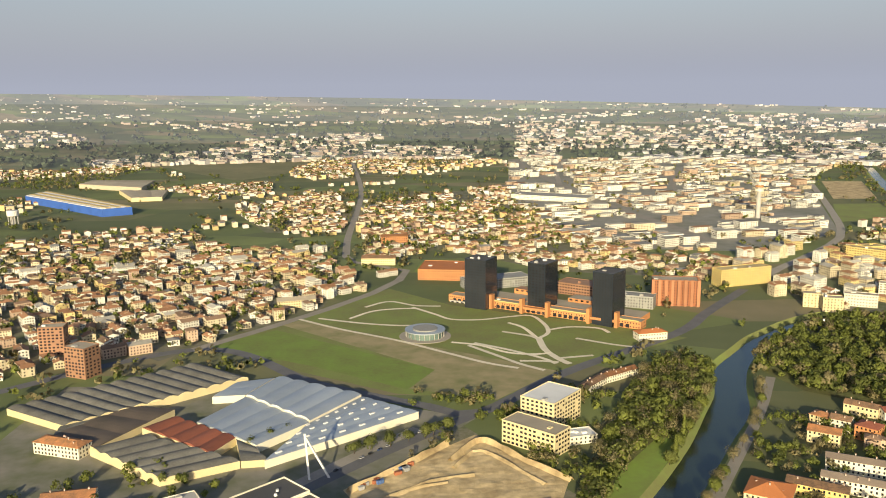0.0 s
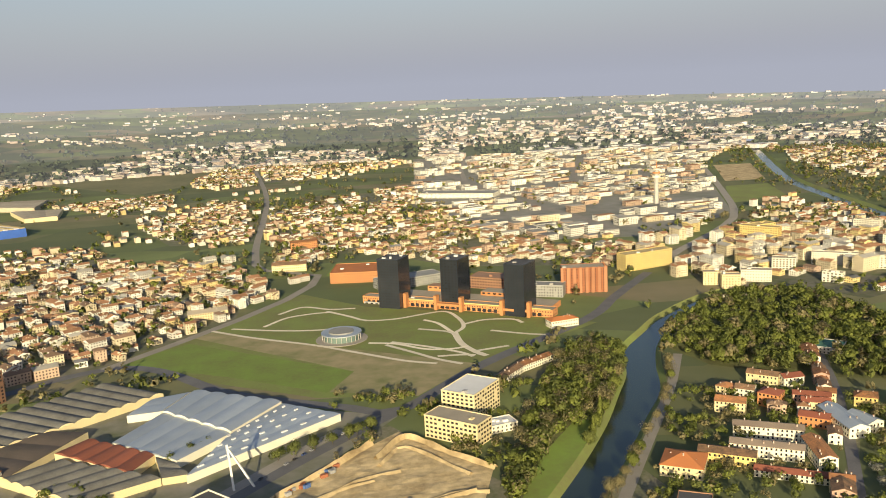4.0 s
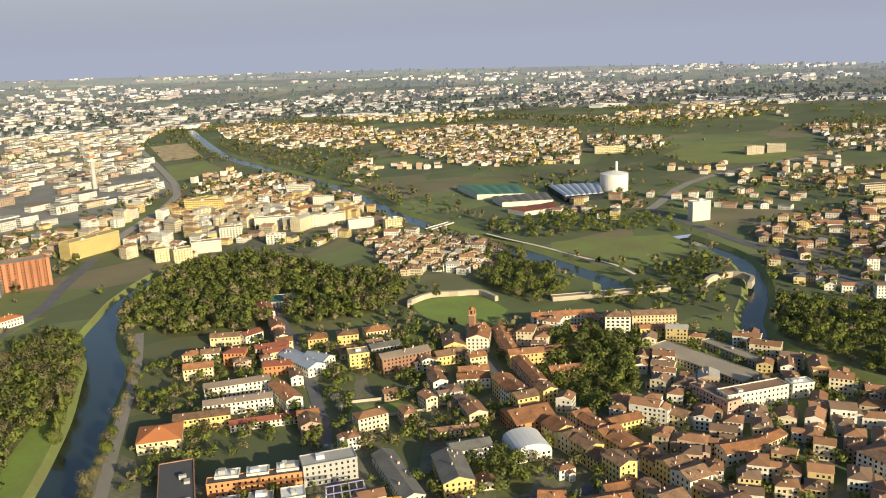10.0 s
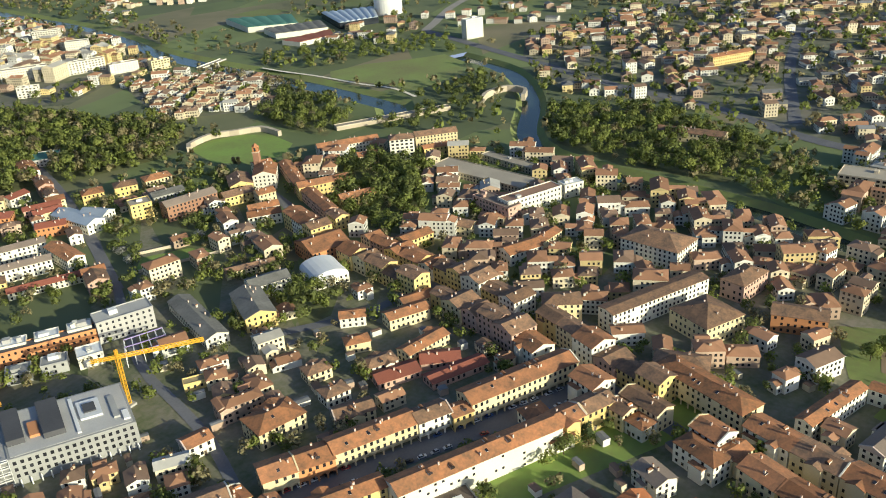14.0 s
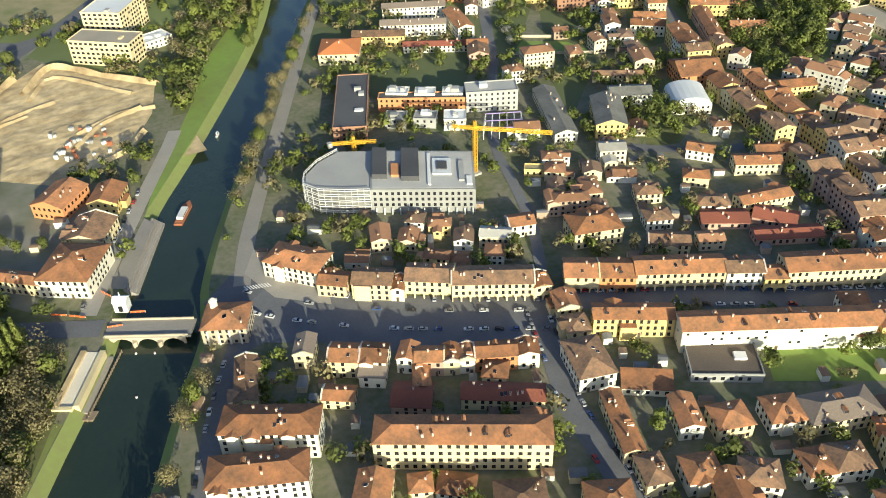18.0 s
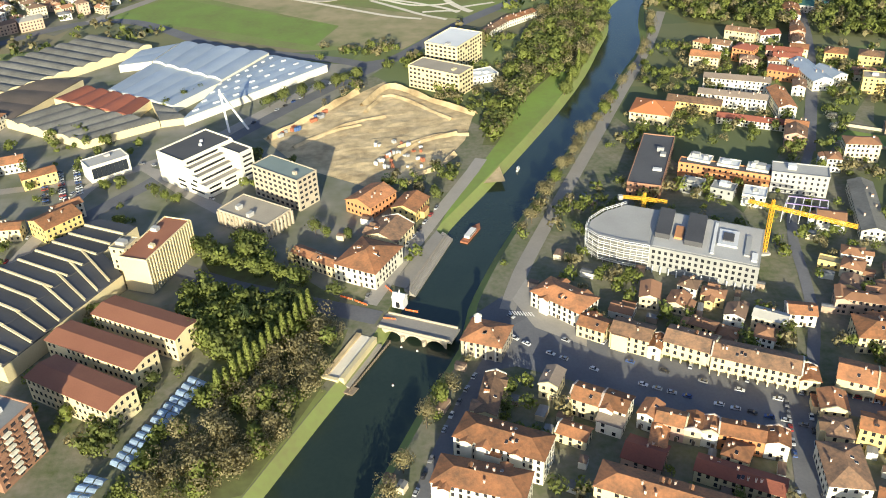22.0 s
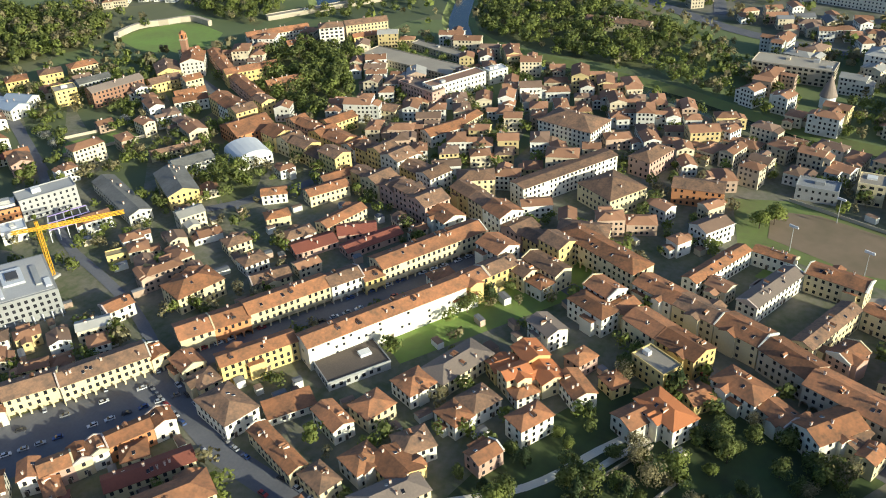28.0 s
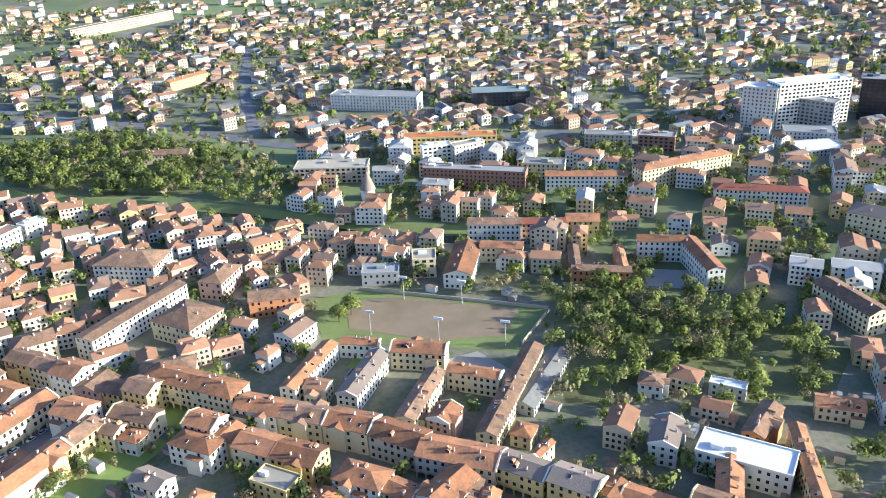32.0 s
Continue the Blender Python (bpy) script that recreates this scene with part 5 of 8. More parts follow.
hall([(-145, 721), (-68, 675), (-102, 620), (-163, 676)], 7.6, 5, True, "metal", "white", "works hall with a shiny blue-grey vaulted roof and white gables", 0, 1.5, ends=WHITEP)
hall([(-163.2, 675.6), (-102.2, 619.6), (-134, 578), (-189, 622)], 6.2, 5, True, "metal", "white", "lower works hall with a shiny blue-grey vaulted roof", 0, 1.0)
hall([(-67.6, 674.5), (-20, 640), (-123, 552), (-102.2, 619)], 6, 4, True, "metal", "white", "white-edged works hall with rows of rooflights", 7, 0.5)
hall([(-227, 612), (-210, 634), (-152, 592), (-163, 565)], 6, 5, False, "redt", "cream", "old works hall with rust-red vaulted roof", 0, 1.7)
hall([(-252, 576), (-222, 600), (-140, 553), (-187, 527)], 5.6, 6, False, "fibre", "cream", "old works hall with grey fibre-cement vaults", 0, 1.8, ends=W["cream"])
hall([(-151.5, 591.5), (-136, 578), (-122, 556), (-139.5, 553.5)], 5.2, 2, False, "fibre", "cream", "small works hall with a grey sheet roof", 0, 1.0)
hall([(-288, 600), (-251, 661), (-214, 650), (-248, 577)], 5.6, 3, True, "shed", "cream", "old works hall with dark brown sheet roof", 0, 1.0)
hall([(-292, 628), (-240, 676), (-251.5, 661.5), (-288.5, 600.5)], 5.2, 3, False, "fibre", "cream", "narrow works hall with a pale grey sheet roof", 0, 0.8)
hall([(-228, 766), (-172, 725), (-288, 618), (-350, 655)], 5.6, 12, False, "fibre", "cream", "long works hall of grey vaults with a cream front", 0, 1.9, ends=W["cream"])
hall([(-178, 712), (-148, 722), (-164.5, 680), (-191, 676)], 6.2, 2, False, "metal", "white", "low annexe of a works hall with white window band", 0, 0.5)
hall([(974, 1031), (1033, 946), (979, 885), (930, 941)], 8, 5, True, "green", "white", "large hall with a green sheet roof", 0, 1.0)
hall([(1049, 899), (1111, 843), (1042, 783), (988, 814)], 9, 7, True, "metal", "glass", "long hall with a glazed blue-green roof", 0, 1.6)
hall([(933, 912), (1008, 866), (967, 818), (908, 866)], 7, 6, True, "fibre", "white", "grey works hall with white walls", 0, 1.0)
hall([(880, 829), (960, 808), (931, 779), (877, 794)], 6, 3, True, "redt", "white", "low works hall with a dark red roof", 0, 0.8)
hall([(-227, 325), (-151, 409), (-128, 396), (-184, 291)], 9, 11, True, "dark", "cream", "works hall with dark saw-tooth roof and pale ribs", 0, 1.7, True)
hall([(-184, 291), (-166, 280), (-127, 347), (-151, 387)], 9, 9, False, "dark", "cream", "lower works hall with dark saw-tooth roof and pale ribs", 0, 1.5, True)

# the long blue works far to the west
t = thing("blue_works_hall", "long blue-walled works hall with a striped pale roof", "building")
BLUEQ = [(-947, 1951), (-933, 2032), (-634, 1751), (-685, 1722)]
bm = bmesh.new()
prism_of(bm, BLUEQ, -0.4, 16)
part("wall", bm, W["blue"], t)
for k in range(6):
    bm = bmesh.new()
    prism_of(bm, [quad_at(BLUEQ, k / 6 + 0.01, 0.01), quad_at(BLUEQ, (k + 1) / 6, 0.01), quad_at(BLUEQ, (k + 1) / 6, 0.99), quad_at(BLUEQ, k / 6 + 0.01, 0.99)], 15.9, 17.2 + 0.8 * (k % 2))
    part("roof_strip", bm, WHITEP if k % 2 == 0 else R["yellow"], t)
GREENS.append(BLUEQ)
hall([(-938, 2225), (-938, 2318), (-767, 2304), (-747, 2137)], 11, 3, True, "beige", "stone", "long grey works hall beside a blue one", 0, 1.0)
hall([(-789, 2100), (-668, 2090), (-641, 1965), (-706, 1950)], 9, 3, True, "beige", "cream", "pale flat works hall beside a blue one", 0, 0.8)

t = thing("stepped_office", "white office block with dark roofs and stepped terraces", "building", -97.0, 467.4, 0, -45.1)
TAKEN.append((-97.0, 467.4, radians(-45.1), 22.4, 19.6))
for x0, x1, y0, y1, h in ((-22.4, 4, -19.5, 19.5, 20), (4, 22.4, 9, 19.5, 18.5), (4, 10, -19.5, 9, 16), (10, 16, -19.5, 9, 12), (16, 22.4, -19.5, 9, 8)):
    bm = bmesh.new()
    box(bm, x0, x1, y0, y1, -0.4, h)
    body = part("block", bm, W["white"], t)
    bm = bmesh.new()
    box(bm, x0 + 0.7, x1 - 0.7, y0 + 0.7, y1 - 0.7, h - 0.2, h + 0.06)
    part("roof", bm, R["dark"] if h > 17 else PAVING, body, "dark bitumen roof" if h > 17 else "")
    for a, b, c, d in ((x0, x1, y0, y0 + 0.35), (x0, x1, y1 - 0.35, y1), (x0, x0 + 0.35, y0 + 0.35, y1 - 0.35), (x1 - 0.35, x1, y0 + 0.35, y1 - 0.35)):
        bm = bmesh.new()
        box(bm, a, b, c, d, h + 0.002, h + 0.9)
        part("parapet", bm, W["white"], body)
for k, (y0, y1) in enumerate(((-17, -8), (-5, 4), (11, 18))):
    for z in (2.4, 5.6) if k < 2 else (2.4, 5.6, 8.8, 12.0, 15.2):
        bm = bmesh.new()
        box(bm, 22.3, 22.48, y0, y1, z, z + 1.3)
        part("window_band", bm, GLASS, t)
for x, z in ((10.05, 13.2), (16.05, 9.2), (4.05, 17.2)):
    bm = bmesh.new()
    box(bm, x - 0.1, x + 0.08, -17, 7, z, z + 1.4)
    part("window_band", bm, GLASS, t)
for x0, x1, z in ((8, 20, 2.6), (8, 14, 5.8), (-4, 3, 2.6), (-4, 3, 5.8), (11, 15, 9.0)):
    bm = bmesh.new()
    box(bm, x0, x1, -19.6, -19.4, z, z + 1.2)
    part("window_band", bm, GLASS, t)
for x, y in ((-10, 6), (-6, 2)):
    bm = bmesh.new()
    tube(bm, x, y, 20, 21.4, 1.1, 0.9, 12)
    part("roof_vent", bm, WHITEP, t)
t = thing("glass_front", "dark glass curtain wall in a white frame", "facade", -163.0, 485.5, 0, 31.8)
for k in range(8):
    bm = bmesh.new()
    box(bm, -11.4 + k * 2.85, -8.65 + k * 2.85, -7.3, -6.9, 2.6, 9.6)
    part("pane", bm, W["glass"], t)
for k in range(4):
    bm = bmesh.new()
    box(bm, 13.0, 13.3, -5 + k * 2.6, -2.7 + k * 2.6, 2.6, 9.6)
    part("pane", bm, W["glass"], t)

# the big building under construction
t = thing("construction_building", "pale office building under construction with scaffolding and flat roof", "building")
main = [(139, 318), (184, 290), (202, 323), (156, 353)]
bm = bmesh.new()
prism_of(bm, main, -0.4, 14)
part("wall", bm, W["grey"], t)
bm = bmesh.new()
prism_of(bm, [quad_at(main, u, v) for u, v in ((0.02, 0.03), (0.98, 0.03), (0.98, 0.97), (0.02, 0.97))], 14.02, 14.2)
part("roof", bm, W["concrete"], t)
for u0, u1, v0, v1, h, m in ((0.02, 0.16, 0.25, 0.95, 17, R["dark"]), (0.3, 0.47, 0.2, 0.95, 17, R["dark"]), (0.2, 0.28, 0.3, 0.6, 15.5, W["orange"]), (0.6, 0.78, 0.35, 0.75, 15.2, R["white"]),
                             (0.64, 0.74, 0.45, 0.65, 15.8, R["dark"]), (0.85, 0.9, 0.2, 0.7, 15.1, W["grey"]), (0.55, 0.58, 0.1, 0.9, 14.9, WHITEP), (0.92, 0.97, 0.1, 0.3, 15, WHITEP)):
    bm = bmesh.new()
    prism_of(bm, [quad_at(main, u, v) for u, v in ((u0, v0), (u1, v0), (u1, v1), (u0, v1))], 14.1, h)
    part("roof_hut", bm, [m], t)
ang = math.degrees(math.atan2(290 - 318, 184 - 139))
for fl in range(3):
    for k in range(17):
        x, y = quad_at(main, (k + 0.7) / 17.5, 0)
        shared("window", WINDOWS["plain"], t, pose(x, y, 4.2 + fl * 3.3, 0, 0, ang))
for k in range(13):
    x, y = quad_at(main, (k + 0.6) / 13, -0.05)
    bm = bmesh.new()
    bar(bm, (x, y, -0.2), (x, y, 4), 0.25)
    part("column", bm, WHITEP, t)
curve = [(139, 318), (128, 324), (117, 332), (113, 340), (117, 349), (127, 357), (141, 362), (156, 353)]
for fl in range(5):
    bm = bmesh.new()
    prism_of(bm, curve, 0.2 + fl * 3.2, 0.7 + fl * 3.2)
    part("floor_slab", bm, W["concrete"], t)
    rail = sideways(curve[:-1], 0.9)
    for z in (1.3, 2.3):
        for p, q in zip(rail, rail[1:]):
            bm = bmesh.new()
            bar(bm, (*p, z + fl * 3.2), (*q, z + fl * 3.2), 0.12)
            part("scaffold_rail", bm, WHITEP, t)
bm = bmesh.new()
prism_of(bm, [(140, 320), (129, 327), (120, 335), (118, 341), (121, 347), (130, 354), (142, 358), (154, 350)], -0.3, 13)
part("core_wall", bm, W["grey"], t)
for k, (x, y) in enumerate(smooth(rail, 3)):
    bm = bmesh.new()
    bar(bm, (x, y, -0.3), (x, y, 15), 0.09)
    part("scaffold_pole", bm, WHITEP, t)
GREENS += [main, curve]

# steel frame beside it
t = thing("steel_frame", "bare violet steel frame of an unfinished hall", "frame")
steel = [(226, 351), (246, 340), (255, 356), (236, 365)]
VIOLET = mat("violet_primer", (0.35, 0.28, 0.5), (0.28, 0.22, 0.42))
for i in range(6):
    for j in range(3):
        x, y = quad_at(steel, i / 5, j / 2)
        bm = bmesh.new()
        bar(bm, (x, y, -0.3), (x, y, 7), 0.18)
        part("post", bm, WHITEP, t)
    a, b = quad_at(steel, i / 5, 0), quad_at(steel, i / 5, 1)
    bm = bmesh.new()
    bar(bm, (*a, 7.1), (*b, 7.1), 0.22)
    part("beam", bm, WHITEP, t)
for j in range(3):
    a, b = quad_at(steel, 0, j / 2), quad_at(steel, 1, j / 2)
    bm = bmesh.new()
    bar(bm, (*a, 7.5), (*b, 7.5), 0.25)
    part("girder", bm, VIOLET, t)


def lattice(bm, p, q, half, step, r):
    """A square truss from p to q."""
    p, q = Vector(p), Vector(q)
    m = (q - p).to_track_quat("Z", "Y").to_matrix()
    n = max(2, int((q - p).length / step))
    cs = [m @ Vector((a * half, b * half, 0)) for a, b in ((-1, -1), (1, -1), (1, 1), (-1, 1))]
    for c in cs:
        bar(bm, p + c, q + c, r)
    for k in range(n):
        a, b = p + (q - p) * k / n, p + (q - p) * (k + 1) / n
        for i in range(4):
            bar(bm, a + cs[i], b + cs[(i + 1) % 4], r * 0.6)


def tower_crane(x, y, h, a, b, label):
    t = thing("tower_crane", label, "crane", x, y)
    for name, p, q, half in (("mast", (0, 0, 0), (0, 0, h), 0.8), ("jib", (0, 0, h), (a[0] - x, a[1] - y, h), 0.7), ("counter_jib", (0, 0, h), (b[0] - x, b[1] - y, h), 0.6)):
        bm = bmesh.new()
        lattice(bm, p, q, half, 2.2, 0.16)
        part(name, bm, CRANEY, t)
    bm = bmesh.new()
    lattice(bm, (0, 0, h), (0, 0, h + 4), 0.5, 2, 0.14)
    part("top_mast", bm, CRANEY, t)
    bm = bmesh.new()
    bx, by = b[0] - x, b[1] - y
    box(bm, bx - 1.2, bx + 1.2, by - 1.2, by + 1.2, h - 1.8, h + 0.8)
    part("counterweight", bm, W["concrete"], t)
    bm = bmesh.new()
    box(bm, -2.5, 2.5, -2.5, 2.5, -0.3, 1.2)
    part("base", bm, W["concrete"], t)


tower_crane(203, 322, 28, (234, 296), (193, 331), "yellow tower crane beside a pale new building")
tower_crane(152, 366, 14, (163, 360), (140, 371), "small yellow crane behind a new building")

# bridge, gate and quays
t = thing("stone_bridge", "old stone bridge of three arches over the river", "bridge", 18, 289, 0, -29.5)
bm = bmesh.new()
box(bm, -19, 19, -5.5, 5.5, -0.4, 0.5)
part("deck", bm, PAVING, t)
for s in (-1, 1):
    bm = bmesh.new()
    box(bm, -18, 18, s * 5.4 - 0.25, s * 5.4 + 0.25, 0.5, 1.5)
    part("parapet", bm, W["stone"], t)
    me = arch_mesh(11.0, 5.2)
    me.materials.append(W["stone"])
    for k in (-1, 0, 1):
        shared("arch", me, t, pose(k * 11.0, s * 5.25 - 0.25, -5.6))
for k in (-5.5, 5.5):
    bm = bmesh.new()
    prism_of(bm, [(k - 1, -6.8), (k, -8), (k + 1, -6.8), (k + 1, 6.8), (k, 8), (k - 1, 6.8)], -5.8, -1.5)
    part("pier", bm, W["stone"], t)
gate = building(47.5, 269.5, -28, 19, 17, 8.5, "hip", "stone", "tile", name="city_gate", label="old white stone city gate with tiled hip roof and lantern", detail=2)
bm = bmesh.new()
tube(bm, -6, 5, 8, 13, 1.7, n=8)
tube(bm, -6, 5, 13, 14.5, 2.1, 0.3, n=8)
part("lantern", bm, W["white"], gate)
for k in range(4):
    for s in (-1, 1):
        bm = bmesh.new()
        tube(bm, -7 + k * 4.6, s * 8.7, 0, 7.5, 0.45, 0.4, 8)
        part("column", bm, W["white"], gate)
t = thing("river_chapel", "small white stone chapel at the bridge end", "chapel", 11, 309, 0, -30)
bm = bmesh.new()
box(bm, -3, 3, -2.5, 2.5, -0.3, 5.5)
part("wall", bm, WHITEP, t)
bm = bmesh.new()
slab_roof(bm, 6, 5, 5.5, "gable", 0.6, 0.3)
part("roof", bm, WHITEP, t)
bm = bmesh.new()
box(bm, -1.0, 1.0, -2.6, -2.45, 0.2, 3.4)
part("door", bm, GLASS, t)
bm = bmesh.new()
tube(bm, 0, 0, 7, 9.6, 0.5, 0.1, 8)
part("pinnacle", bm, WHITEP, t)
t = thing("landing_stage", "stepped pale stone landing stage at the water", "quay")
for k in range(6):
    bm = bmesh.new()
    q = [(14 + k * 0.9, 323 - k * 0.5), (40 + k * 0.9, 374 - k * 0.5), (41 + k * 0.9, 373.5 - k * 0.5), (15 + k * 0.9, 322.5 - k * 0.5)]
    prism_of(bm, q, -5.0, 0.25 - k * 0.65)
    part("step", bm, PAVING, t)
patch("quay", [(8, 327), (15, 322), (40, 368), (37, 376)], PAVING, 0.36, "pale paved quay along the river", "pavement")
t = thing("excavated_dock", "old stone slipway laid bare beside the bridge", "quay")
for q, z, m in (([(-27, 262), (-11, 289), (-9, 288), (-25, 261)], 1.3, EARTH), ([(-25, 261), (-9, 288), (-4, 285), (-20, 258)], 0.35, GRAVELPATH), ([(-20, 258), (-4, 285), (-2, 284), (-18, 257)], 1.2, W["cream"]), ([(-18, 257), (-2, 284), (0, 283), (-16, 255.5)], -2.6, PAVING), ([(-27, 262), (-20, 258), (-21, 256.5), (-28, 260.5)], 1.0, W["cream"])):
    bm = bmesh.new()
    prism_of(bm, q, -6, z)
    part("terrace", bm, m, t)
WOOD = mat("grey_timber", (0.3, 0.24, 0.17), (0.22, 0.17, 0.12))
t = thing("timber_jetty", "weathered timber jetty on piles along the bank", "jetty")
for k in range(22):
    u = k / 21
    x, y = -17 + u * 21, 252 + u * 33
    bm = bmesh.new()
    tube(bm, x, y, -6, -2.4, 0.2, n=6)
    part("pile", bm, WOOD, t)
bm = bmesh.new()
bar(bm, (-17, 252, -3.2), (4, 285, -3.2), 0.25)
part("rail", bm, WOOD, t)
bm = bmesh.new()
prism_of(bm, [(-20, 254), (-15, 251), (-12, 255), (-17, 258)], -3.9, -3.3)
part("platform", bm, WOOD, t)


def boat(x, y, rot, s, label):
    t = thing("boat", label, "boat", x, y, -4.0, rot)
    bm = bmesh.new()
    out = [(-9, -1.8), (5, -2), (9, 0), (5, 2), (-9, 1.8)]
    prism_of(bm, [(a * s, b * s) for a, b in out], -0.4, 0.9)
    part("hull", bm, W["terracotta"] if s > 0.5 else WHITEP, t)
    bm = bmesh.new()
    prism_of(bm, [(a * s * 0.7 - 1, b * s * 0.8) for a, b in out], 0.9, 1.1)
    part("deck", bm, W["terracotta"], t)
    bm = bmesh.new()
    box(bm, -6 * s, 2 * s, -1.3 * s, 1.3 * s, 1.1, 2.6)
    part("cabin", bm, WHITEP, t)
    bm = bmesh.new()
    box(bm, -5.6 * s, 1.6 * s, -1.34 * s, 1.34 * s, 1.6, 2.2)
    part("window", bm, GLASS, t)


boat(57, 376, 58, 1.25, "white and red river boat moored at the quay")
boat(98, 448, 58, 0.3, "small moored rowing boat at the bank")

ORANGE = mat("orange_netting", (0.75, 0.16, 0.04), (0.6, 0.12, 0.03), rough=0.6)
for (x0, y0), (x1, y1) in (((-18, 321), (-12, 317)), ((-11, 316), (-5, 311)), ((5, 326), (8, 320)), ((2, 299), (8, 297)), ((13, 304), (19, 301))):
    t = thing("street_barrier", "orange netting barrier round street works", "barrier", group="barriers at the bridge")
    bm = bmesh.new()
    bar(bm, (x0, y0, 0.75), (x1, y1, 0.75), 0.05)
    bmesh.ops.scale(bm, vec=(1, 1, 10), space=Matrix.Translation((0, 0, -0.75)), verts=bm.verts[:])
    part("netting", bm, ORANGE, t)
    for k in range(4):
        bm = bmesh.new()
        tube(bm, x0 + (x1 - x0) * k / 3, y0 + (y1 - y0) * k / 3, 0, 1.4, 0.06, n=6)
        part("stake", bm, WHITEP, t)
for x, y in ((9, 281), (16, 277), (3, 255)):
    t = thing("buoy", "small pale mooring buoy on the water", "buoy", x, y, -4.0, 0, "mooring buoys on the river")
    bm = bmesh.new()
    tube(bm, 0, 0, -0.2, 0.5, 0.55, 0.45, 10)
    part("float", bm, WHITEP, t)
    bm = bmesh.new()
    tube(bm, 0, 0, 0.5, 1.1, 0.12, n=6)
    part("ring_post", bm, W["terracotta"], t)
ZEBRA = [(63, 293), (73, 290)]
crossing = tagged(new("crossing"), "white zebra crossing on grey asphalt", "road marking", kind="structure")
for k in range(9):
    bm = bmesh.new()
    box(bm, -0.3, 0.3, -1.8, 1.8, 0.41, 0.415)
    part("stripe", bm, WHITEP, crossing).matrix_basis = pose(ZEBRA[0][0] + (ZEBRA[1][0] - ZEBRA[0][0]) * k / 8, ZEBRA[0][1] + (ZEBRA[1][1] - ZEBRA[0][1]) * k / 8, 0, 0, 0, 15)

# blue canopies over the parking
CANVAS = mat("blue_white_canvas", (0.42, 0.56, 0.74), (0.55, 0.66, 0.78), rough=0.6)
for quad, n in (([(-98, 241), (-84, 268), (-76, 262), (-90, 236)], 7), ([(-110, 219), (-99, 240), (-91, 235), (-103, 214)], 6), ([(-125, 199), (-116, 215), (-108, 211), (-116, 197)], 4)):
    t = thing("car_park_canopy", "row of pale blue curved canopies over a car park", "canopy")
    for k in range(n):
        for half in (0, 1):
            u0, u1, v0, v1 = k / n, (k + 0.93) / n, half * 0.5, half * 0.5 + 0.44
            v, f = [], []
            for i in range(5):
                for j in range(2):
                    x, y = quad_at(quad, u0 + (u1 - u0) * i / 4, v0 + (v1 - v0) * j)
                    v.append((x, y, 3.2 + 0.9 * math.sin(math.pi * i / 4)))
            f = [(2 * i, 2 * i + 1, 2 * i + 3, 2 * i + 2) for i in range(4)]
            bm = bmesh.new()
            vv = [bm.verts.new(p) for p in v]
            for q in f:
                bm.faces.new([vv[i] for i in q])
            bmesh.ops.solidify(bm, geom=bm.faces[:], thickness=0.1)
            part("sail", bm, CANVAS, t)
        x, y = quad_at(quad, (k + 0.4) / n, 0.5)
        bm = bmesh.new()
        tube(bm, x, y, -0.3, 3.3, 0.15, n=6)
        part("post", bm, WHITEP, t)
    GREENS.append(list(quad))

# pavilion in the park
t = thing("round_pavilion", "round glass pavilion with a grey metal roof in the park", "pavilion", -19, 866)
PALEG = mat("green_glazing", (0.16, 0.22, 0.2), (0.1, 0.15, 0.14), rough=0.25)
for name, r0, z0, z1, m in (("terrace", 27, -0.2, 0.5, PAVING), ("glass_drum", 18.5, 0.5, 7, PALEG), ("roof", 21, 7, 8, R["metal"]), ("roof_lantern", 13, 8, 9.2, R["grey"])):
    bm = bmesh.new()
    tube(bm, 0, 0, z0, z1, r0, n=40)
    part(name, bm, m, t)
for k in range(24):
    a = k * math.tau / 24
    bm = bmesh.new()
    tube(bm, 20 * math.cos(a), 20 * math.sin(a), 0.4, 7.05, 0.35, n=6)
    part("column", bm, W["concrete"], t)
for k, line in enumerate(([(-140, 938), (-90, 917), (-52, 907), (-16, 906)], [(-105, 936), (-82, 967), (-56, 977), (-33, 979)], [(-92, 986), (-65, 1012), (-33, 992), (-3, 988)],
                          [(-36, 984), (-10, 953), (9, 930), (41, 927), (73, 938), (99, 942), (110, 906), (110, 874), (98, 854)], [(111, 884), (136, 895), (166, 889), (174, 872)],
                          [(98, 854), (100, 815), (110, 785), (118, 771)], [(71, 914), (85, 896), (94, 864), (98, 848)], [(62, 880), (91, 862), (98, 848)],
                          [(8, 843), (36, 832), (63, 807), (90, 801), (104, 806)], [(25, 832), (51, 799), (71, 773), (92, 753)], [(31, 840), (64, 816), (94, 789), (105, 772)],
                          [(72, 781), (93, 780), (108, 776)], [(-161, 935), (-112, 895), (-49, 852), (-3, 813), (39, 777), (69, 760)], [(110, 788), (144, 796)], [(136, 853), (167, 832), (187, 822)])):
    ribbon("path", smooth(line, 6), 7.0 if k == 5 else 4.6, GRAVELPATH, 0.3 + 0.006 * k, "winding pale gravel path in a park", "path")

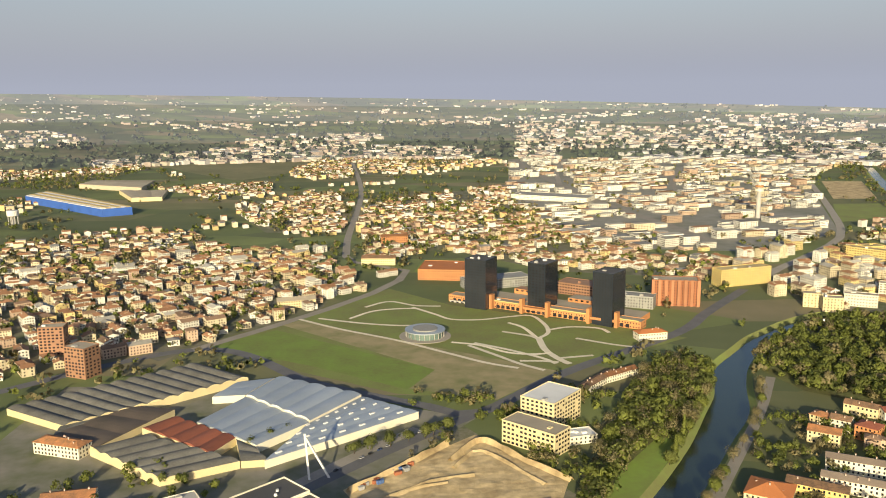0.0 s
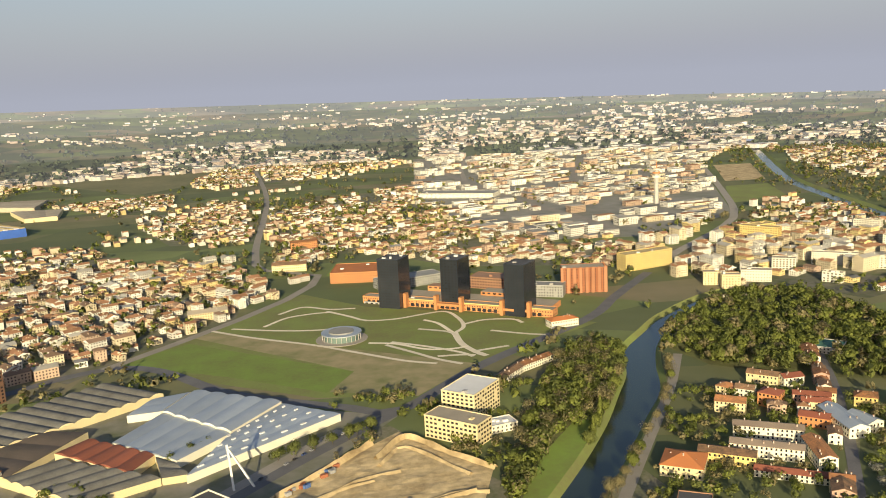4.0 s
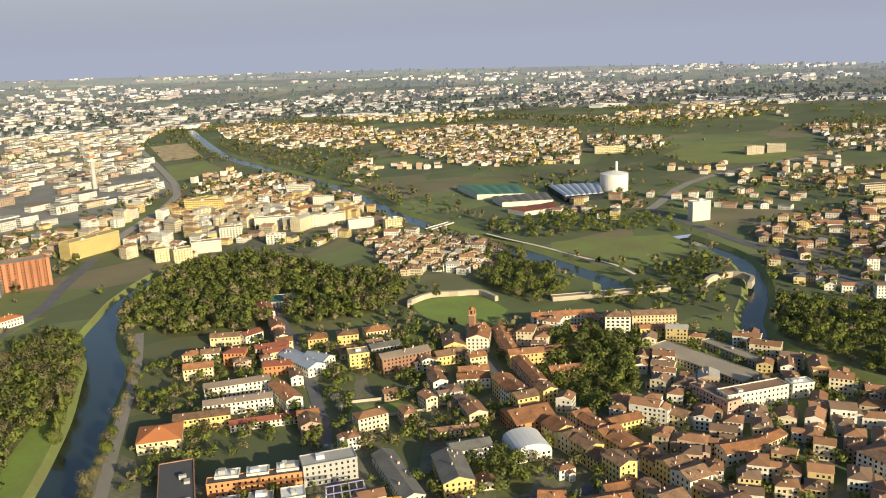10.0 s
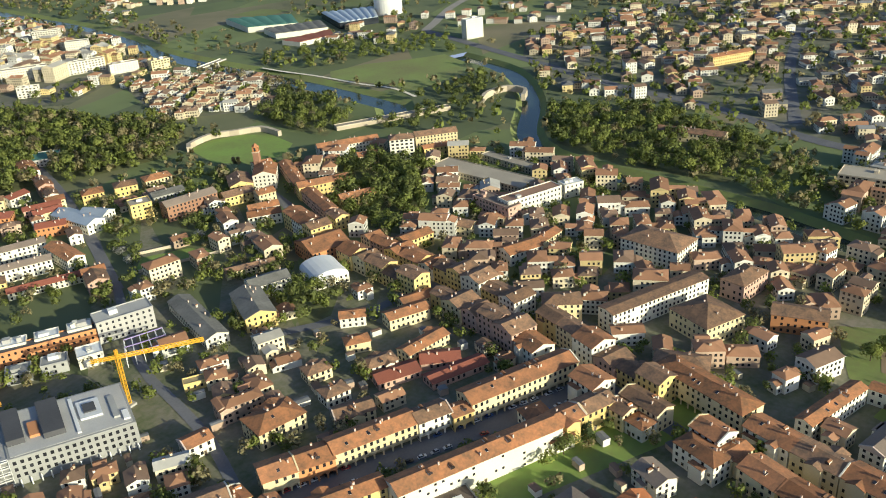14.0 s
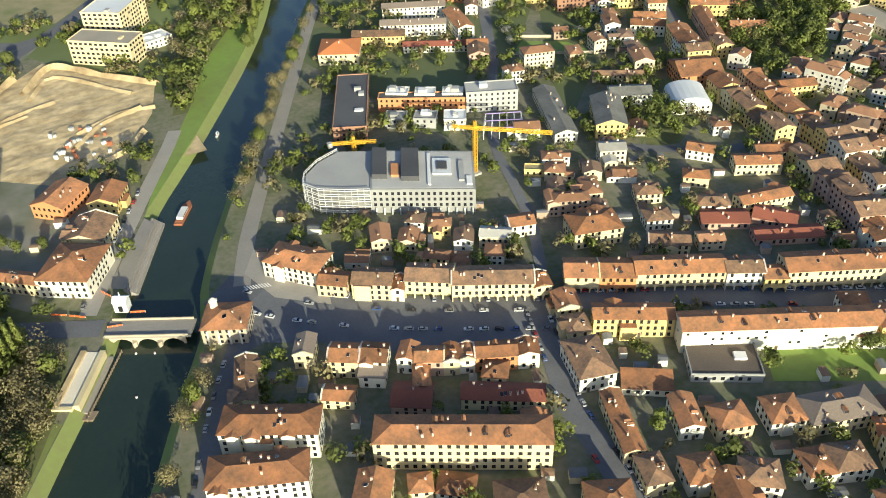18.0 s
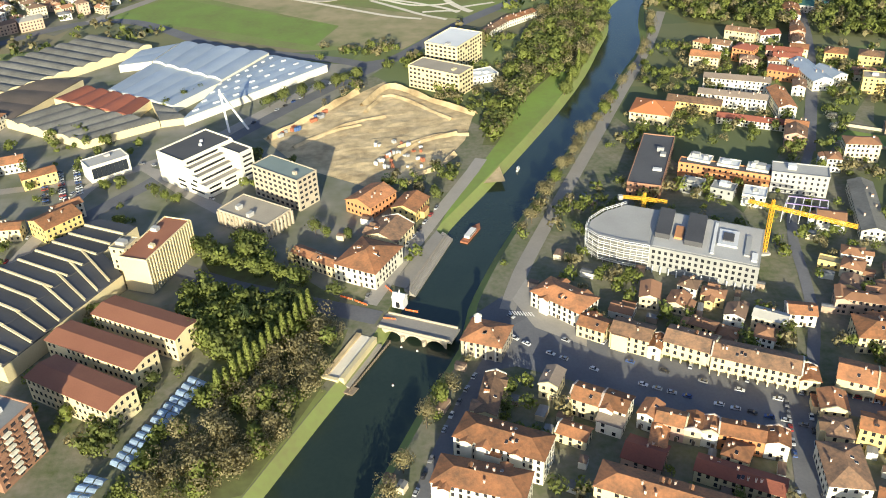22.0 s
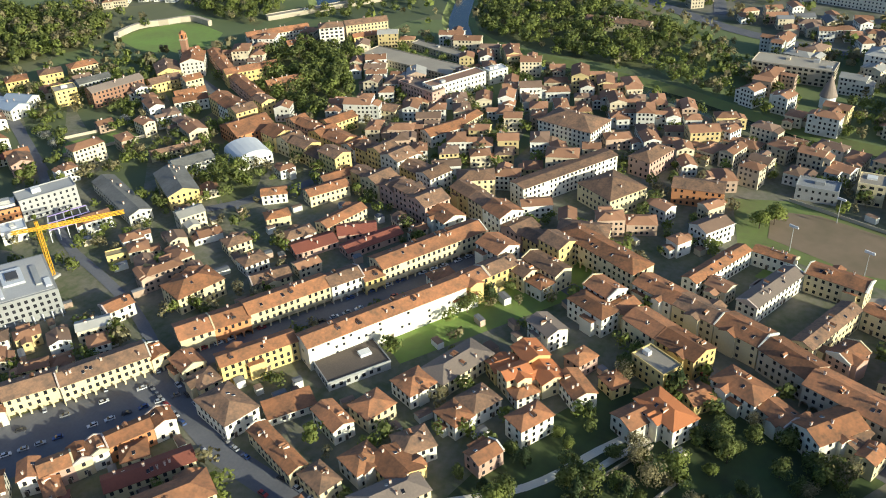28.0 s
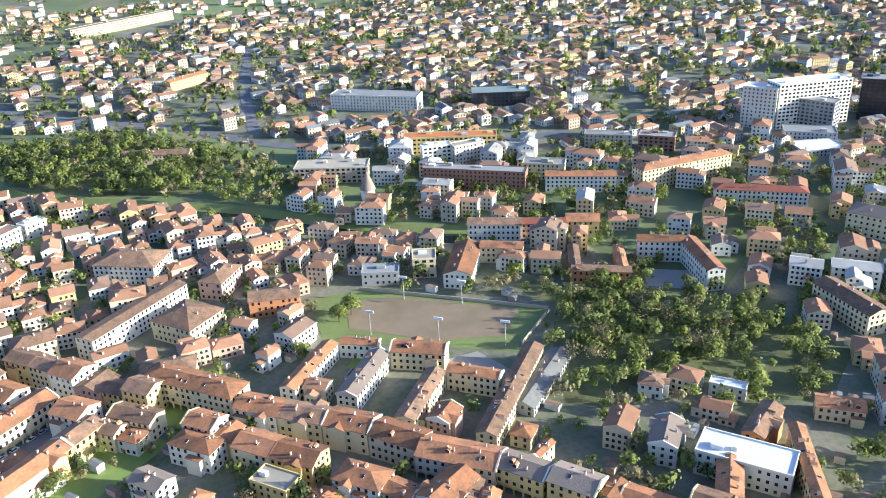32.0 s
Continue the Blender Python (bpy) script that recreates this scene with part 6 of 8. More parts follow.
# the brick-red civic centre behind the park
t = thing("civic_centre", "brick-red podium with pylons between dark glass towers", "building", 112.4, 954.3, 0, -33.1)
for u0, u1, v0, v1, h, m, top in ((-96, 112, 8.1, 44, 6.5, "orange", "beige"), (-60, -20, 46, 62, 12, "orange", "brick"), (14, 62, 40, 60, 11, "orange", "beige"), (-118, -92, -10, 30, 2.2, "concrete", "grey")):
    bm = bmesh.new()
    box(bm, u0, u1, v0, v1, -0.4, h)
    part("rear_wing", bm, W[m], t)
    bm = bmesh.new()
    box(bm, u0 + 0.6, u1 - 0.6, v0 + 0.6, v1 - 0.6, h + 0.01, h + 0.15)
    part("roof", bm, R[top], t)
    for k in range(int((u1 - u0) / 7)):
        bm = bmesh.new()
        box(bm, u0 + k * 7 + 2, u0 + k * 7 + 5.6, v0 - 0.15, v0 + 0.1, h - 2.6, h - 0.8)
        part("window", bm, GLASS, t)
for u in (-75, -3, 79):
    for s in (-16, 16):
        bm = bmesh.new()
        box(bm, u + s - 1.8, u + s + 1.8, -15, -8.1, -0.4, 17)
        part("pylon", bm, W["orange"], t)
    bm = bmesh.new()
    box(bm, u - 14, u + 14, -14.2, -8.1, 5.5, 8.2)
    part("porch_beam", bm, W["orange"], t)
for k in range(34):
    u = -112 + k * 6.6
    if min(abs(u - q) for q in (-91, -59, -19, 13, 63, 95)) > 3.5:
        bm = bmesh.new()
        box(bm, u - 2.1, u + 2.1, -8.3, -7.9, 0.6, 4.6)
        part("window", bm, GLASS, t)
for u0, u1 in ((-58, -20), (14, 62), (96, 118)):
    bm = bmesh.new()
    box(bm, u0, u1, -8.6, -7.4, 8.75, 9.6)
    part("cornice", bm, W["yellow"], t)
t = thing("brick_ribs", "upright brick ribs round a hotel block", "facade ribs")
fins(273.6, 992.7, -8.7, 51.8, 24.0, 31.5, (0, 1), 6.5, 2.2, 3.4, 0.0, "rib", mat("rib_brick", (0.42, 0.2, 0.11), (0.34, 0.16, 0.09)), t)

# masts, tanks and towers
t = thing("telecom_tower", "tall concrete telecommunication tower with round platforms", "tower", 605, 1637)
for name, z0, z1, r0, r1, m in (("shaft", -1, 70, 4.5, 3.5, W["concrete"]), ("platform", 52, 56, 8, 8, W["white"]), ("platform", 60, 63, 7.5, 7.5, W["orange"]), ("platform", 67, 70, 7, 7, W["white"]), ("mast", 70, 86, 1.4, 0.5, W["orange"])):
    bm = bmesh.new()
    tube(bm, 0, 0, z0, z1, r0, r1, 16)
    part(name, bm, m, t)
t = thing("storage_tank", "large white cylindrical gas holder with a slim chimney", "tank", 1112, 815)
for name, x, z0, z1, r0, r1, m in (("shell", 0, -1, 27, 22, 22, WHITEP), ("cap", 0, 27, 31, 22, 5, WHITEP), ("chimney", 6, 25, 45, 2.2, 2.0, WHITEP)):
    bm = bmesh.new()
    tube(bm, x, 0, z0, z1, r0, r1, 32)
    part(name, bm, m, t)
t = thing("water_tower", "white mushroom-shaped water tower", "tower", *(-822, 1637))
for name, z0, z1, r0, m in (("tank", 17, 27, 11, WHITEP), ("core", -1, 17, 3, W["concrete"])):
    bm = bmesh.new()
    tube(bm, 0, 0, z0, z1, r0, n=20)
    part(name, bm, m, t)
for k in range(8):
    bm = bmesh.new()
    tube(bm, 9 * math.cos(k * math.tau / 8), 9 * math.sin(k * math.tau / 8), -1, 17, 0.9, n=6)
    part("leg", bm, W["concrete"], t)
t = thing("bell_tower", "slim brick bell tower with tiled cap", "tower", 471, 487, 0, 25)
for name, a, z0, z1, m in (("shaft", 2.4, -0.5, 22, W["brick"]), ("cornice", 2.8, 22, 22.6, W["stone"]), ("belfry", 2.2, 22.6, 27, W["orange"])):
    bm = bmesh.new()
    box(bm, -a, a, -a, a, z0, z1)
    part(name, bm, m, t)
bm = bmesh.new()
tube(bm, 0, 0, 27, 29.5, 3.4, 0.2, 4)
part("cap", bm, R["tile"], t)
for k in range(4):
    bm = bmesh.new()
    box(bm, -0.8, 0.8, -2.26, -2.1, 23.2, 26.2)
    ob = part("opening", bm, GLASS, t)
    ob.matrix_basis = pose(0, 0, 0, 0, 0, 90 * k)
t = thing("conical_tower", "round white tower with a dark conical roof", "tower", 578, 16)
for name, z0, z1, r0, r1, m in (("wall", -0.5, 8, 5, 5, WHITEP), ("roof", 8, 22, 5.8, 0.2, R["greyt"])):
    bm = bmesh.new()
    tube(bm, 0, 0, z0, z1, r0, r1, 20)
    part(name, bm, m, t)
t = thing("leaning_mast", "tall white steel sculpture of two leaning legs", "sculpture")
for p, q in (((-90, 535, -0.3), (-93, 541, 30)), ((-77, 538, -0.3), (-92, 541, 27))):
    bm = bmesh.new()
    bar(bm, p, q, 0.6)
    part("leg", bm, WHITEP, t)


def flood_mast(x, y, rot):
    t = thing("floodlight_mast", "tall grey mast with a white floodlight bank", "lamp", x, y, 0, rot, "floodlights round the sports ground")
    bm = bmesh.new()
    tube(bm, 0, 0, -0.3, 14, 0.25, 0.15, 8)
    part("mast", bm, W["concrete"], t)
    bm = bmesh.new()
    box(bm, -2.4, 2.4, -0.3, 0.3, 13.4, 14.6)
    part("lamp_bank", bm, WHITEP, t)


for x, y in ((382, 2), (372, -33), (366, -66), (420, -14), (412, -46)):
    flood_mast(x, y, 70)
for name, line, h, m, label in (("rampart", [(721, 422), (745, 428), (771, 420), (768, 398), (745, 388)], 6, W["stone"], "old curved stone town rampart"),
                                ("rampart", [(495, 596), (502, 604), (531, 607), (552, 590), (568, 576), (563, 548)], 5, W["stone"], "low curved stone rampart round a field")):
    line = smooth(line, 8)
    t = tagged(new(name), label, "wall")
    for a, b, c, d in zip(sideways(line, 2), sideways(line, 2)[1:], sideways(line, -2)[1:], sideways(line, -2)):
        bm = bmesh.new()
        prism_of(bm, [a, b, c, d], -0.4, h)
        part("wall_stretch", bm, m, t)

# garden walls, courts and pale yards
GREENS.append([(322, 455), (347, 436), (351, 414), (307, 443)])
patch("garden_lawn", [(322, 455), (347, 436), (351, 414), (307, 443)], LAWN, 0.14, "walled green garden lawn", "lawn")
patch("long_lawn", [(236, 148), (345, 88), (330, 62), (222, 128)], LAWN, 0.12, "long green lawn behind a row of houses", "lawn")
patch("church_lawn", [(194, -59), (191, -83), (172, -77), (160, -60), (175, -54)], LAWN, 0.12, "green lawn beside a brick church", "lawn")
patch("church_yard", [(176, -12), (196, -22), (192, -30), (189, -51), (173, -51)], mat("pale_concrete", (0.27, 0.29, 0.24), (0.2, 0.22, 0.18)), 0.16, "pale concrete yard beside a brick church", "pavement")
t = thing("church_apse", "round brick apse of a church", "church")
bm = bmesh.new()
tube(bm, 199, -55, -0.3, 13, 5.5, n=20)
part("wall", bm, W["stone"], t)
bm = bmesh.new()
tube(bm, 199, -55, 13, 15.5, 6.0, 0.3, 20)
part("roof", bm, R["tile"], t)
patch("paved_square", [(66, 304), (76, 320), (98, 284), (92, 262), (72, 280)], PAVING, 0.32, "paved square at the end of the street", "pavement")
patch("cloister_court", [(330, -46), (352, -28), (362, -52), (338, -72)], PAVING, 0.12, "pale paved courtyard between long wings", "pavement")
patch("green_court", [(352, 12), (375, 5), (362, -16), (345, -2)], LAWN, 0.12, "grassy cloister court", "lawn")


def garden_wall(line, h=2.0):
    t = tagged(new("garden_wall"), "pale rendered garden wall", "wall")
    for (x0, y0), (x1, y1) in zip(line, line[1:]):
        dx, dy = x1 - x0, y1 - y0
        s = 0.2 / math.hypot(dx, dy)
        bm = bmesh.new()
        prism_of(bm, [(x0 - dy * s, y0 + dx * s), (x0 + dy * s, y0 - dx * s), (x1 + dy * s, y1 - dx * s), (x1 - dy * s, y1 + dx * s)], -0.3, h)
        part("wall_stretch", bm, W["stone"], t)


for line in ([(322, 462), (352, 442)], [(302, 440), (350, 411)], [(150, 55), (188, 36), (222, 19)], [(160, 28), (190, 14), (212, 5)], [(400, -92), (366, -74)], [(434, 12), (402, -92)]):
    garden_wall(line)

ribbon("garden_drive", smooth([(160, 80), (184, 52), (212, 36), (222, 30)], 6), 3.5, GRAVELPATH, 0.2, "pale gravel drive through a garden", "path")
ribbon("garden_path", smooth([(196, 36), (210, 30), (228, 20)], 5), 3.0, GRAVELPATH, 0.21, "pale path between garden hedges", "path")
# garden ground with tree shade painted into its colour
patch("garden_ground", [(160, 76), (200, 68), (248, 46), (262, -6), (244, -58), (205, -35), (165, -15), (140, 20)], SHADE_TONED, 0.1, "old garden lawns and beds, coloured dark for tree shade", "ground")
patch("back_garden", [(191, -79), (200, -87), (191, -102), (200, -116), (191, -134), (165, -131), (173, -74)], SHADE_TONED, 0.137, "back garden with trees, ground coloured dark for shade", "ground")
ribbon("meadow_path", smooth([(765, 760), (759, 718), (754, 658), (742, 587), (738, 540), (719, 500)], 12), 4, GRAVELPATH, 0.5, "pale gravel path through a riverside meadow", "path")
t = thing("canal_bridge", "low pale road bridge over a canal", "bridge", 760, 842, 0, 8)
bm = bmesh.new()
box(bm, -24, 24, -5, 5, 0.3, 1.1)
part("deck", bm, PAVING, t)
for k in (-1, 1):
    bm = bmesh.new()
    box(bm, -24, 24, k * 4.8 - 0.2, k * 4.8 + 0.2, 1.1, 2.1)
    part("parapet", bm, W["white"], t)
    bm = bmesh.new()
    box(bm, k * 8 - 0.8, k * 8 + 0.8, -4.5, 4.5, -6, 0.35)
    part("pier", bm, W["concrete"], t)
# the building site
sx, sy = np.meshgrid(np.linspace(-70, 86, 60), np.linspace(428, 612, 70))
outline = [(-66, 520), (23, 608), (82, 530), (70, 490), (45, 448), (5, 432), (-40, 470)]
edge = near_line(sx.ravel(), sy.ravel(), outline + outline[:1])
inner = inside(sx.ravel(), sy.ravel(), outline)
lump = np.array([noise.noise(Vector((a / 14, b / 14, 3))) + 0.5 * noise.noise(Vector((a / 5, b / 5, 8))) for a, b in zip(sx.ravel(), sy.ravel())])
hz = np.where(inner, 0.06 + np.clip(edge / 6, 0, 1) * np.clip(lump * 0.8 + 0.3, -0.02, 3), -0.6)
n, m = 60, 70
tagged(new("site_ground", mesh_of("site_ground", list(zip(sx.ravel().tolist(), sy.ravel().tolist(), hz.tolist())),
                                  [(j * n + i, j * n + i + 1, (j + 1) * n + i + 1, (j + 1) * n + i) for j in range(m - 1) for i in range(n - 1)], EARTH)),
       "heaps and ruts of bare yellow earth", "ground", kind="structure")
for line, h in (([(4, 561), (27, 595), (55, 562), (84, 530)], 2.6), ([(6, 550), (26, 578), (66, 525)], 1.4), ([(-62, 516), (-29, 552), (2, 590)], 3.0), ([(-45, 500), (-20, 520), (2, 528)], 1.2), ([(24, 486), (50, 500), (74, 498)], 1.2), ([(60, 470), (45, 452), (30, 445)], 1.5), ([(66, 500), (40, 492), (20, 470)], 1.6), ([(-40, 505), (-10, 530), (20, 540)], 1.2)):
    t = tagged(new("earth_bank"), "steep bank of pale dug earth", "earth")
    line = smooth(line, 7)
    v, f = [], []
    for k, (a, b, c) in enumerate(zip(sideways(line, 2.6), line, sideways(line, -2.6))):
        hh = 1.7 * h * (0.8 + 0.4 * noise.noise(Vector((k * 0.5, h, 0))))
        v += [(*a, -0.2), (b[0], b[1], hh), (*c, -0.2)]
    for k in range(len(line) - 1):
        f += [(3 * k, 3 * k + 1, 3 * k + 4, 3 * k + 3), (3 * k + 1, 3 * k + 2, 3 * k + 5, 3 * k + 4)]
    ob = new("bank_slope", mesh_of("bank_slope", v, f, EARTH))
    ob.parent = t
rnd = random.Random(5)
CRATES = [mat("site_" + k, c) for k, c in (("white_sheet", (0.7, 0.69, 0.66)), ("rust_sheet", (0.4, 0.15, 0.08)), ("grey_sheet", (0.4, 0.4, 0.4)), ("blue_sheet", (0.1, 0.18, 0.4)))]
for k in range(46):
    u = rnd.random()
    x, y = (rnd.uniform(8, 40), rnd.uniform(455, 495)) if k < 30 else (-60 + u * 45 + rnd.uniform(-3, 3), 512 + u * 44 + rnd.uniform(2, 9))
    a, b, c = (rnd.uniform(0.5, 1.3), rnd.uniform(0.5, 1.3), rnd.uniform(1.2, 3)) if k < 30 else (rnd.uniform(1.5, 3), 1.2, 2.4)
    bm = bmesh.new()
    box(bm, -a, a, -b, b, -0.4, c)
    bmesh.ops.bevel(bm, geom=bm.edges[:], offset=0.06, segments=1, affect="EDGES")
    ob = part("building_block" if k < 30 else "site_container", bm, CRATES[rnd.choice((0, 0, 1, 2)) if k < 30 else rnd.choice((0, 1, 1, 2, 3))])
    tagged(ob, "pale block standing on a building site" if k < 30 else "sheet-metal site container on bare earth", "block" if k < 30 else "container", "things on the building site")
    ob.matrix_basis = pose(x, y, 0.2, 0, 0, rnd.uniform(20, 50))

t = thing("sun_fins", "cream concrete fins along a tall office slab", "facade fins")
fins(-110.5, 362.0, -24.5, 15.5, 41.0, 20.3, (1,), 2.2, 0.8, 0.6, 1.0, "fin", W["cream"], t)
t = thing("office_colonnade", "pale stone colonnade round a low office hall", "colonnade")
q = [b for b in TAKEN if abs(b[0] + 52) < 14 and abs(b[1] - 402) < 14]
for bx, by, br, bw, bd in q[:1]:
    fins(bx, by, math.degrees(br), 2 * bw, 2 * bd, 8.4, (0, 1), 3.0, 1.0, 0.9, -0.3, "column", W["stone"], t)
t = thing("brick_block_balconies", "brick and white balconies of an apartment block", "balconies")
for bx, by, br, bw, bd in [b for b in TAKEN if b[0] < -120 and 190 < b[1] < 245][:1]:
    for fl in range(7):
        for side in (0, 1):
            length, off = (2 * bw, bd) if side == 0 else (2 * bd, bw)
            for k in range(int(length / 5)):
                bm = bmesh.new()
                box(bm, -1.8, 1.8, -1.4, 0.05, 3 + fl * 3.1, 4.0 + fl * 3.1)
                ob = part("balcony", bm, W["white"] if k % 2 else W["brick"], t)
                ob.matrix_basis = pose(bx, by, 0, 0, 0, math.degrees(br) + 90 * side) @ pose((k - (int(length / 5) - 1) / 2) * 5, -off, 0)


def balconies(x, y, rot, w, d, h, sides, wall):
    """White balcony bands on the faces of a flat-roofed block."""
    t = thing("balcony_bands", "white balcony parapets on an apartment block", "balconies")
    m0 = pose(x, y, 0, 0, 0, rot)
    for side in sides:
        length, off = (w, d / 2) if side % 2 == 0 else (d, w / 2)
        for fl in range(1, int(h / 3.2)):
            for k in (-1, 1):
                bm = bmesh.new()
                box(bm, k * length * 0.25 - length * 0.16, k * length * 0.25 + length * 0.16, -1.3, 0.05, fl * 3.2 - 0.2, fl * 3.2 + 0.8)
                part("balcony", bm, wall, t).matrix_basis = m0 @ pose(0, 0, 0, 0, 0, 90 * side)


for bx, by, br, bw, bd in [b for b in TAKEN if (abs(b[0] - 83) < 8 and abs(b[1] - 636) < 8)][:1]:
    balconies(bx, by, math.degrees(br), 2 * bw, 2 * bd, 20, (0, 1), WHITEP)

balconies(399.6, 128.1, -27.3, 68.3, 12.0, 12, (0, 1), WHITEP)
balconies(465.7, 149.4, -99.6, 38.4, 24.8, 12, (1,), WHITEP)

# ---- cars ----
PAINTS = [mat("car_" + k, c, rough=0.35, bump=0, spec=0.5) for k, c in (("white", (0.7, 0.7, 0.7)), ("silver", (0.45, 0.46, 0.48)), ("black", (0.03, 0.03, 0.035)), ("red", (0.4, 0.04, 0.03)), ("blue", (0.05, 0.1, 0.28)), ("grey", (0.2, 0.2, 0.21)))]


def car_meshes():
    bodies = []
    for paint in PAINTS:
        bm = bmesh.new()
        prof = [(-2.1, 0.35), (-2.1, 0.85), (-1.7, 0.98), (1.0, 0.95), (2.05, 0.78), (2.1, 0.35)]
        side = [[bm.verts.new((x, y, z)) for x, z in prof] for y in (-0.86, 0.86)]
        bm.faces.new(side[0])
        bm.faces.new(side[1][::-1])
        for i in range(len(prof)):
            j = (i + 1) % len(prof)
            bm.faces.new([side[0][j], side[0][i], side[1][i], side[1][j]])
        bmesh.ops.recalc_face_normals(bm, faces=bm.faces[:])
        bmesh.ops.bevel(bm, geom=bm.edges[:], offset=0.08, segments=1, affect="EDGES")
        me = bpy.data.meshes.new("car_body")
        bm.to_mesh(me)
        bm.free()
        me.materials.append(paint)
        bm = bmesh.new()
        prof = [(-1.75, 0.95), (-1.35, 1.45), (0.1, 1.48), (0.95, 0.95)]
        side = [[bm.verts.new((x, y * (1 if z < 1 else 0.82), z)) for x, z in prof] for y in (-0.8, 0.8)]
        faces = [bm.faces.new(side[0]), bm.faces.new(side[1][::-1])] + [bm.faces.new([side[0][(i + 1) % 4], side[0][i], side[1][i], side[1][(i + 1) % 4]]) for i in range(4)]
        faces[3].material_index = 1
        bmesh.ops.recalc_face_normals(bm, faces=bm.faces[:])
        cab = bpy.data.meshes.new("car_cabin")
        bm.to_mesh(cab)
        bm.free()
        cab.materials.append(GLASS)
        cab.materials.append(paint)
        bodies.append((me, cab))
    bm = bmesh.new()
    g = bmesh.ops.create_cone(bm, cap_ends=True, segments=10, radius1=0.32, radius2=0.32, depth=0.2)
    bmesh.ops.rotate(bm, matrix=Matrix.Rotation(math.pi / 2, 3, "X"), verts=g["verts"])
    tyre = bpy.data.meshes.new("wheel")
    bm.to_mesh(tyre)
    bm.free()
    tyre.materials.append(R["dark"])
    return bodies, tyre


BODIES, TYRE = car_meshes()
CARNAMES = ("white", "silver", "black", "red", "blue", "grey")


def car(x, y, rot, k):
    t = tagged(new("car", BODIES[k][0]), f"{CARNAMES[k]} parked car at the kerb", "car", "cars parked in the streets")
    t.matrix_basis = pose(x, y, 0.14, 0, 0, rot)
    c = new("cabin", BODIES[k][1])
    c.parent = t
    for a in (-1.3, 1.3):
        for b in (-0.8, 0.8):
            shared("wheel", TYRE, t, pose(a, b, 0.32))


rnd = random.Random(11)


def parked(line, off, gap, fill=0.7, across=False):
    """Cars along a kerb."""
    side = smooth(sideways(line, off), 2.0)
    far = 0
    for (x0, y0), (x1, y1) in zip(side, side[1:]):
        far += math.hypot(x1 - x0, y1 - y0)
        if far > gap:
            far = 0
            if rnd.random() < fill:
                car(x0, y0, math.degrees(math.atan2(y1 - y0, x1 - x0)) + (90 if across else rnd.choice((0, 180))) + rnd.uniform(-3, 3), rnd.choice((0, 0, 1, 1, 2, 3, 4, 5)))


for k, off, gap, f, ac in ((0, 10, 6.5, 0.45, True), (0, -10, 6, 0.6, False), (0, 2, 15, 0.5, False), (1, 5, 6, 0.7, False), (1, -5, 6, 0.5, False), (2, 4.4, 6, 0.7, False), (2, -4.4, 6, 0.6, False), (4, -3, 7, 0.7, False),
                           (6, 3.4, 7, 0.6, False), (3, 3.4, 9, 0.4, False)):
    line = [p for p in ROADS[k][0] if -120 < p[1] < 420]
    parked(line, off, gap, f, ac)
# by the works: kerbs and a car park
parked(ROADS[12][0], 5.2, 8, 0.5)
parked(ROADS[13][0], -6, 7, 0.6)
for row in range(3):
    a, b = (-206 + row * 9, 494 + row * 5), (-192 + row * 9, 446 + row * 5)
    parked([a, b], 0, 3.4, 0.8, True)


# ---- districts of smaller houses ----
SEGS = np.array([(*a, *b, w / 2) for line, w in ROADS for a, b in zip(line, line[1:])])


def clear(x, y, rad, roadgap=3.0):
    """Whether a spot of that radius is free of roads, greens, water and other houses."""
    dx, dy = SEGS[:, 2] - SEGS[:, 0], SEGS[:, 3] - SEGS[:, 1]
    t = np.clip(((x - SEGS[:, 0]) * dx + (y - SEGS[:, 1]) * dy) / (dx * dx + dy * dy + 1e-9), 0, 1)
    if (np.hypot(x - SEGS[:, 0] - t * dx, y - SEGS[:, 1] - t * dy) < SEGS[:, 4] + roadgap + rad * 0.8).any():
        return False
    for bx, by, br, bw, bd in TAKEN:
        dx, dy = x - bx, y - by
        if abs(dx) > 90 or abs(dy) > 90:
            continue
        c, s = math.cos(br), math.sin(br)
        if max(abs(dx * c + dy * s) - bw, abs(-dx * s + dy * c) - bd) < rad * 0.92 + 0.3:
            return False
    return not any(inside(np.array([x]), np.array([y]), poly)[0] for poly in GREENS)


def clear_spots(x, y, rad, roadgap):
    """The same for many spots at once."""
    ok = np.ones(len(x), bool)
    for line, width in ROADS:
        ok &= near_line(x, y, line) > width / 2 + roadgap + rad * 0.8
    for poly in GREENS:
        ok &= ~inside(x, y, poly)
    for bx, by, br, bw, bd in TAKEN:
        dx, dy = x - bx, y - by
        c, s = math.cos(br), math.sin(br)
        ok &= np.maximum(np.abs(dx * c + dy * s) - bw, np.abs(-dx * s + dy * c) - bd) > rad * 0.92 + 0.3
    return ok


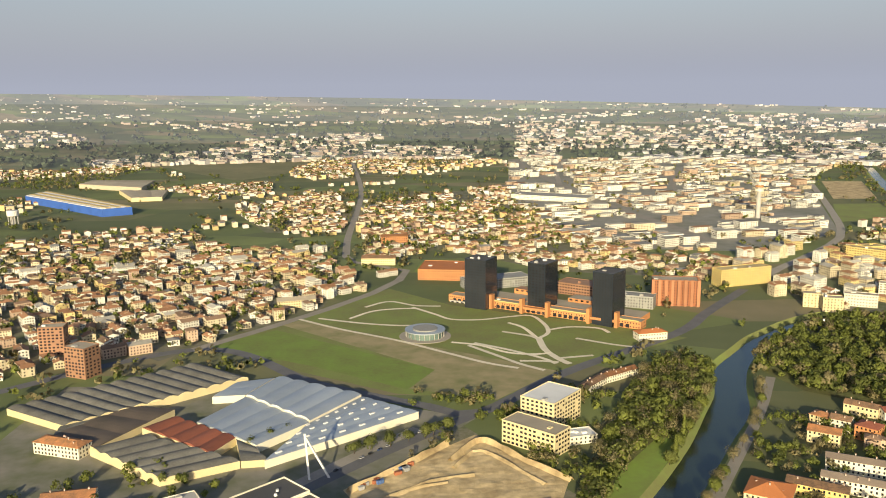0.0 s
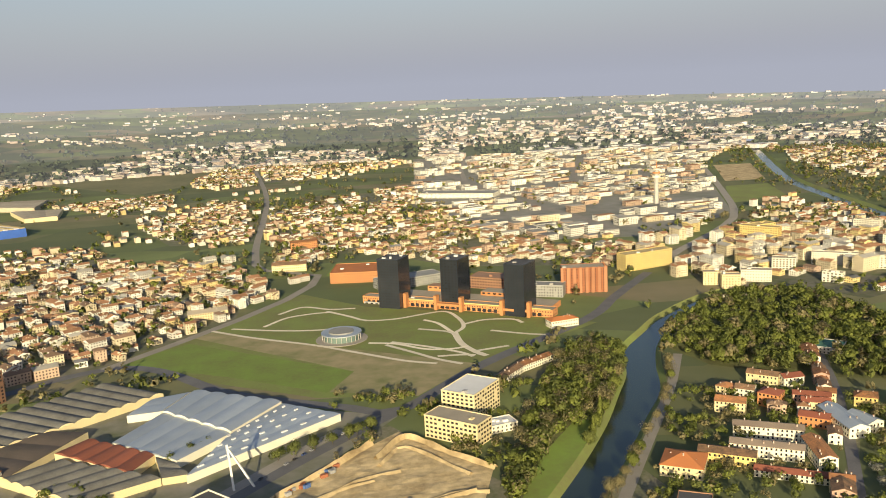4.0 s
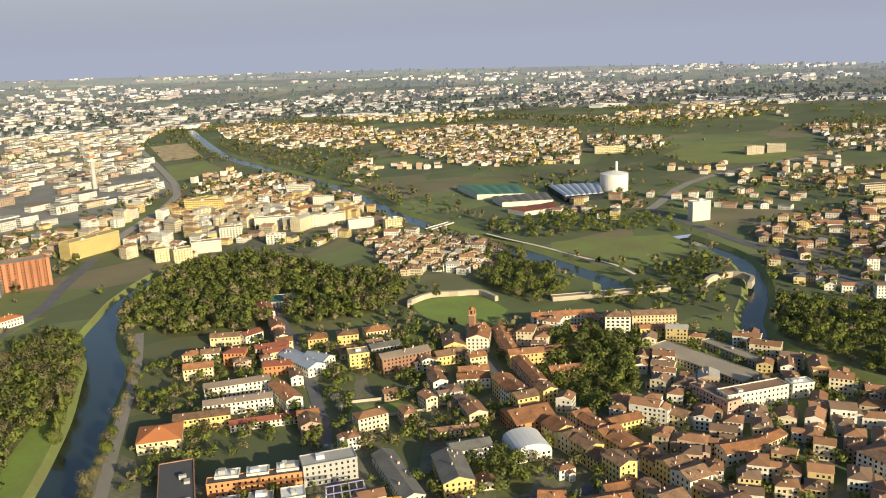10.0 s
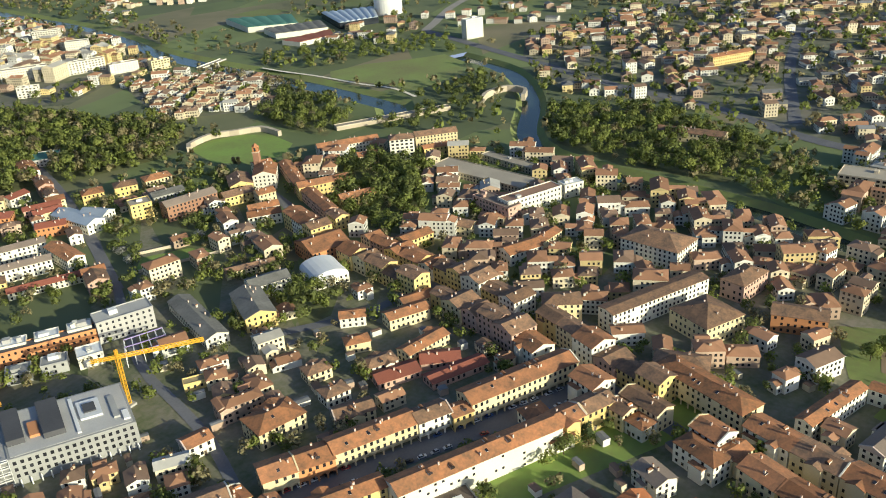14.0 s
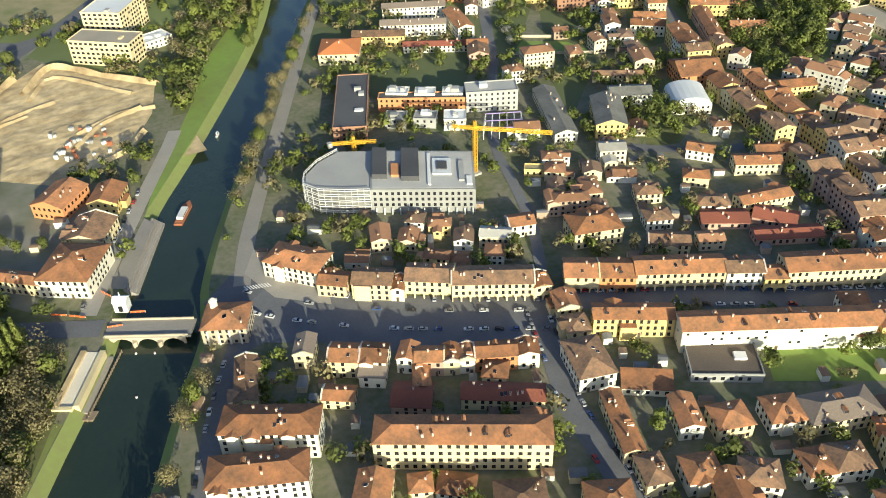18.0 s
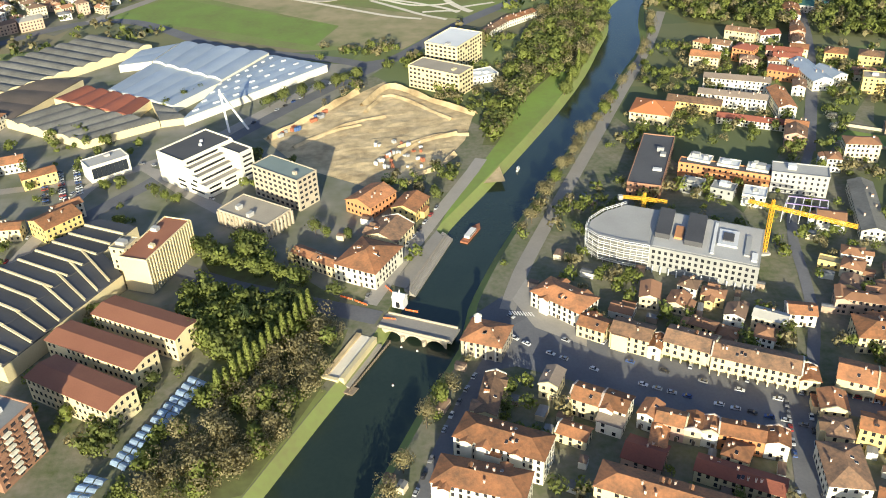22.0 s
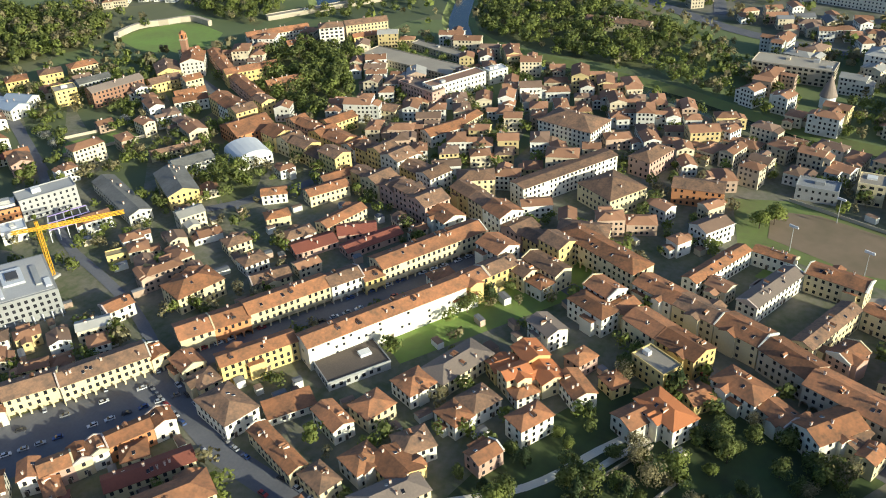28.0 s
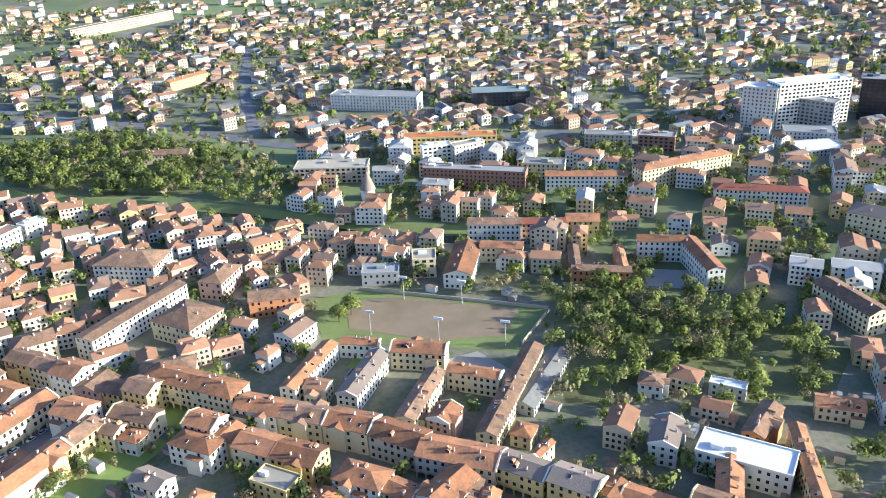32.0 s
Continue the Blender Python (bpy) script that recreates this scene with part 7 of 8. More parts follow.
def district(poly, angle, step, walls, tops, heights, share=0.85, size=(9, 15), detail=None, seed=1):
    rnd = random.Random(seed)
    xs, ys = [p[0] for p in poly], [p[1] for p in poly]
    cx, cy, rad = (min(xs) + max(xs)) / 2, (min(ys) + max(ys)) / 2, math.hypot(max(xs) - min(xs), max(ys) - min(ys)) / 2
    c, s = math.cos(radians(angle)), math.sin(radians(angle))
    n = int(rad / step) + 1
    for i in range(-n, n + 1):
        for j in range(-n, n + 1):
            u, v = (i + rnd.uniform(-0.18, 0.18)) * step, (j + rnd.uniform(-0.18, 0.18)) * step
            x, y = cx + u * c - v * s, cy + u * s + v * c
            a, b, h = rnd.uniform(*size), rnd.uniform(size[0] - 1, size[0] + 2), rnd.choice(heights)
            big = rnd.random() < 0.22
            a, b, h = (a * 1.5, b * 1.2, h + 3) if big else (a, b, h)
            turn, wl, tp, rf = angle + rnd.choice((0, 90, 180, -90)) + rnd.uniform(-9, 9), rnd.choice(walls), rnd.choice(tops), rnd.choice(("gable", "hip", "gable", "flat" if big else "hip"))
            tp = rnd.choice(("beige", "grey", "redflat")) if rf == "flat" else tp
            keep = rnd.random() < share
            if keep and inside(np.array([x]), np.array([y]), poly)[0] and clear(x, y, max(a, b) / 2):
                if math.hypot(x, y + 20) < 300:
                    building(round(x, 1), round(y, 1), turn, a, b, h, rf, wl, tp, detail=detail, seed=i * 1000 + j)
                else:
                    TAKEN.append((x, y, radians(turn), a / 2, b / 2))
                    LATER.append((x, y, radians(turn), a, b, h, rf == "hip", {"cream": 0, "white": 1, "yellow": 2}.get(wl, rnd.choice((0, 3))), 2 if tp in ("beige", "grey", "redflat") else rnd.choice((0, 0, 0, 1))))


def row_of_houses(line, off, depth, heights, walls, seed, skip=0.05):
    """Houses wall to wall along one side of a street."""
    rnd = random.Random(seed)
    side = smooth(sideways(line, off), 3.0)
    want, far, start = rnd.uniform(9, 16), 0.0, side[0]
    for p, q in zip(side, side[1:]):
        far = math.hypot(q[0] - start[0], q[1] - start[1])
        if far >= want:
            x, y = (start[0] + q[0]) / 2, (start[1] + q[1]) / 2
            turn = math.degrees(math.atan2(q[1] - start[1], q[0] - start[0])) + (0 if off > 0 else 180)
            free = True
            for bx, by, br, bw, bd in TAKEN:
                dx, dy = x - bx, y - by
                c, s = math.cos(br), math.sin(br)
                if max(abs(dx * c + dy * s) - bw, abs(-dx * s + dy * c) - bd) < min(far, depth) * 0.38:
                    free = False
                    break
            if free and rnd.random() > skip:
                building(round(x, 1), round(y, 1), turn, far - 0.05, depth + rnd.uniform(-3, 3.5), rnd.choice(heights), "gable", rnd.choice(walls), rnd.choice(("tile", "tile", "tile", "tile_b", "tile_b")), detail=1, seed=int(x * 31 + y))
            start, want = q, rnd.uniform(9, 16)


LATER, CHIMNEYS = [], []


BELZ = ROADS[3][0]
MIX = ("cream", "white", "cream", "white", "white", "pink", "yellow")
CLAY = ("tile", "tile", "tile", "tile", "greyt")
for off, seed in ((11.5, 1), (-11.5, 2)):
    row_of_houses(BELZ, off, 13, (8.5, 9.5, 11, 12.5, 13.5, 10.5), ("cream", "yellow", "white", "pink", "yellow", "cream"), seed)
row_of_houses(ROADS[2][0][:22], 12, 11, (7, 8, 9), MIX, 4)
row_of_houses(ROADS[10][0], 9.5, 11, (7, 8, 9), MIX, 5, 0.3)
district([(345, 150), (400, 330), (470, 500), (560, 440), (600, 320), (580, 200), (560, 80), (440, 40), (330, 90)], 25, 17, MIX, CLAY, (6.5, 7.5, 9, 9, 10), 0.95, (10, 17), 1, 3)
district([(200, 262), (240, 350), (370, 300), (350, 200), (325, 145), (240, 190)], -30, 16, MIX, CLAY, (4, 5.5, 6, 6.5), 0.7, (8, 13), 1, 4)
district([(150, 130), (175, 195), (320, 115), (290, 60), (250, -40), (200, -130), (110, -100), (120, 40)], -30, 21, MIX, CLAY, (5.5, 6, 6.5, 7), 0.55, (9, 13), 1, 5)
district([(285, 70), (310, 130), (420, 60), (360, -60), (320, -160), (240, -150)], 65, 17, MIX, CLAY, (6, 7, 8, 9), 0.55, (9, 13), 1, 6)
district([(430, 60), (560, 90), (575, -20), (520, -160), (450, -110), (445, 10)], 75, 18, MIX, CLAY, (7, 9, 10, 12), 0.9, (10, 17), 1, 7)
district([(70, 180), (75, 250), (150, 205), (135, 120), (80, 110)], -30, 14, MIX, CLAY, (5, 6.5, 7), 0.8, (8, 13), 1, 8)
district([(105, 290), (150, 300), (190, 260), (170, 230), (110, 262)], -30, 13, MIX, CLAY, (4, 5, 6), 0.75, (8, 12), 1, 9)
district([(250, 440), (300, 600), (380, 640), (470, 520), (400, 420), (330, 330), (260, 360)], -22, 21, MIX, CLAY, (6, 7, 9, 9), 0.5, (9, 15), 1, 10)
district([(647, 880), (700, 835), (722, 720), (648, 630), (605, 655), (557, 704)], 30, 18, ("white", "cream"), ("tile",), (6, 7), 0.97, (9, 13), 1, 11)
district([(400, 1010), (720, 960), (800, 1200), (600, 1350), (420, 1250)], 20, 28, ("yellow", "cream", "white", "cream"), ("beige", "tile", "tile", "grey"), (9, 12, 12, 15), 0.85, (12, 21), 1, 12)
district([(-620, 560), (-260, 800), (-100, 1060), (-190, 1350), (-520, 1350), (-700, 900)], 35, 24, MIX, ("tile",), (6, 6, 7, 9), 0.78, (10, 16), 1, 13)
district([(-500, 300), (-180, 430), (-120, 500), (-250, 560), (-480, 560)], 25, 28, MIX, CLAY, (7, 9, 10), 0.7, (11, 18), 1, 14)

district([(455, -200), (640, -120), (700, -420), (420, -560), (250, -380), (240, -230), (330, -190)], 70, 26, MIX, CLAY, (7, 9, 10, 12), 0.7, (11, 18), 1, 15)
district([(590, 60), (690, 80), (680, -110), (560, -130)], 75, 24, MIX, ("tile", "grey", "beige"), (9, 12, 12), 0.7, (12, 22), 1, 16)

# sheds and lean-tos in the yards
rnd = random.Random(21)
SHEDS = []
a, r = np.radians(np.random.uniform(-20, 130, 2600)), np.random.uniform(110, 430, 2600)
x, y = r * np.sin(a), r * np.cos(a) - 10
ok = clear_spots(x, y, 2.6, 1.0)
for x, y in zip(x[ok].tolist(), y[ok].tolist()):
    w, d, turn = rnd.uniform(3, 7), rnd.uniform(2.6, 4.5), rnd.choice((-30, 60)) + rnd.uniform(-4, 4)
    if all(math.hypot(x - q[0], y - q[1]) > 5.5 for q in SHEDS):
        SHEDS.append((x, y, radians(turn), w, d, rnd.uniform(2.3, 3.6), False, rnd.choice((0, 1, 3)), rnd.choice((1, 1, 3, 3))))
TAKEN += [(q[0], q[1], q[2], q[3] / 2, q[4] / 2) for q in SHEDS]

# ---- the far town, as joined stuff ----
rng = np.random.default_rng(7)
FARWALL = [mat("far_" + k, c, vary=0.2, island=True, bump=0, fine=0.3) for k, c in (("cream_walls", (0.66, 0.57, 0.4)), ("white_walls", (0.74, 0.72, 0.64)), ("yellow_walls", (0.68, 0.54, 0.26)), ("pink_walls", (0.52, 0.38, 0.28)))]
FARROOF = [mat("far_" + k, c, vary=0.25, island=True, bump=0, fine=0.3) for k, c in (("clay_roofs", (0.38, 0.2, 0.11)), ("brown_roofs", (0.26, 0.17, 0.115)), ("pale_roofs", (0.44, 0.42, 0.37)), ("grey_roofs", (0.22, 0.22, 0.22)))]
# wall and roof colours greyed to imitate haze; emission is added on top
HAZE_TINTS = [("cream_walls", (0.5, 0.45, 0.36)), ("white_walls", (0.58, 0.56, 0.52)), ("yellow_walls", (0.48, 0.42, 0.28)), ("pink_walls", (0.38, 0.31, 0.26)),
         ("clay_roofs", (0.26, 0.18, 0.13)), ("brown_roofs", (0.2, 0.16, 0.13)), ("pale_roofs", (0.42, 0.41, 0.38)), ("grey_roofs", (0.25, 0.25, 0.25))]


def scale_at(x, y):
    """How much smaller far things stand on the rising plain."""
    return np.clip(np.hypot(x, y) * plain_slope(x, y), 0.03, 1)


def field_noise(x, y, size, seed):
    return np.array([noise.noise(Vector((a / size, b / size, seed))) for a, b in zip(x.tolist(), y.tolist())])


def far_houses(name, x, y, rot, w, d, h, pitch, wall, roof, label, hip=None, panes=False, over=0.45, skins=None, reach=1500, pane=0.55):
    """Many houses in one mesh: walls, overhanging pitched roofs and, if near enough, window panes."""
    n = len(x)
    s = land(x, y)
    hip = np.zeros(n, bool) if hip is None else hip
    c, sn = np.cos(rot)[:, None], np.sin(rot)[:, None]
    inset = np.where(hip, np.minimum(d / 2, w / 2 - 0.3), 0)

    def place(lx, ly, lz):
        return np.stack([x[:, None] + lx * c - ly * sn, y[:, None] + lx * sn + ly * c, s[:, None] + lz], -1)

    sx, sy = np.array([-1, 1, 1, -1]), np.array([-1, -1, 1, 1])
    W2, D2, H, P = (w / 2)[:, None], (d / 2)[:, None], h[:, None], pitch[:, None]
    low = place(sx * W2, sy * D2, np.full((n, 4), -0.5))
    top = place(sx * W2, sy * D2, H + np.zeros((n, 4)))
    gab = place(np.array([-1, 1]) * (W2 - inset[:, None] * 0), np.zeros((n, 2)), H + np.where(hip[:, None], 0, P) + np.zeros((n, 2)))
    o = over * np.minimum(1, H / 6)
    eav = place(sx * (W2 + o), sy * (D2 + o), H - P * o / D2 + 0.12 + np.zeros((n, 4)))
    rid = place(np.array([-1, 1]) * (W2 + o - np.where(hip, inset, 0)[:, None]), np.zeros((n, 2)), H + P + 0.12 + np.zeros((n, 2)))
    co = np.concatenate([low, top, gab, eav, rid], 1).reshape(-1, 3)
    tpl = [[0, 1, 5, 4], [2, 3, 7, 6], [1, 2, 6, 9, 5], [3, 0, 4, 8, 7], [10, 11, 15, 14], [12, 13, 14, 15], [11, 12, 15], [13, 10, 14]]
    sizes, flat = np.array([len(q) for q in tpl]), np.concatenate(tpl)
    loops, tot = (np.arange(n)[:, None] * 16 + flat[None]).ravel(), np.tile(sizes, n)
    slots = np.stack([wall, wall, wall, wall, roof + 4, roof + 4, np.where(hip, roof + 4, wall), np.where(hip, roof + 4, wall)], 1).ravel()
    if panes:
        quads = []
        for side in range(4):
            for fl in range(6):
                for k in range(7):
                    length, off = (w, d / 2) if side % 2 == 0 else (d, w / 2)
                    m = (h > 3 * (fl + 1) - 0.6) & (length > (k + 1) * 2.8) & (rng.random(n) < 0.85) & (np.hypot(x, y) < reach)
                    if not m.any():
                        continue
                    cols = np.clip((length[m] / 2.8).astype(int), 1, 7)
                    u = (k - (cols - 1) / 2) * (length[m] - 1.5) / cols
                    z = fl * 3.0 + 1.0
                    ca, sa = math.cos(side * math.pi / 2), math.sin(side * math.pi / 2)
                    lx, ly = np.stack([u - pane, u + pane, u + pane, u - pane], 1), -(off[m] + 0.06)[:, None] + np.zeros((1, 4))
                    ax, ay = lx * ca - ly * sa, lx * sa + ly * ca
                    q = np.stack([x[m][:, None] + ax * c[m] - ay * sn[m], y[m][:, None] + ax * sn[m] + ay * c[m], (s[m] + z)[:, None] + np.array([0, 0, 1.5, 1.5])], -1)
                    quads.append(q.reshape(-1, 3))
        q = np.concatenate(quads)
        k = len(q) // 4
        loops = np.r_[loops, len(co) + np.arange(len(q))]
        tot = np.r_[tot, np.full(k, 4)]
        slots = np.r_[slots, np.full(k, 8)]
        co = np.concatenate([co, q])
    me = bpy.data.meshes.new(name)
    me.vertices.add(len(co))
    me.vertices.foreach_set("co", co.ravel())
    me.loops.add(len(loops))
    me.loops.foreach_set("vertex_index", loops.astype(np.int32))
    me.polygons.add(len(tot))
    me.polygons.foreach_set("loop_start", np.r_[0, np.cumsum(tot)[:-1]].astype(np.int32))
    me.polygons.foreach_set("loop_total", tot.astype(np.int32))
    for m in (skins or FARWALL + FARROOF) + [GLASS]:
        me.materials.append(m)
    me.polygons.foreach_set("material_index", slots.astype(np.int32))
    me.polygons.foreach_set("use_smooth", np.zeros(len(tot), bool))
    me.update(calc_edges=True)
    me.validate()
    return tagged(new(name, me), label, "houses", kind="stuff")


def scatter(count, r0, r1, a0, a1):
    """Spots between two radii and two bearings, even over the ground as it is seen."""
    u = rng.random(count)
    r = np.sqrt(u * (r1 ** 2 - r0 ** 2) + r0 ** 2)
    a = np.radians(rng.uniform(a0, a1, count))
    return r * np.sin(a), r * np.cos(a)


def usable(x, y, gap=8):
    ok = np.ones(len(x), bool)
    for poly in GREENS:
        ok &= ~inside(x, y, poly)
    for line, width in ROADS:
        ok &= near_line(x, y, line) > width / 2 + gap
    for bx, by, br, bw, bd in TAKEN:
        ok &= np.hypot(x - bx, y - by) > max(bw, bd) + gap
    return ok


rnd = random.Random(77)
for q in LATER[:]:
    x, y, rot, w, d, h, hp, wl, rf = q
    for _ in range(rnd.choice((0, 1, 1, 2))):
        a = rot + rnd.choice((0, 1, 2, 3)) * math.pi / 2
        u, v = rnd.uniform(0.45, 0.62), rnd.uniform(-0.25, 0.25)
        LATER.append((x + math.cos(a) * u * w - math.sin(a) * v * d, y + math.sin(a) * u * w + math.cos(a) * v * d, rot + math.pi / 2, w * rnd.uniform(0.4, 0.6), d * rnd.uniform(0.5, 0.8), max(3, h - rnd.choice((0.4, 1, 3))), False, wl, rf))
    for _ in range(rnd.choice((1, 2, 2, 3))):
        u, v = rnd.uniform(-0.4, 0.4), rnd.uniform(-0.3, 0.3)
        CHIMNEYS.append((x + math.cos(rot) * u * w - math.sin(rot) * v * d, y + math.sin(rot) * u * w + math.cos(rot) * v * d, rot, 1.0, 0.8, h + min(w, d) * 0.18 + 0.5, False, rnd.choice((0, 1, 3)), 0))
x, y, rot, w, d, h, hp, wl, rf = (np.array(v) for v in zip(*CHIMNEYS))
far_houses("chimneys", x, y, rot, w, d, h, d * 0.15, wl, rf, "small rendered chimneys on the town roofs", hp, False, 0.15)
x, y, rot, w, d, h, hp, wl, rf = (np.array(v) for v in zip(*LATER))
sw = w < d
far_houses("district_houses", x, y, rot + np.where(sw, math.pi / 2, 0), np.where(sw, d, w), np.where(sw, w, d), h, np.minimum(w, d) * 0.18, wl, rf, "plastered town houses with clay-tiled roofs, wall to wall", hp, True, pane=0.65)

x, y, rot, w, d, h, hp, wl, rf = (np.array(v) for v in zip(*SHEDS[:180]))
far_houses("yard_sheds", x, y, rot, w, d, h, d * 0.08, wl, rf, "small sheds and lean-tos in the back yards", hp, False, 0.2)

INDUSTRY = [(150, 1950), (200, 1500), (288, 1340), (508, 1300), (690, 1480), (980, 2330), (1180, 2600), (1260, 2990), (230, 2990)]
# villages and suburbs on the plain
VILLAGES = [
    [(1353, 2552), (1535, 2473), (1589, 2023), (1400, 1788), (1170, 1949), (1197, 2191)], [(1406, 1772), (1576, 1835), (1757, 1797), (1775, 1400), (1301, 1041), (1175, 1208), (1267, 1559)],
    [(1678, 1315), (1736, 1134), (1567, 1023), (1515, 1164)], [(2094, 967), (2185, 613), (1690, 468), (1723, 721)], [(1018, 525), (1085, 478), (1223, 474), (1422, 390), (1300, 60), (700, 60), (770, 200), (793, 369), (903, 471)],
    [(1481, 617), (1591, 439), (1397, 383), (1341, 503)], [(647, 880), (707, 839), (740, 714), (648, 623), (605, 649), (557, 704)], [(880, 1500), (865, 1233), (770, 968), (703, 879), (616, 934), (600, 1058), (700, 1350)],
    [(-800, 1300), (-676, 1490), (-462, 1538), (-250, 1232), (-130, 1189), (-144, 948), (-219, 883), (-272, 790), (-401, 888), (-600, 800)],
    [(-457, 1913), (-246, 2048), (-172, 1511), (-315, 1518), (-417, 1741)], [(-170, 1807), (-56, 1983), (141, 2193), (225, 1564), (260, 1344), (420, 1250), (380, 1110), (150, 1180), (-3, 1353), (-110, 1226)],
    [(-444, 2488), (-462, 2691), (-400, 2985), (-139, 2961), (-122, 2574), (-344, 2362)], [(-1463, 2600), (-1200, 2700), (-980, 2800), (-900, 2700), (-1113, 2500), (-1248, 2300)],
    [(425, 1040), (515, 1025), (600, 1000), (650, 900), (560, 860), (512, 935), (430, 960)],
    [(-725, 2195), (-457, 2302), (-410, 2059), (-521, 1964)], [(700, 60), (2300, 60), (2300, -2000), (300, -2000), (300, -400), (640, -300)],
]


SUBURB = mat("suburb_yards", (0.22, 0.2, 0.16), (0.085, 0.11, 0.045), fine=0.08, broad=0.02, bump=0.2)


def plots(pitch, deep, angle, r0, r1, a0, a1, stray):
    """A loose grid of building plots between two radii and two bearings."""
    n = int(r1 / min(pitch, deep)) + 1
    i, j = (q.ravel() for q in np.meshgrid(np.arange(-n, n), np.arange(-n, n)))
    u, v = (i + rng.uniform(-stray, stray, i.size)) * pitch, (j + rng.uniform(-stray, stray, i.size)) * deep
    x, y = u * math.cos(angle) - v * math.sin(angle), u * math.sin(angle) + v * math.cos(angle)
    r, b = np.hypot(x, y), np.degrees(np.arctan2(x, y))
    ok = (r > r0) & (r < r1) & (b > a0) & (b < a1)
    return x[ok], y[ok]


for k, poly in enumerate(VILLAGES):
    patch("suburb_ground", poly, SUBURB, 0.012 + 0.001 * k, "yards, lanes and small gardens between suburban houses", "ground")
patch("industry_yards", INDUSTRY, mat("grey_yards", (0.27, 0.26, 0.235), (0.16, 0.165, 0.13), fine=0.05, broad=0.008), 0.03, "grey asphalt yards and verges between works", "ground")
# houses, streets of them
x, y = plots(17, 21, 0.45, 600, 3000, -42, 140, 0.24)
home = np.zeros(len(x), bool)
for poly in VILLAGES:
    home |= inside(x, y, poly)
town = field_noise(x, y, 420, 1.0) + 0.5 * field_noise(x, y, 130, 4.0)
lane = (np.abs(field_noise(x, y, 170, 21.0)) < 0.035) | (field_noise(x, y, 85, 51.0) > 0.24)
chance = rng.random(len(x))
keep = ~inside(x, y, INDUSTRY) & ((home & (chance < 0.93) & ~lane) | (~home & (town > 0.2) & (chance < 0.3) & (np.hypot(x, y) > 1150)))
x, y = x[keep], y[keep]
keep = usable(x, y, 7)
x, y = x[keep], y[keep]
n = len(x)
far_houses("far_houses", x, y, 0.45 + rng.normal(0, 0.12, n) + rng.choice((0, math.pi / 2), n), np.where(np.hypot(x, y) < 1500, 1.18, 1.0) * rng.uniform(9, 16, n), np.where(np.hypot(x, y) < 1500, 1.1, 1.0) * rng.uniform(8, 11, n), rng.choice((5, 6, 6, 6, 7, 7, 9, 9, 6, 6, 7, 12), n) * 1.0,
           rng.uniform(1.4, 2.2, n), rng.choice((0, 0, 1, 1, 1, 2, 3), n), rng.choice((0, 0, 0, 1, 1, 3), n), "small houses with clay-tiled roofs spread over the plain", rng.random(n) < 0.4, True)
# works and warehouses
x, y = plots(44, 36, 0.3, 1150, 3000, -5, 40, 0.22)
keep = inside(x, y, INDUSTRY) & (field_noise(x, y, 200, 12.0) > -0.3) & (np.abs(field_noise(x, y, 300, 33.0)) > 0.035)
x, y = x[keep], y[keep]
keep = usable(x, y, 10)
x, y = x[keep], y[keep]
n = len(x)
far_houses("far_warehouses", x, y, 0.3 + rng.normal(0, 0.03, n), rng.uniform(16, 40, n), rng.uniform(11, 25, n), rng.choice((5, 6, 7, 8, 9, 13), n) * 1.0, rng.uniform(0.2, 1.0, n),
           rng.choice((0, 1, 1, 1, 1, 3), n), rng.choice((2, 2, 3, 3, 2, 0), n), "pale flat-roofed works and warehouses", None, True, 0.1, reach=3000, pane=1.0)
# the plain beyond
r = 3000 + 1890 * rng.random(16000) ** 1.3
a = np.radians(rng.uniform(-42, 125, 16000))
x, y = r * np.sin(a), r * np.cos(a)
bow = r / scale_at(x, y)
town = field_noise(np.sin(a) * bow, np.cos(a) * bow, 900, 2.0)
keep = (town > 0.1) | ((np.degrees(a) > 5) & (np.degrees(a) < 26) & (r < 4300) & (town > -0.25))
x, y, k = x[keep], y[keep], scale_at(x, y)[keep] * np.hypot(x, y)[keep] / 3000
n = len(x)
k = scale_at(x, y)
# haze painted on as emission, brighter in each band outwards
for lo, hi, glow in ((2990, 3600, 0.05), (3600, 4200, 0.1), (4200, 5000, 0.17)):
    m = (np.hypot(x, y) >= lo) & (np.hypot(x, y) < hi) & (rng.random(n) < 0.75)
    skins = [haze_glow(mat("hazy_" + q, c, vary=0.2, island=True, bump=0, fine=0.3), glow) for q, c in HAZE_TINTS]
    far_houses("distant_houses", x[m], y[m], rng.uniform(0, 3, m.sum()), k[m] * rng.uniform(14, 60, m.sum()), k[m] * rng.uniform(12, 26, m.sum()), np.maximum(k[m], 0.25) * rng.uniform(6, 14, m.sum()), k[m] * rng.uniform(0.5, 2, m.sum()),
               rng.choice((0, 1, 3), m.sum()), rng.choice((0, 1, 2, 3, 3), m.sum()), "distant pale houses and sheds with haze put in as glow", skins=skins)

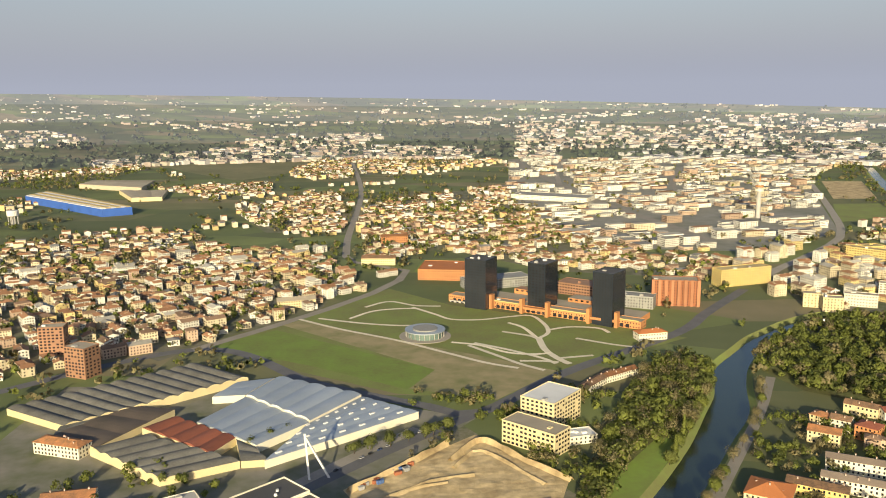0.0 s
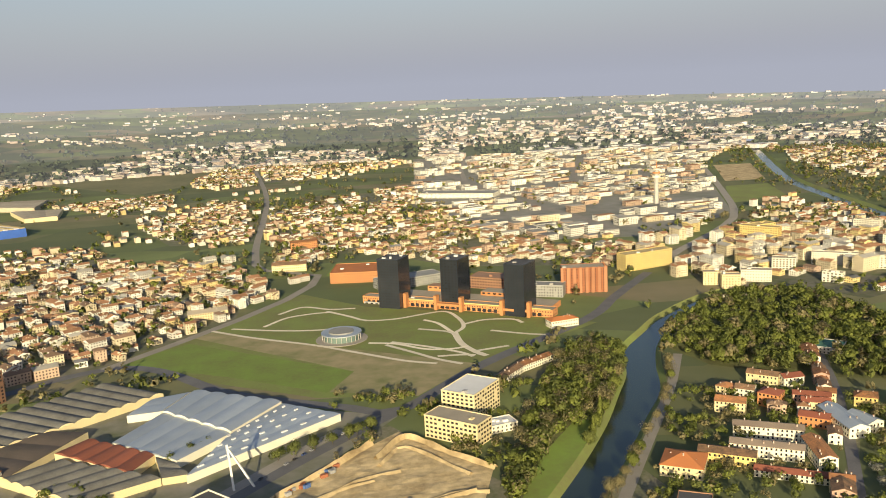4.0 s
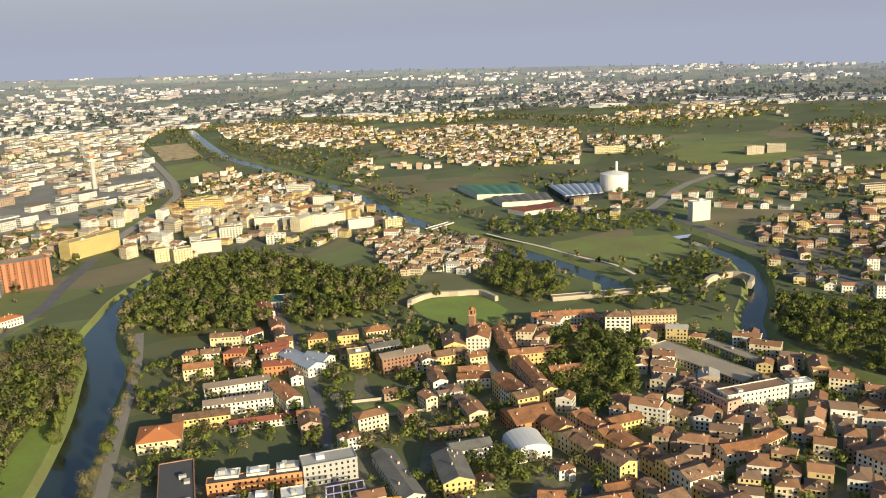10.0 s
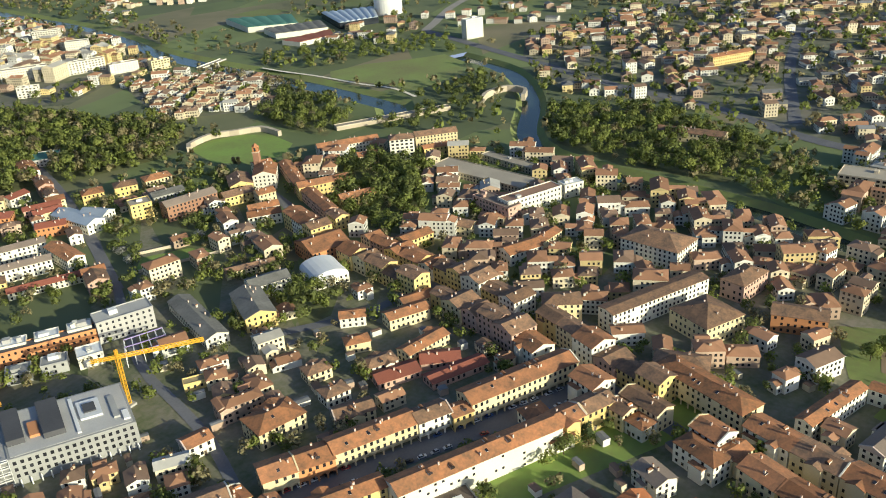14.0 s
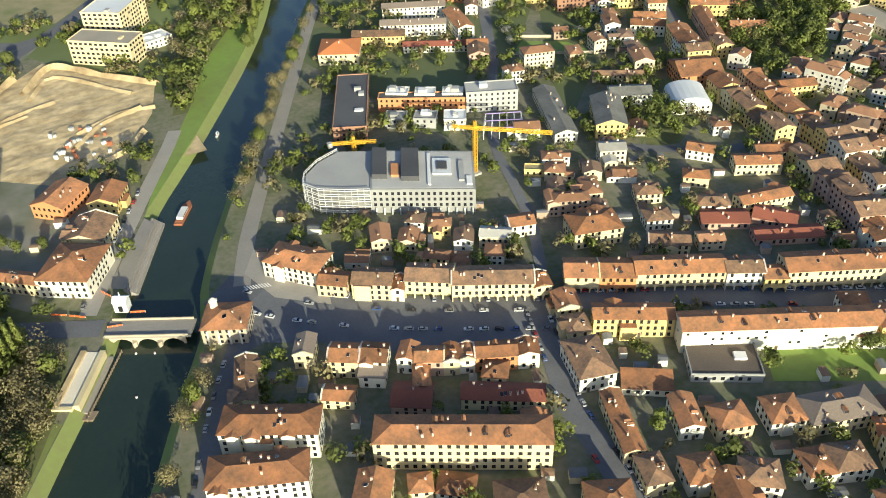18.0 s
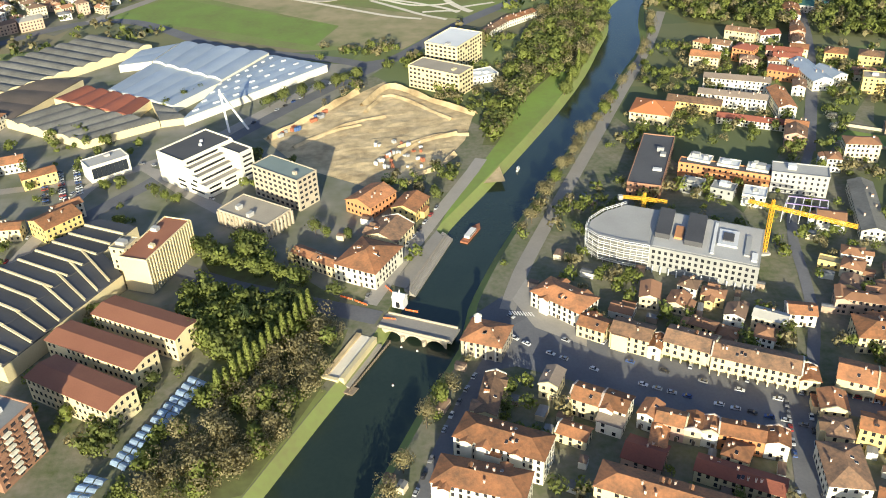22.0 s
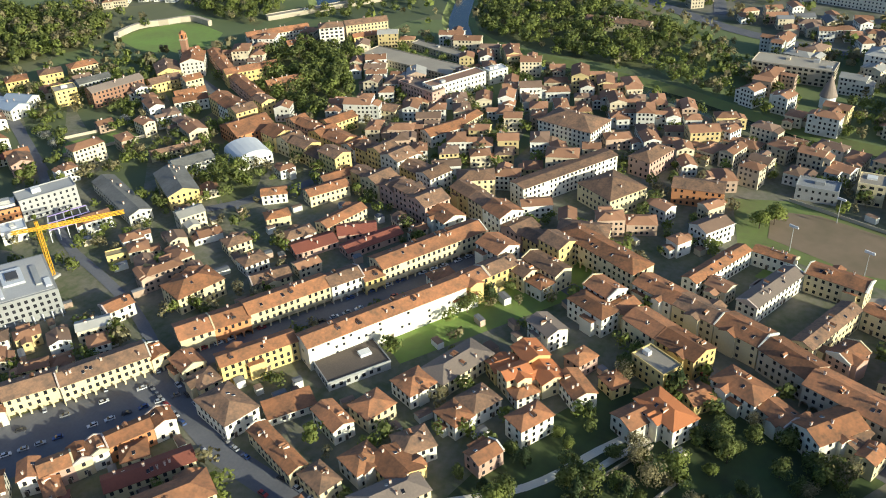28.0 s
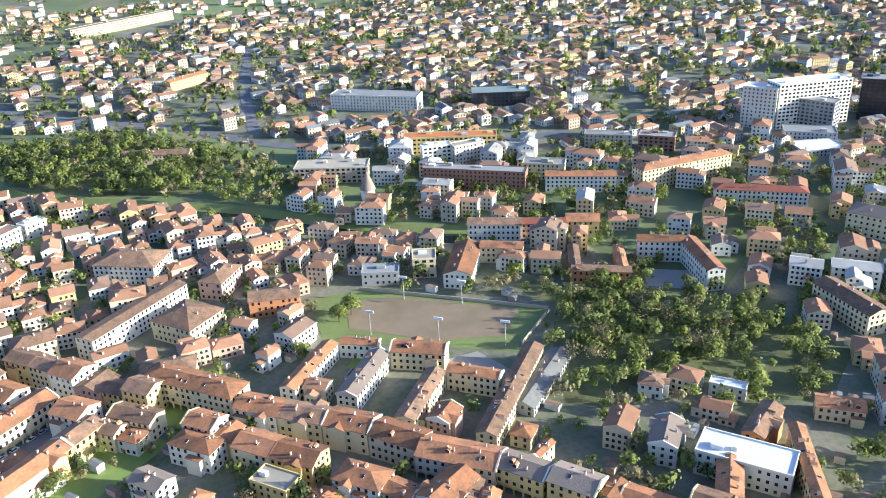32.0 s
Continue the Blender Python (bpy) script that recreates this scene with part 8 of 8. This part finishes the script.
# long white works along the horizon
n = 420
r, a = 3005 + 520 * rng.random(n) ** 1.4, np.radians(rng.uniform(12, 74, n))
x, y = r * np.sin(a), r * np.cos(a)
m = field_noise(np.degrees(a), r / 40, 6, 15.0) > -0.1
x, y, n = x[m], y[m], int(m.sum())
k = scale_at(x, y)
# the far works get one even strength of painted haze
skins = [haze_glow(mat("hazy_" + q, c, vary=0.15, island=True, bump=0, fine=0.3), 0.06) for q, c in [("pale_cladding", (0.62, 0.6, 0.56))] * 4 + HAZE_TINTS[4:]]
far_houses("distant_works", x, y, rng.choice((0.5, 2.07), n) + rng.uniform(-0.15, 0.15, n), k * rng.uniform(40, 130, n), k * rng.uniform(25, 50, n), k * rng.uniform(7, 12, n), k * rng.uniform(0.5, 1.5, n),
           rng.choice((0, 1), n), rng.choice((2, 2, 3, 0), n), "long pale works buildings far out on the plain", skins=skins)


# ---- trees ----
def crown_arrays(rnd, radius, height, base, leaves, size, lobes=5, tall=1.0):
    """Leaf clumps, each a bent pair of triangles, round a few lobes of a crown."""
    lob = [(rnd.normal(0, 0.38, 3) * (radius, radius, height * 0.22) + (0, 0, base + height * rnd.uniform(0.35, 0.7)), rnd.uniform(0.45, 0.8)) for _ in range(lobes)]
    v, f, soft = [], [], []
    for i in range(leaves):
        c, k = lob[i % lobes]
        d = rnd.normal(0, 1, 3)
        d /= np.linalg.norm(d)
        p = c + d * (radius * k, radius * k, height * 0.5 * k) * rnd.uniform(0.7, 1.05)
        p[2] = max(p[2], base * 0.8)
        a = np.cross(d, rnd.normal(0, 1, 3))
        a *= size * rnd.uniform(0.6, 1.3) / (np.linalg.norm(a) + 1e-6)
        b = np.cross(a, d + rnd.normal(0, 0.5, 3))
        b *= size * rnd.uniform(0.6, 1.2) / (np.linalg.norm(b) + 1e-6)
        n = len(v)
        v += [p - a, p - b, p + a, p + b + d * size * 0.3]
        f += [(n, n + 2, n + 1), (n, n + 3, n + 2)]
        way = 0.5 * d + (p - (0, 0, base + height * 0.4)) / (radius, radius, height * 0.5) + (0, 0, 0.3)
        soft += [way / np.linalg.norm(way)] * 4
    return np.array(v), f, np.array(soft)


def trunk_mesh(height, radius, limbs, rnd, fork=0.5):
    bm = bmesh.new()

    def limb(p, q, r0, r1):
        p, q = Vector(p), Vector(q)
        m = (q - p).to_track_quat("Z", "Y").to_matrix().to_4x4()
        g = bmesh.ops.create_cone(bm, cap_ends=True, segments=6, radius1=r0, radius2=r1, depth=(q - p).length)
        bmesh.ops.transform(bm, matrix=Matrix.Translation((p + q) / 2) @ m, verts=g["verts"])

    limb((0, 0, -0.5), (0, 0, height * fork), radius, radius * 0.7)
    for k in range(limbs):
        a = math.tau * k / limbs + rnd.uniform(-0.4, 0.4)
        s = rnd.uniform(0.18, 0.4) * height * 0.6
        limb((0, 0, height * fork * 0.95), (math.cos(a) * s, math.sin(a) * s, height * rnd.uniform(0.7, 0.95)), radius * 0.55, radius * 0.15)
    me = bpy.data.meshes.new("trunk")
    bm.to_mesh(me)
    bm.free()
    me.materials.append(BARK)
    return me


KINDS = {}
tr = np.random.default_rng(3)
for kind, leaf, rad, hgt, base, count, size in (("broadleaf", "green", 4.6, 9, 2.5, 800, 0.52), ("fresh_broadleaf", "fresh", 4.2, 9, 2.2, 800, 0.5), ("bare_tree", "bare", 4.2, 10, 2.5, 750, 0.38),
                                                ("poplar", "fresh", 2.5, 15, 1.0, 1000, 0.45), ("conifer", "dark", 3.6, 13, 1.5, 900, 0.46), ("blossom_tree", "blossom", 3.6, 6, 2.0, 700, 0.4)):
    for k in range(3):
        v, f, soft = crown_arrays(tr, rad, hgt, base, count, size, 11 if kind != "poplar" else 9)
        if kind == "poplar":
            quads = v.reshape(-1, 4, 3)
            mid = quads.mean(1, keepdims=True)
            up = tr.random(len(quads)) ** 0.9
            a, q = np.arctan2(soft[::4, 1], soft[::4, 0]) + tr.normal(0, 0.3, len(quads)), np.sqrt(tr.random(len(quads)))
            wide = rad * np.minimum(1, 0.35 + up * 2.2) * np.clip(1.15 - up, 0.08, 1) * 1.15 * q
            goal = np.stack([np.cos(a) * wide, np.sin(a) * wide, base + up * hgt], 1)[:, None]
            v = (quads - mid + goal).reshape(-1, 3)
            soft = np.repeat(np.stack([np.cos(a), np.sin(a), np.full(len(a), 0.4)], 1), 4, 0)
        if kind == "conifer":
            v[:, :2] *= np.clip(1.35 - v[:, 2:] / (base + hgt), 0.12, 1.3)
        rr = random.Random(k)
        crown = mesh_of("crown", v.tolist(), f, LEAF[leaf])
        crown.normals_split_custom_set_from_vertices(soft.tolist())
        KINDS.setdefault(kind, []).append((trunk_mesh(base + hgt * 0.8, 0.28, 5, rr), crown))
TREELABEL = {"broadleaf": "green broadleaf tree in spring leaf", "fresh_broadleaf": "fresh yellow-green tree in young leaf", "bare_tree": "brownish tree just coming into bud",
             "poplar": "slender upright poplar in fresh leaf", "conifer": "dark green conifer in a garden", "blossom_tree": "pale tree in white blossom"}


def tree(kind, x, y, s=1.0, z=0.0):
    trunk, crown = random.choice(KINDS[kind])
    t = tagged(new("poplar" if kind == "poplar" else "conifer" if kind == "conifer" else "tree", trunk), TREELABEL[kind], "tree")
    t.matrix_basis = pose(x, y, z, 0, 0, random.uniform(0, 360)) @ Matrix.Diagonal((s * random.uniform(0.9, 1.1), s * random.uniform(0.9, 1.1), s * random.uniform(0.85, 1.15), 1))
    c = new("crown", crown)
    c.parent = t
    return t


def woods(name, x, y, s, leaf, count, size, label):
    """Many trees that nobody could count, as one mesh of leaf clumps and trunks."""
    variants = [crown_arrays(tr, 4.5, 9, 2.2, count, size, 5) for _ in range(6)]
    vs, fs, ns, base = [], [], [], 0
    zz = land(x, y)
    for i in range(len(x)):
        v, f, soft = variants[i % 6]
        a = tr.uniform(0, 6.28)
        c, sn = math.cos(a), math.sin(a)
        q = np.stack([(v[:, 0] * c - v[:, 1] * sn) * s[i] + x[i], (v[:, 0] * sn + v[:, 1] * c) * s[i] + y[i], v[:, 2] * s[i] + zz[i]], 1)
        vs.append(q)
        ns.append(np.stack([soft[:, 0] * c - soft[:, 1] * sn, soft[:, 0] * sn + soft[:, 1] * c, soft[:, 2]], 1))
        fs.append(np.array(f) + base)
        base += len(v)
    co, tri = np.concatenate(vs), np.concatenate(fs)
    me = bpy.data.meshes.new(name)
    me.vertices.add(len(co))
    me.vertices.foreach_set("co", co.ravel())
    me.loops.add(tri.size)
    me.loops.foreach_set("vertex_index", tri.ravel().astype(np.int32))
    me.polygons.add(len(tri))
    me.polygons.foreach_set("loop_start", np.arange(0, tri.size, 3).astype(np.int32))
    me.polygons.foreach_set("loop_total", np.full(len(tri), 3, np.int32))
    me.materials.append(LEAF[leaf])
    me.polygons.foreach_set("use_smooth", np.ones(len(tri), bool))
    me.update(calc_edges=True)
    me.normals_split_custom_set_from_vertices(np.concatenate(ns).tolist())
    return tagged(new(name, me), label, "trees", kind="stuff")


def fill(poly, gap, seed):
    rn = np.random.default_rng(seed)
    xs, ys = [p[0] for p in poly], [p[1] for p in poly]
    n = int((max(xs) - min(xs)) * (max(ys) - min(ys)) / gap ** 2)
    x, y = rn.uniform(min(xs), max(xs), n), rn.uniform(min(ys), max(ys), n)
    ok = inside(x, y, poly)
    for bed in BEDS:
        ok &= ~inside(x, y, bed)
    for line, width in ROADS:
        ok &= near_line(x, y, line) > width / 2 + 2
    for bx, by, br, bw, bd in TAKEN:
        ok &= np.hypot(x - bx, y - by) > min(bw, bd) + 3
    return x[ok], y[ok]


for k, (poly, gap, leaf) in enumerate(zip(WOODS, (8.4, 5.2, 6.5, 9.5, 8.0, 9, 4.6, 9.2, 6.5, 6.5), ("green", "green", "bare", "green", "green", "bare", "bare", "green", "green", "green"))):
    x, y = fill(poly, gap, k)
    half = np.arange(len(x)) % 5
    light = (("green", (half == 0) | (half == 3)), ("fresh", (half == 1) | (half == 4)), ("bare", half == 2))
    mixes = {0: (("green", half == 0), ("fresh", (half == 1) | (half == 2) | (half == 4)), ("bare", half == 3)), 3: light, 4: light, 5: light, 7: light, 8: light, 9: light, 1: (("green", half < 2), ("fresh", half > 1)),
             2: (("bare", half < 2), ("fresh", (half == 2) | (half == 3)), ("green", half == 4)), 6: (("bare", half < 4), ("fresh", half == 4))}
    for leafs, part_of in mixes.get(k, ((leaf, half < 2), ("fresh", half == 2), ("bare", half == 3), ("dark", half == 4))):
        if part_of.any():
            woods("woodland", x[part_of], y[part_of], tr.uniform(0.55, 1.35, part_of.sum()) * (1.2 if k == 0 else 1.2 if k == 2 else 0.95 if k == 6 else 0.85 if k in (3, 7) else 0.72 if leafs == "bare" else 1), leafs, 150 if k in (0, 4, 5) else 230 if leafs == "bare" else 170, 0.8 if k in (0, 4, 5) else 0.45 if leafs == "bare" else 0.75, "dense spring woodland of mixed green and brown trees")
# bare trees along the river
for line, off, gap, kinds in ((RIVER_R, -9, 6, ("bare_tree", "bare_tree", "bare_tree", "bare_tree", "fresh_broadleaf")),):
    far = 0
    side = sideways(line, off)
    for (x0, y0), (x1, y1) in zip(side, side[1:]):
        far += math.hypot(x1 - x0, y1 - y0)
        if far > gap and 60 < y0 < 700 and not 255 < y0 < 325:
            far = 0
            if random.random() < 0.8:
                tree(random.choice(kinds), x0 + random.uniform(-2, 2), y0 + random.uniform(-2, 2), random.uniform(0.75, 1.15))
# tall willows on the near bank
side = sideways(RIVER_L, 3.5)
far = 0
for (x0, y0), (x1, y1) in zip(side, side[1:]):
    far += math.hypot(x1 - x0, y1 - y0)
    if far > 8 and (545 < y0 < 770):
        far = 0
        tree(random.choice(("fresh_broadleaf", "fresh_broadleaf", "poplar", "bare_tree", "broadleaf")), x0 + random.uniform(-3, 0.5), y0 + random.uniform(-2, 2), random.uniform(1.0, 1.5), -1.5)
# garden trees between houses
x, y = scatter(11500, 105, 700, -30, 135)
ok = clear_spots(x, y, 1.2, 0.5)
free = list(zip(x[ok].tolist(), y[ok].tolist()))
free.sort(key=lambda q: math.hypot(q[0], q[1] + 20))
for a, b in free[:80]:
    tree(random.choice(("broadleaf", "broadleaf", "broadleaf", "fresh_broadleaf", "conifer", "conifer", "bare_tree", "fresh_broadleaf", "broadleaf", "blossom_tree")), a, b, random.uniform(0.45, 1.0))
rest = np.array([q for q in free[80:] if noise.noise(Vector((q[0] / 45, q[1] / 45, 2))) > -0.12 and random.random() < 0.75])
for k, (leaf, share) in enumerate((("green", 3), ("fresh", 2), ("bare", 1), ("fresh", 1))):
    some = rest[k::4]
    woods("garden_trees", some[:, 0], some[:, 1], tr.uniform(0.45, 0.95, len(some)), leaf, 90, 1.0, "garden trees between the houses in spring leaf")
# the old garden below the villa
x, y = fill(GARDEN, 9.0, 41)
some = field_noise(x, y, 14, 2.0) > -0.12
for a, b in zip(x[some].tolist(), y[some].tolist()):
    tree(random.choice(("conifer", "conifer", "broadleaf", "fresh_broadleaf", "broadleaf", "bare_tree")), a, b, random.uniform(0.5, 1.05))
x, y = fill([(168, -18), (250, -32), (240, -72), (212, -50), (205, -20)], 8, 43)
for a, b in zip(x.tolist(), y.tolist()):
    tree(random.choice(("conifer", "broadleaf", "fresh_broadleaf")), a, b, random.uniform(0.5, 0.85))
for k, poly in enumerate(([(-94, 236), (-76, 262), (-66, 252), (-86, 226), (-104, 192), (-112, 190), (-99, 212)], [(-105, 246), (-91, 272), (-97, 276), (-118, 242), (-124, 222), (-115, 222)])):
    x, y = fill(poly, 5.5, 51 + k)
    woods("bank_trees", x, y, tr.uniform(0.5, 0.9, len(x)), "green" if k else "fresh", 170, 0.85, "green trees beside the car park canopies")
# deep gardens behind the street, and the lawns beside them
for poly, gap, seed, kinds in (([(214, 31), (252, 10), (246, -7), (234, -27), (243, -56), (225, -50), (200, -30), (191, 28)], 11.0, 61, ("conifer", "broadleaf", "broadleaf", "fresh_broadleaf", "bare_tree")),
                               ([(197, 70), (225, 52), (245, 45), (233, 39), (206, 47), (176, 57), (168, 73), (177, 78)], 9.5, 62, ("conifer", "broadleaf", "fresh_broadleaf", "conifer")),
                               ([(259, 56), (280, 49), (270, 36), (248, 31), (244, 48)], 8.5, 63, ("conifer", "broadleaf", "bare_tree"))):
    x, y = fill(poly, gap, seed)
    for a, b in zip(x.tolist(), y.tolist()):
        tree(random.choice(kinds), a, b, random.uniform(0.55, 1.0))
for x, y in ((232, -85), (241, -90), (190, -89), (182, -92), (176, -83), (191, -115), (179, -116), (173, -109), (185, -124), (177, -143), (170, -133), (199, -66), (264, 85), (280, 115), (267, 120), (241, 140)):
    tree(random.choice(("broadleaf", "fresh_broadleaf", "broadleaf", "conifer")), x, y, random.uniform(0.7, 1.05))
x, y = fill([(191, -79), (200, -87), (191, -102), (200, -116), (191, -134), (165, -131), (173, -74)], 7.5, 64)
for a, b in zip(x.tolist(), y.tolist()):
    tree(random.choice(("broadleaf", "broadleaf", "conifer", "fresh_broadleaf")), a, b, random.uniform(0.6, 1.0))
x, y = fill([(770, 700), (800, 670), (880, 620), (910, 560), (960, 560), (985, 620), (940, 760), (850, 780), (800, 800)], 15, 65)
woods("meadow_trees", x, y, tr.uniform(0.6, 1.2, len(x)), "fresh", 110, 0.9, "loose trees round a riverside meadow")
x, y = fill([(700, 640), (690, 700), (720, 790), (740, 800), (722, 700), (712, 600)], 7, 66)
woods("meadow_trees", x, y, tr.uniform(0.7, 1.2, len(x)), "bare", 110, 0.8, "budding trees along a canal bank")
x, y = fill([(585, 480), (640, 500), (700, 470), (760, 480), (830, 480), (760, 440), (700, 400), (640, 420), (610, 450)], 13, 67)
woods("meadow_trees", x, y, tr.uniform(0.6, 1.1, len(x)), "green", 110, 0.9, "loose trees beside old ramparts")
# trees over the plain
x, y = scatter(34000, 600, 3000, -42, 140)
thick = field_noise(x, y, 300, 6.0)
hedge = np.abs(field_noise(x, y, 240, 41.0)) < 0.035
home = np.zeros(len(x), bool)
for poly in VILLAGES:
    home |= inside(x, y, poly)
ok = np.where(home, rng.random(len(x)) < 0.8, (thick > 0.16) | hedge | (near_line(x, y, CANAL) < 90) & (thick > -0.1)) & ~(inside(x, y, INDUSTRY) & (rng.random(len(x)) < 0.7))
x, y = x[ok], y[ok]
ok = usable(x, y, 2)
x, y = x[ok], y[ok]
pick = np.arange(len(x)) % 4
for leaf, some in (("green", pick == 0), ("bare", (pick == 1) | (pick == 2)), ("fresh", pick == 3)):
    woods("far_trees", x[some], y[some], tr.uniform(0.5, 1.2, some.sum()), leaf, 14, 2.3, "scattered trees and hedgerows over the plain")

# thicker trees in the nearer suburbs
x, y = scatter(9000, 600, 1900, -42, 140)
home = np.zeros(len(x), bool)
for poly in VILLAGES:
    home |= inside(x, y, poly)
ok = home & ((field_noise(x, y, 85, 51.0) > 0.2) | (rng.random(len(x)) < 0.3))
x, y = x[ok], y[ok]
ok = usable(x, y, -1)
x, y = x[ok], y[ok]
pick = np.arange(len(x)) % 3
for leaf, some in (("green", pick < 2), ("fresh", pick == 2)):
    woods("suburb_trees", x[some], y[some], tr.uniform(0.6, 1.1, some.sum()), leaf, 40, 1.5, "green garden trees between suburban houses")

# poplars by the river, umbrella pines at the works, single trees
for k in range(14):
    u = k / 13
    tree("poplar", -70 + 38 * u, 251 + 49 * u, random.uniform(1.1, 1.3))
# trees and bushes about the works
yard = [(-230, 330), (-130, 420), (-100, 430), (-60, 440), (-40, 480), (-70, 520), (-100, 530), (-150, 520), (-200, 560), (-330, 480), (-330, 330)]
x, y = fill(yard, 9, 31)
some = field_noise(x, y, 24, 5.0) > -0.02
for leaf, m in (("green", some & (np.arange(len(x)) % 2 == 0)), ("fresh", some & (np.arange(len(x)) % 2 == 1))):
    woods("yard_trees", x[m], y[m], tr.uniform(0.4, 0.85, m.sum()), leaf, 160, 0.9, "clumps of green trees about the works")
for a, b in ((-30, 384), (-24, 380), (-11, 376), (-120, 440), (-112, 436), (-127, 447), (-122, 605), (-117, 612), (-128, 600), (-140, 586)):
    tree(random.choice(("broadleaf", "fresh_broadleaf")), a, b, random.uniform(0.6, 0.9))
for x, y in ((-64, 571), (-52, 577), (-39, 583), (-26, 591), (-14, 597), (-8, 602), (2, 612)):
    tree("broadleaf", x, y + 4, random.uniform(0.9, 1.1))
for x, y, s, k in ((405, 14, 1.25, "fresh_broadleaf"), (398, 20, 1.0, "fresh_broadleaf"), (-45, 315, 1.3, "conifer"), (-62, 300, 1.2, "conifer"), (205, 176, 0.8, "fresh_broadleaf"), (215, 170, 0.7, "blossom_tree"),
                   (318, 470, 0.9, "blossom_tree"), (312, 452, 1.0, "blossom_tree"), (360, 440, 0.9, "blossom_tree"), (116, 118, 0.7, "poplar"), (228, -80, 1.0, "broadleaf"), (255, 20, 1.1, "conifer")):
    tree(k, x, y, s)
# tree belts on the far plain
r = 3000 + 1880 * rng.random(5200) ** 1.2
a = np.radians(rng.uniform(-42, 125, 5200))
x, y = r * np.sin(a), r * np.cos(a)
# each band further out takes leaves with more haze emission
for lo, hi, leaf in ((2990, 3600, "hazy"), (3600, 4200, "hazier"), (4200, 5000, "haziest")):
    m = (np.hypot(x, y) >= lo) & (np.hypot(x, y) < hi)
    woods("distant_trees", x[m], y[m], scale_at(x[m], y[m]) * tr.uniform(1.0, 2.6, m.sum()), leaf, 9, 3.4, "distant tree belts with haze put in as glow")
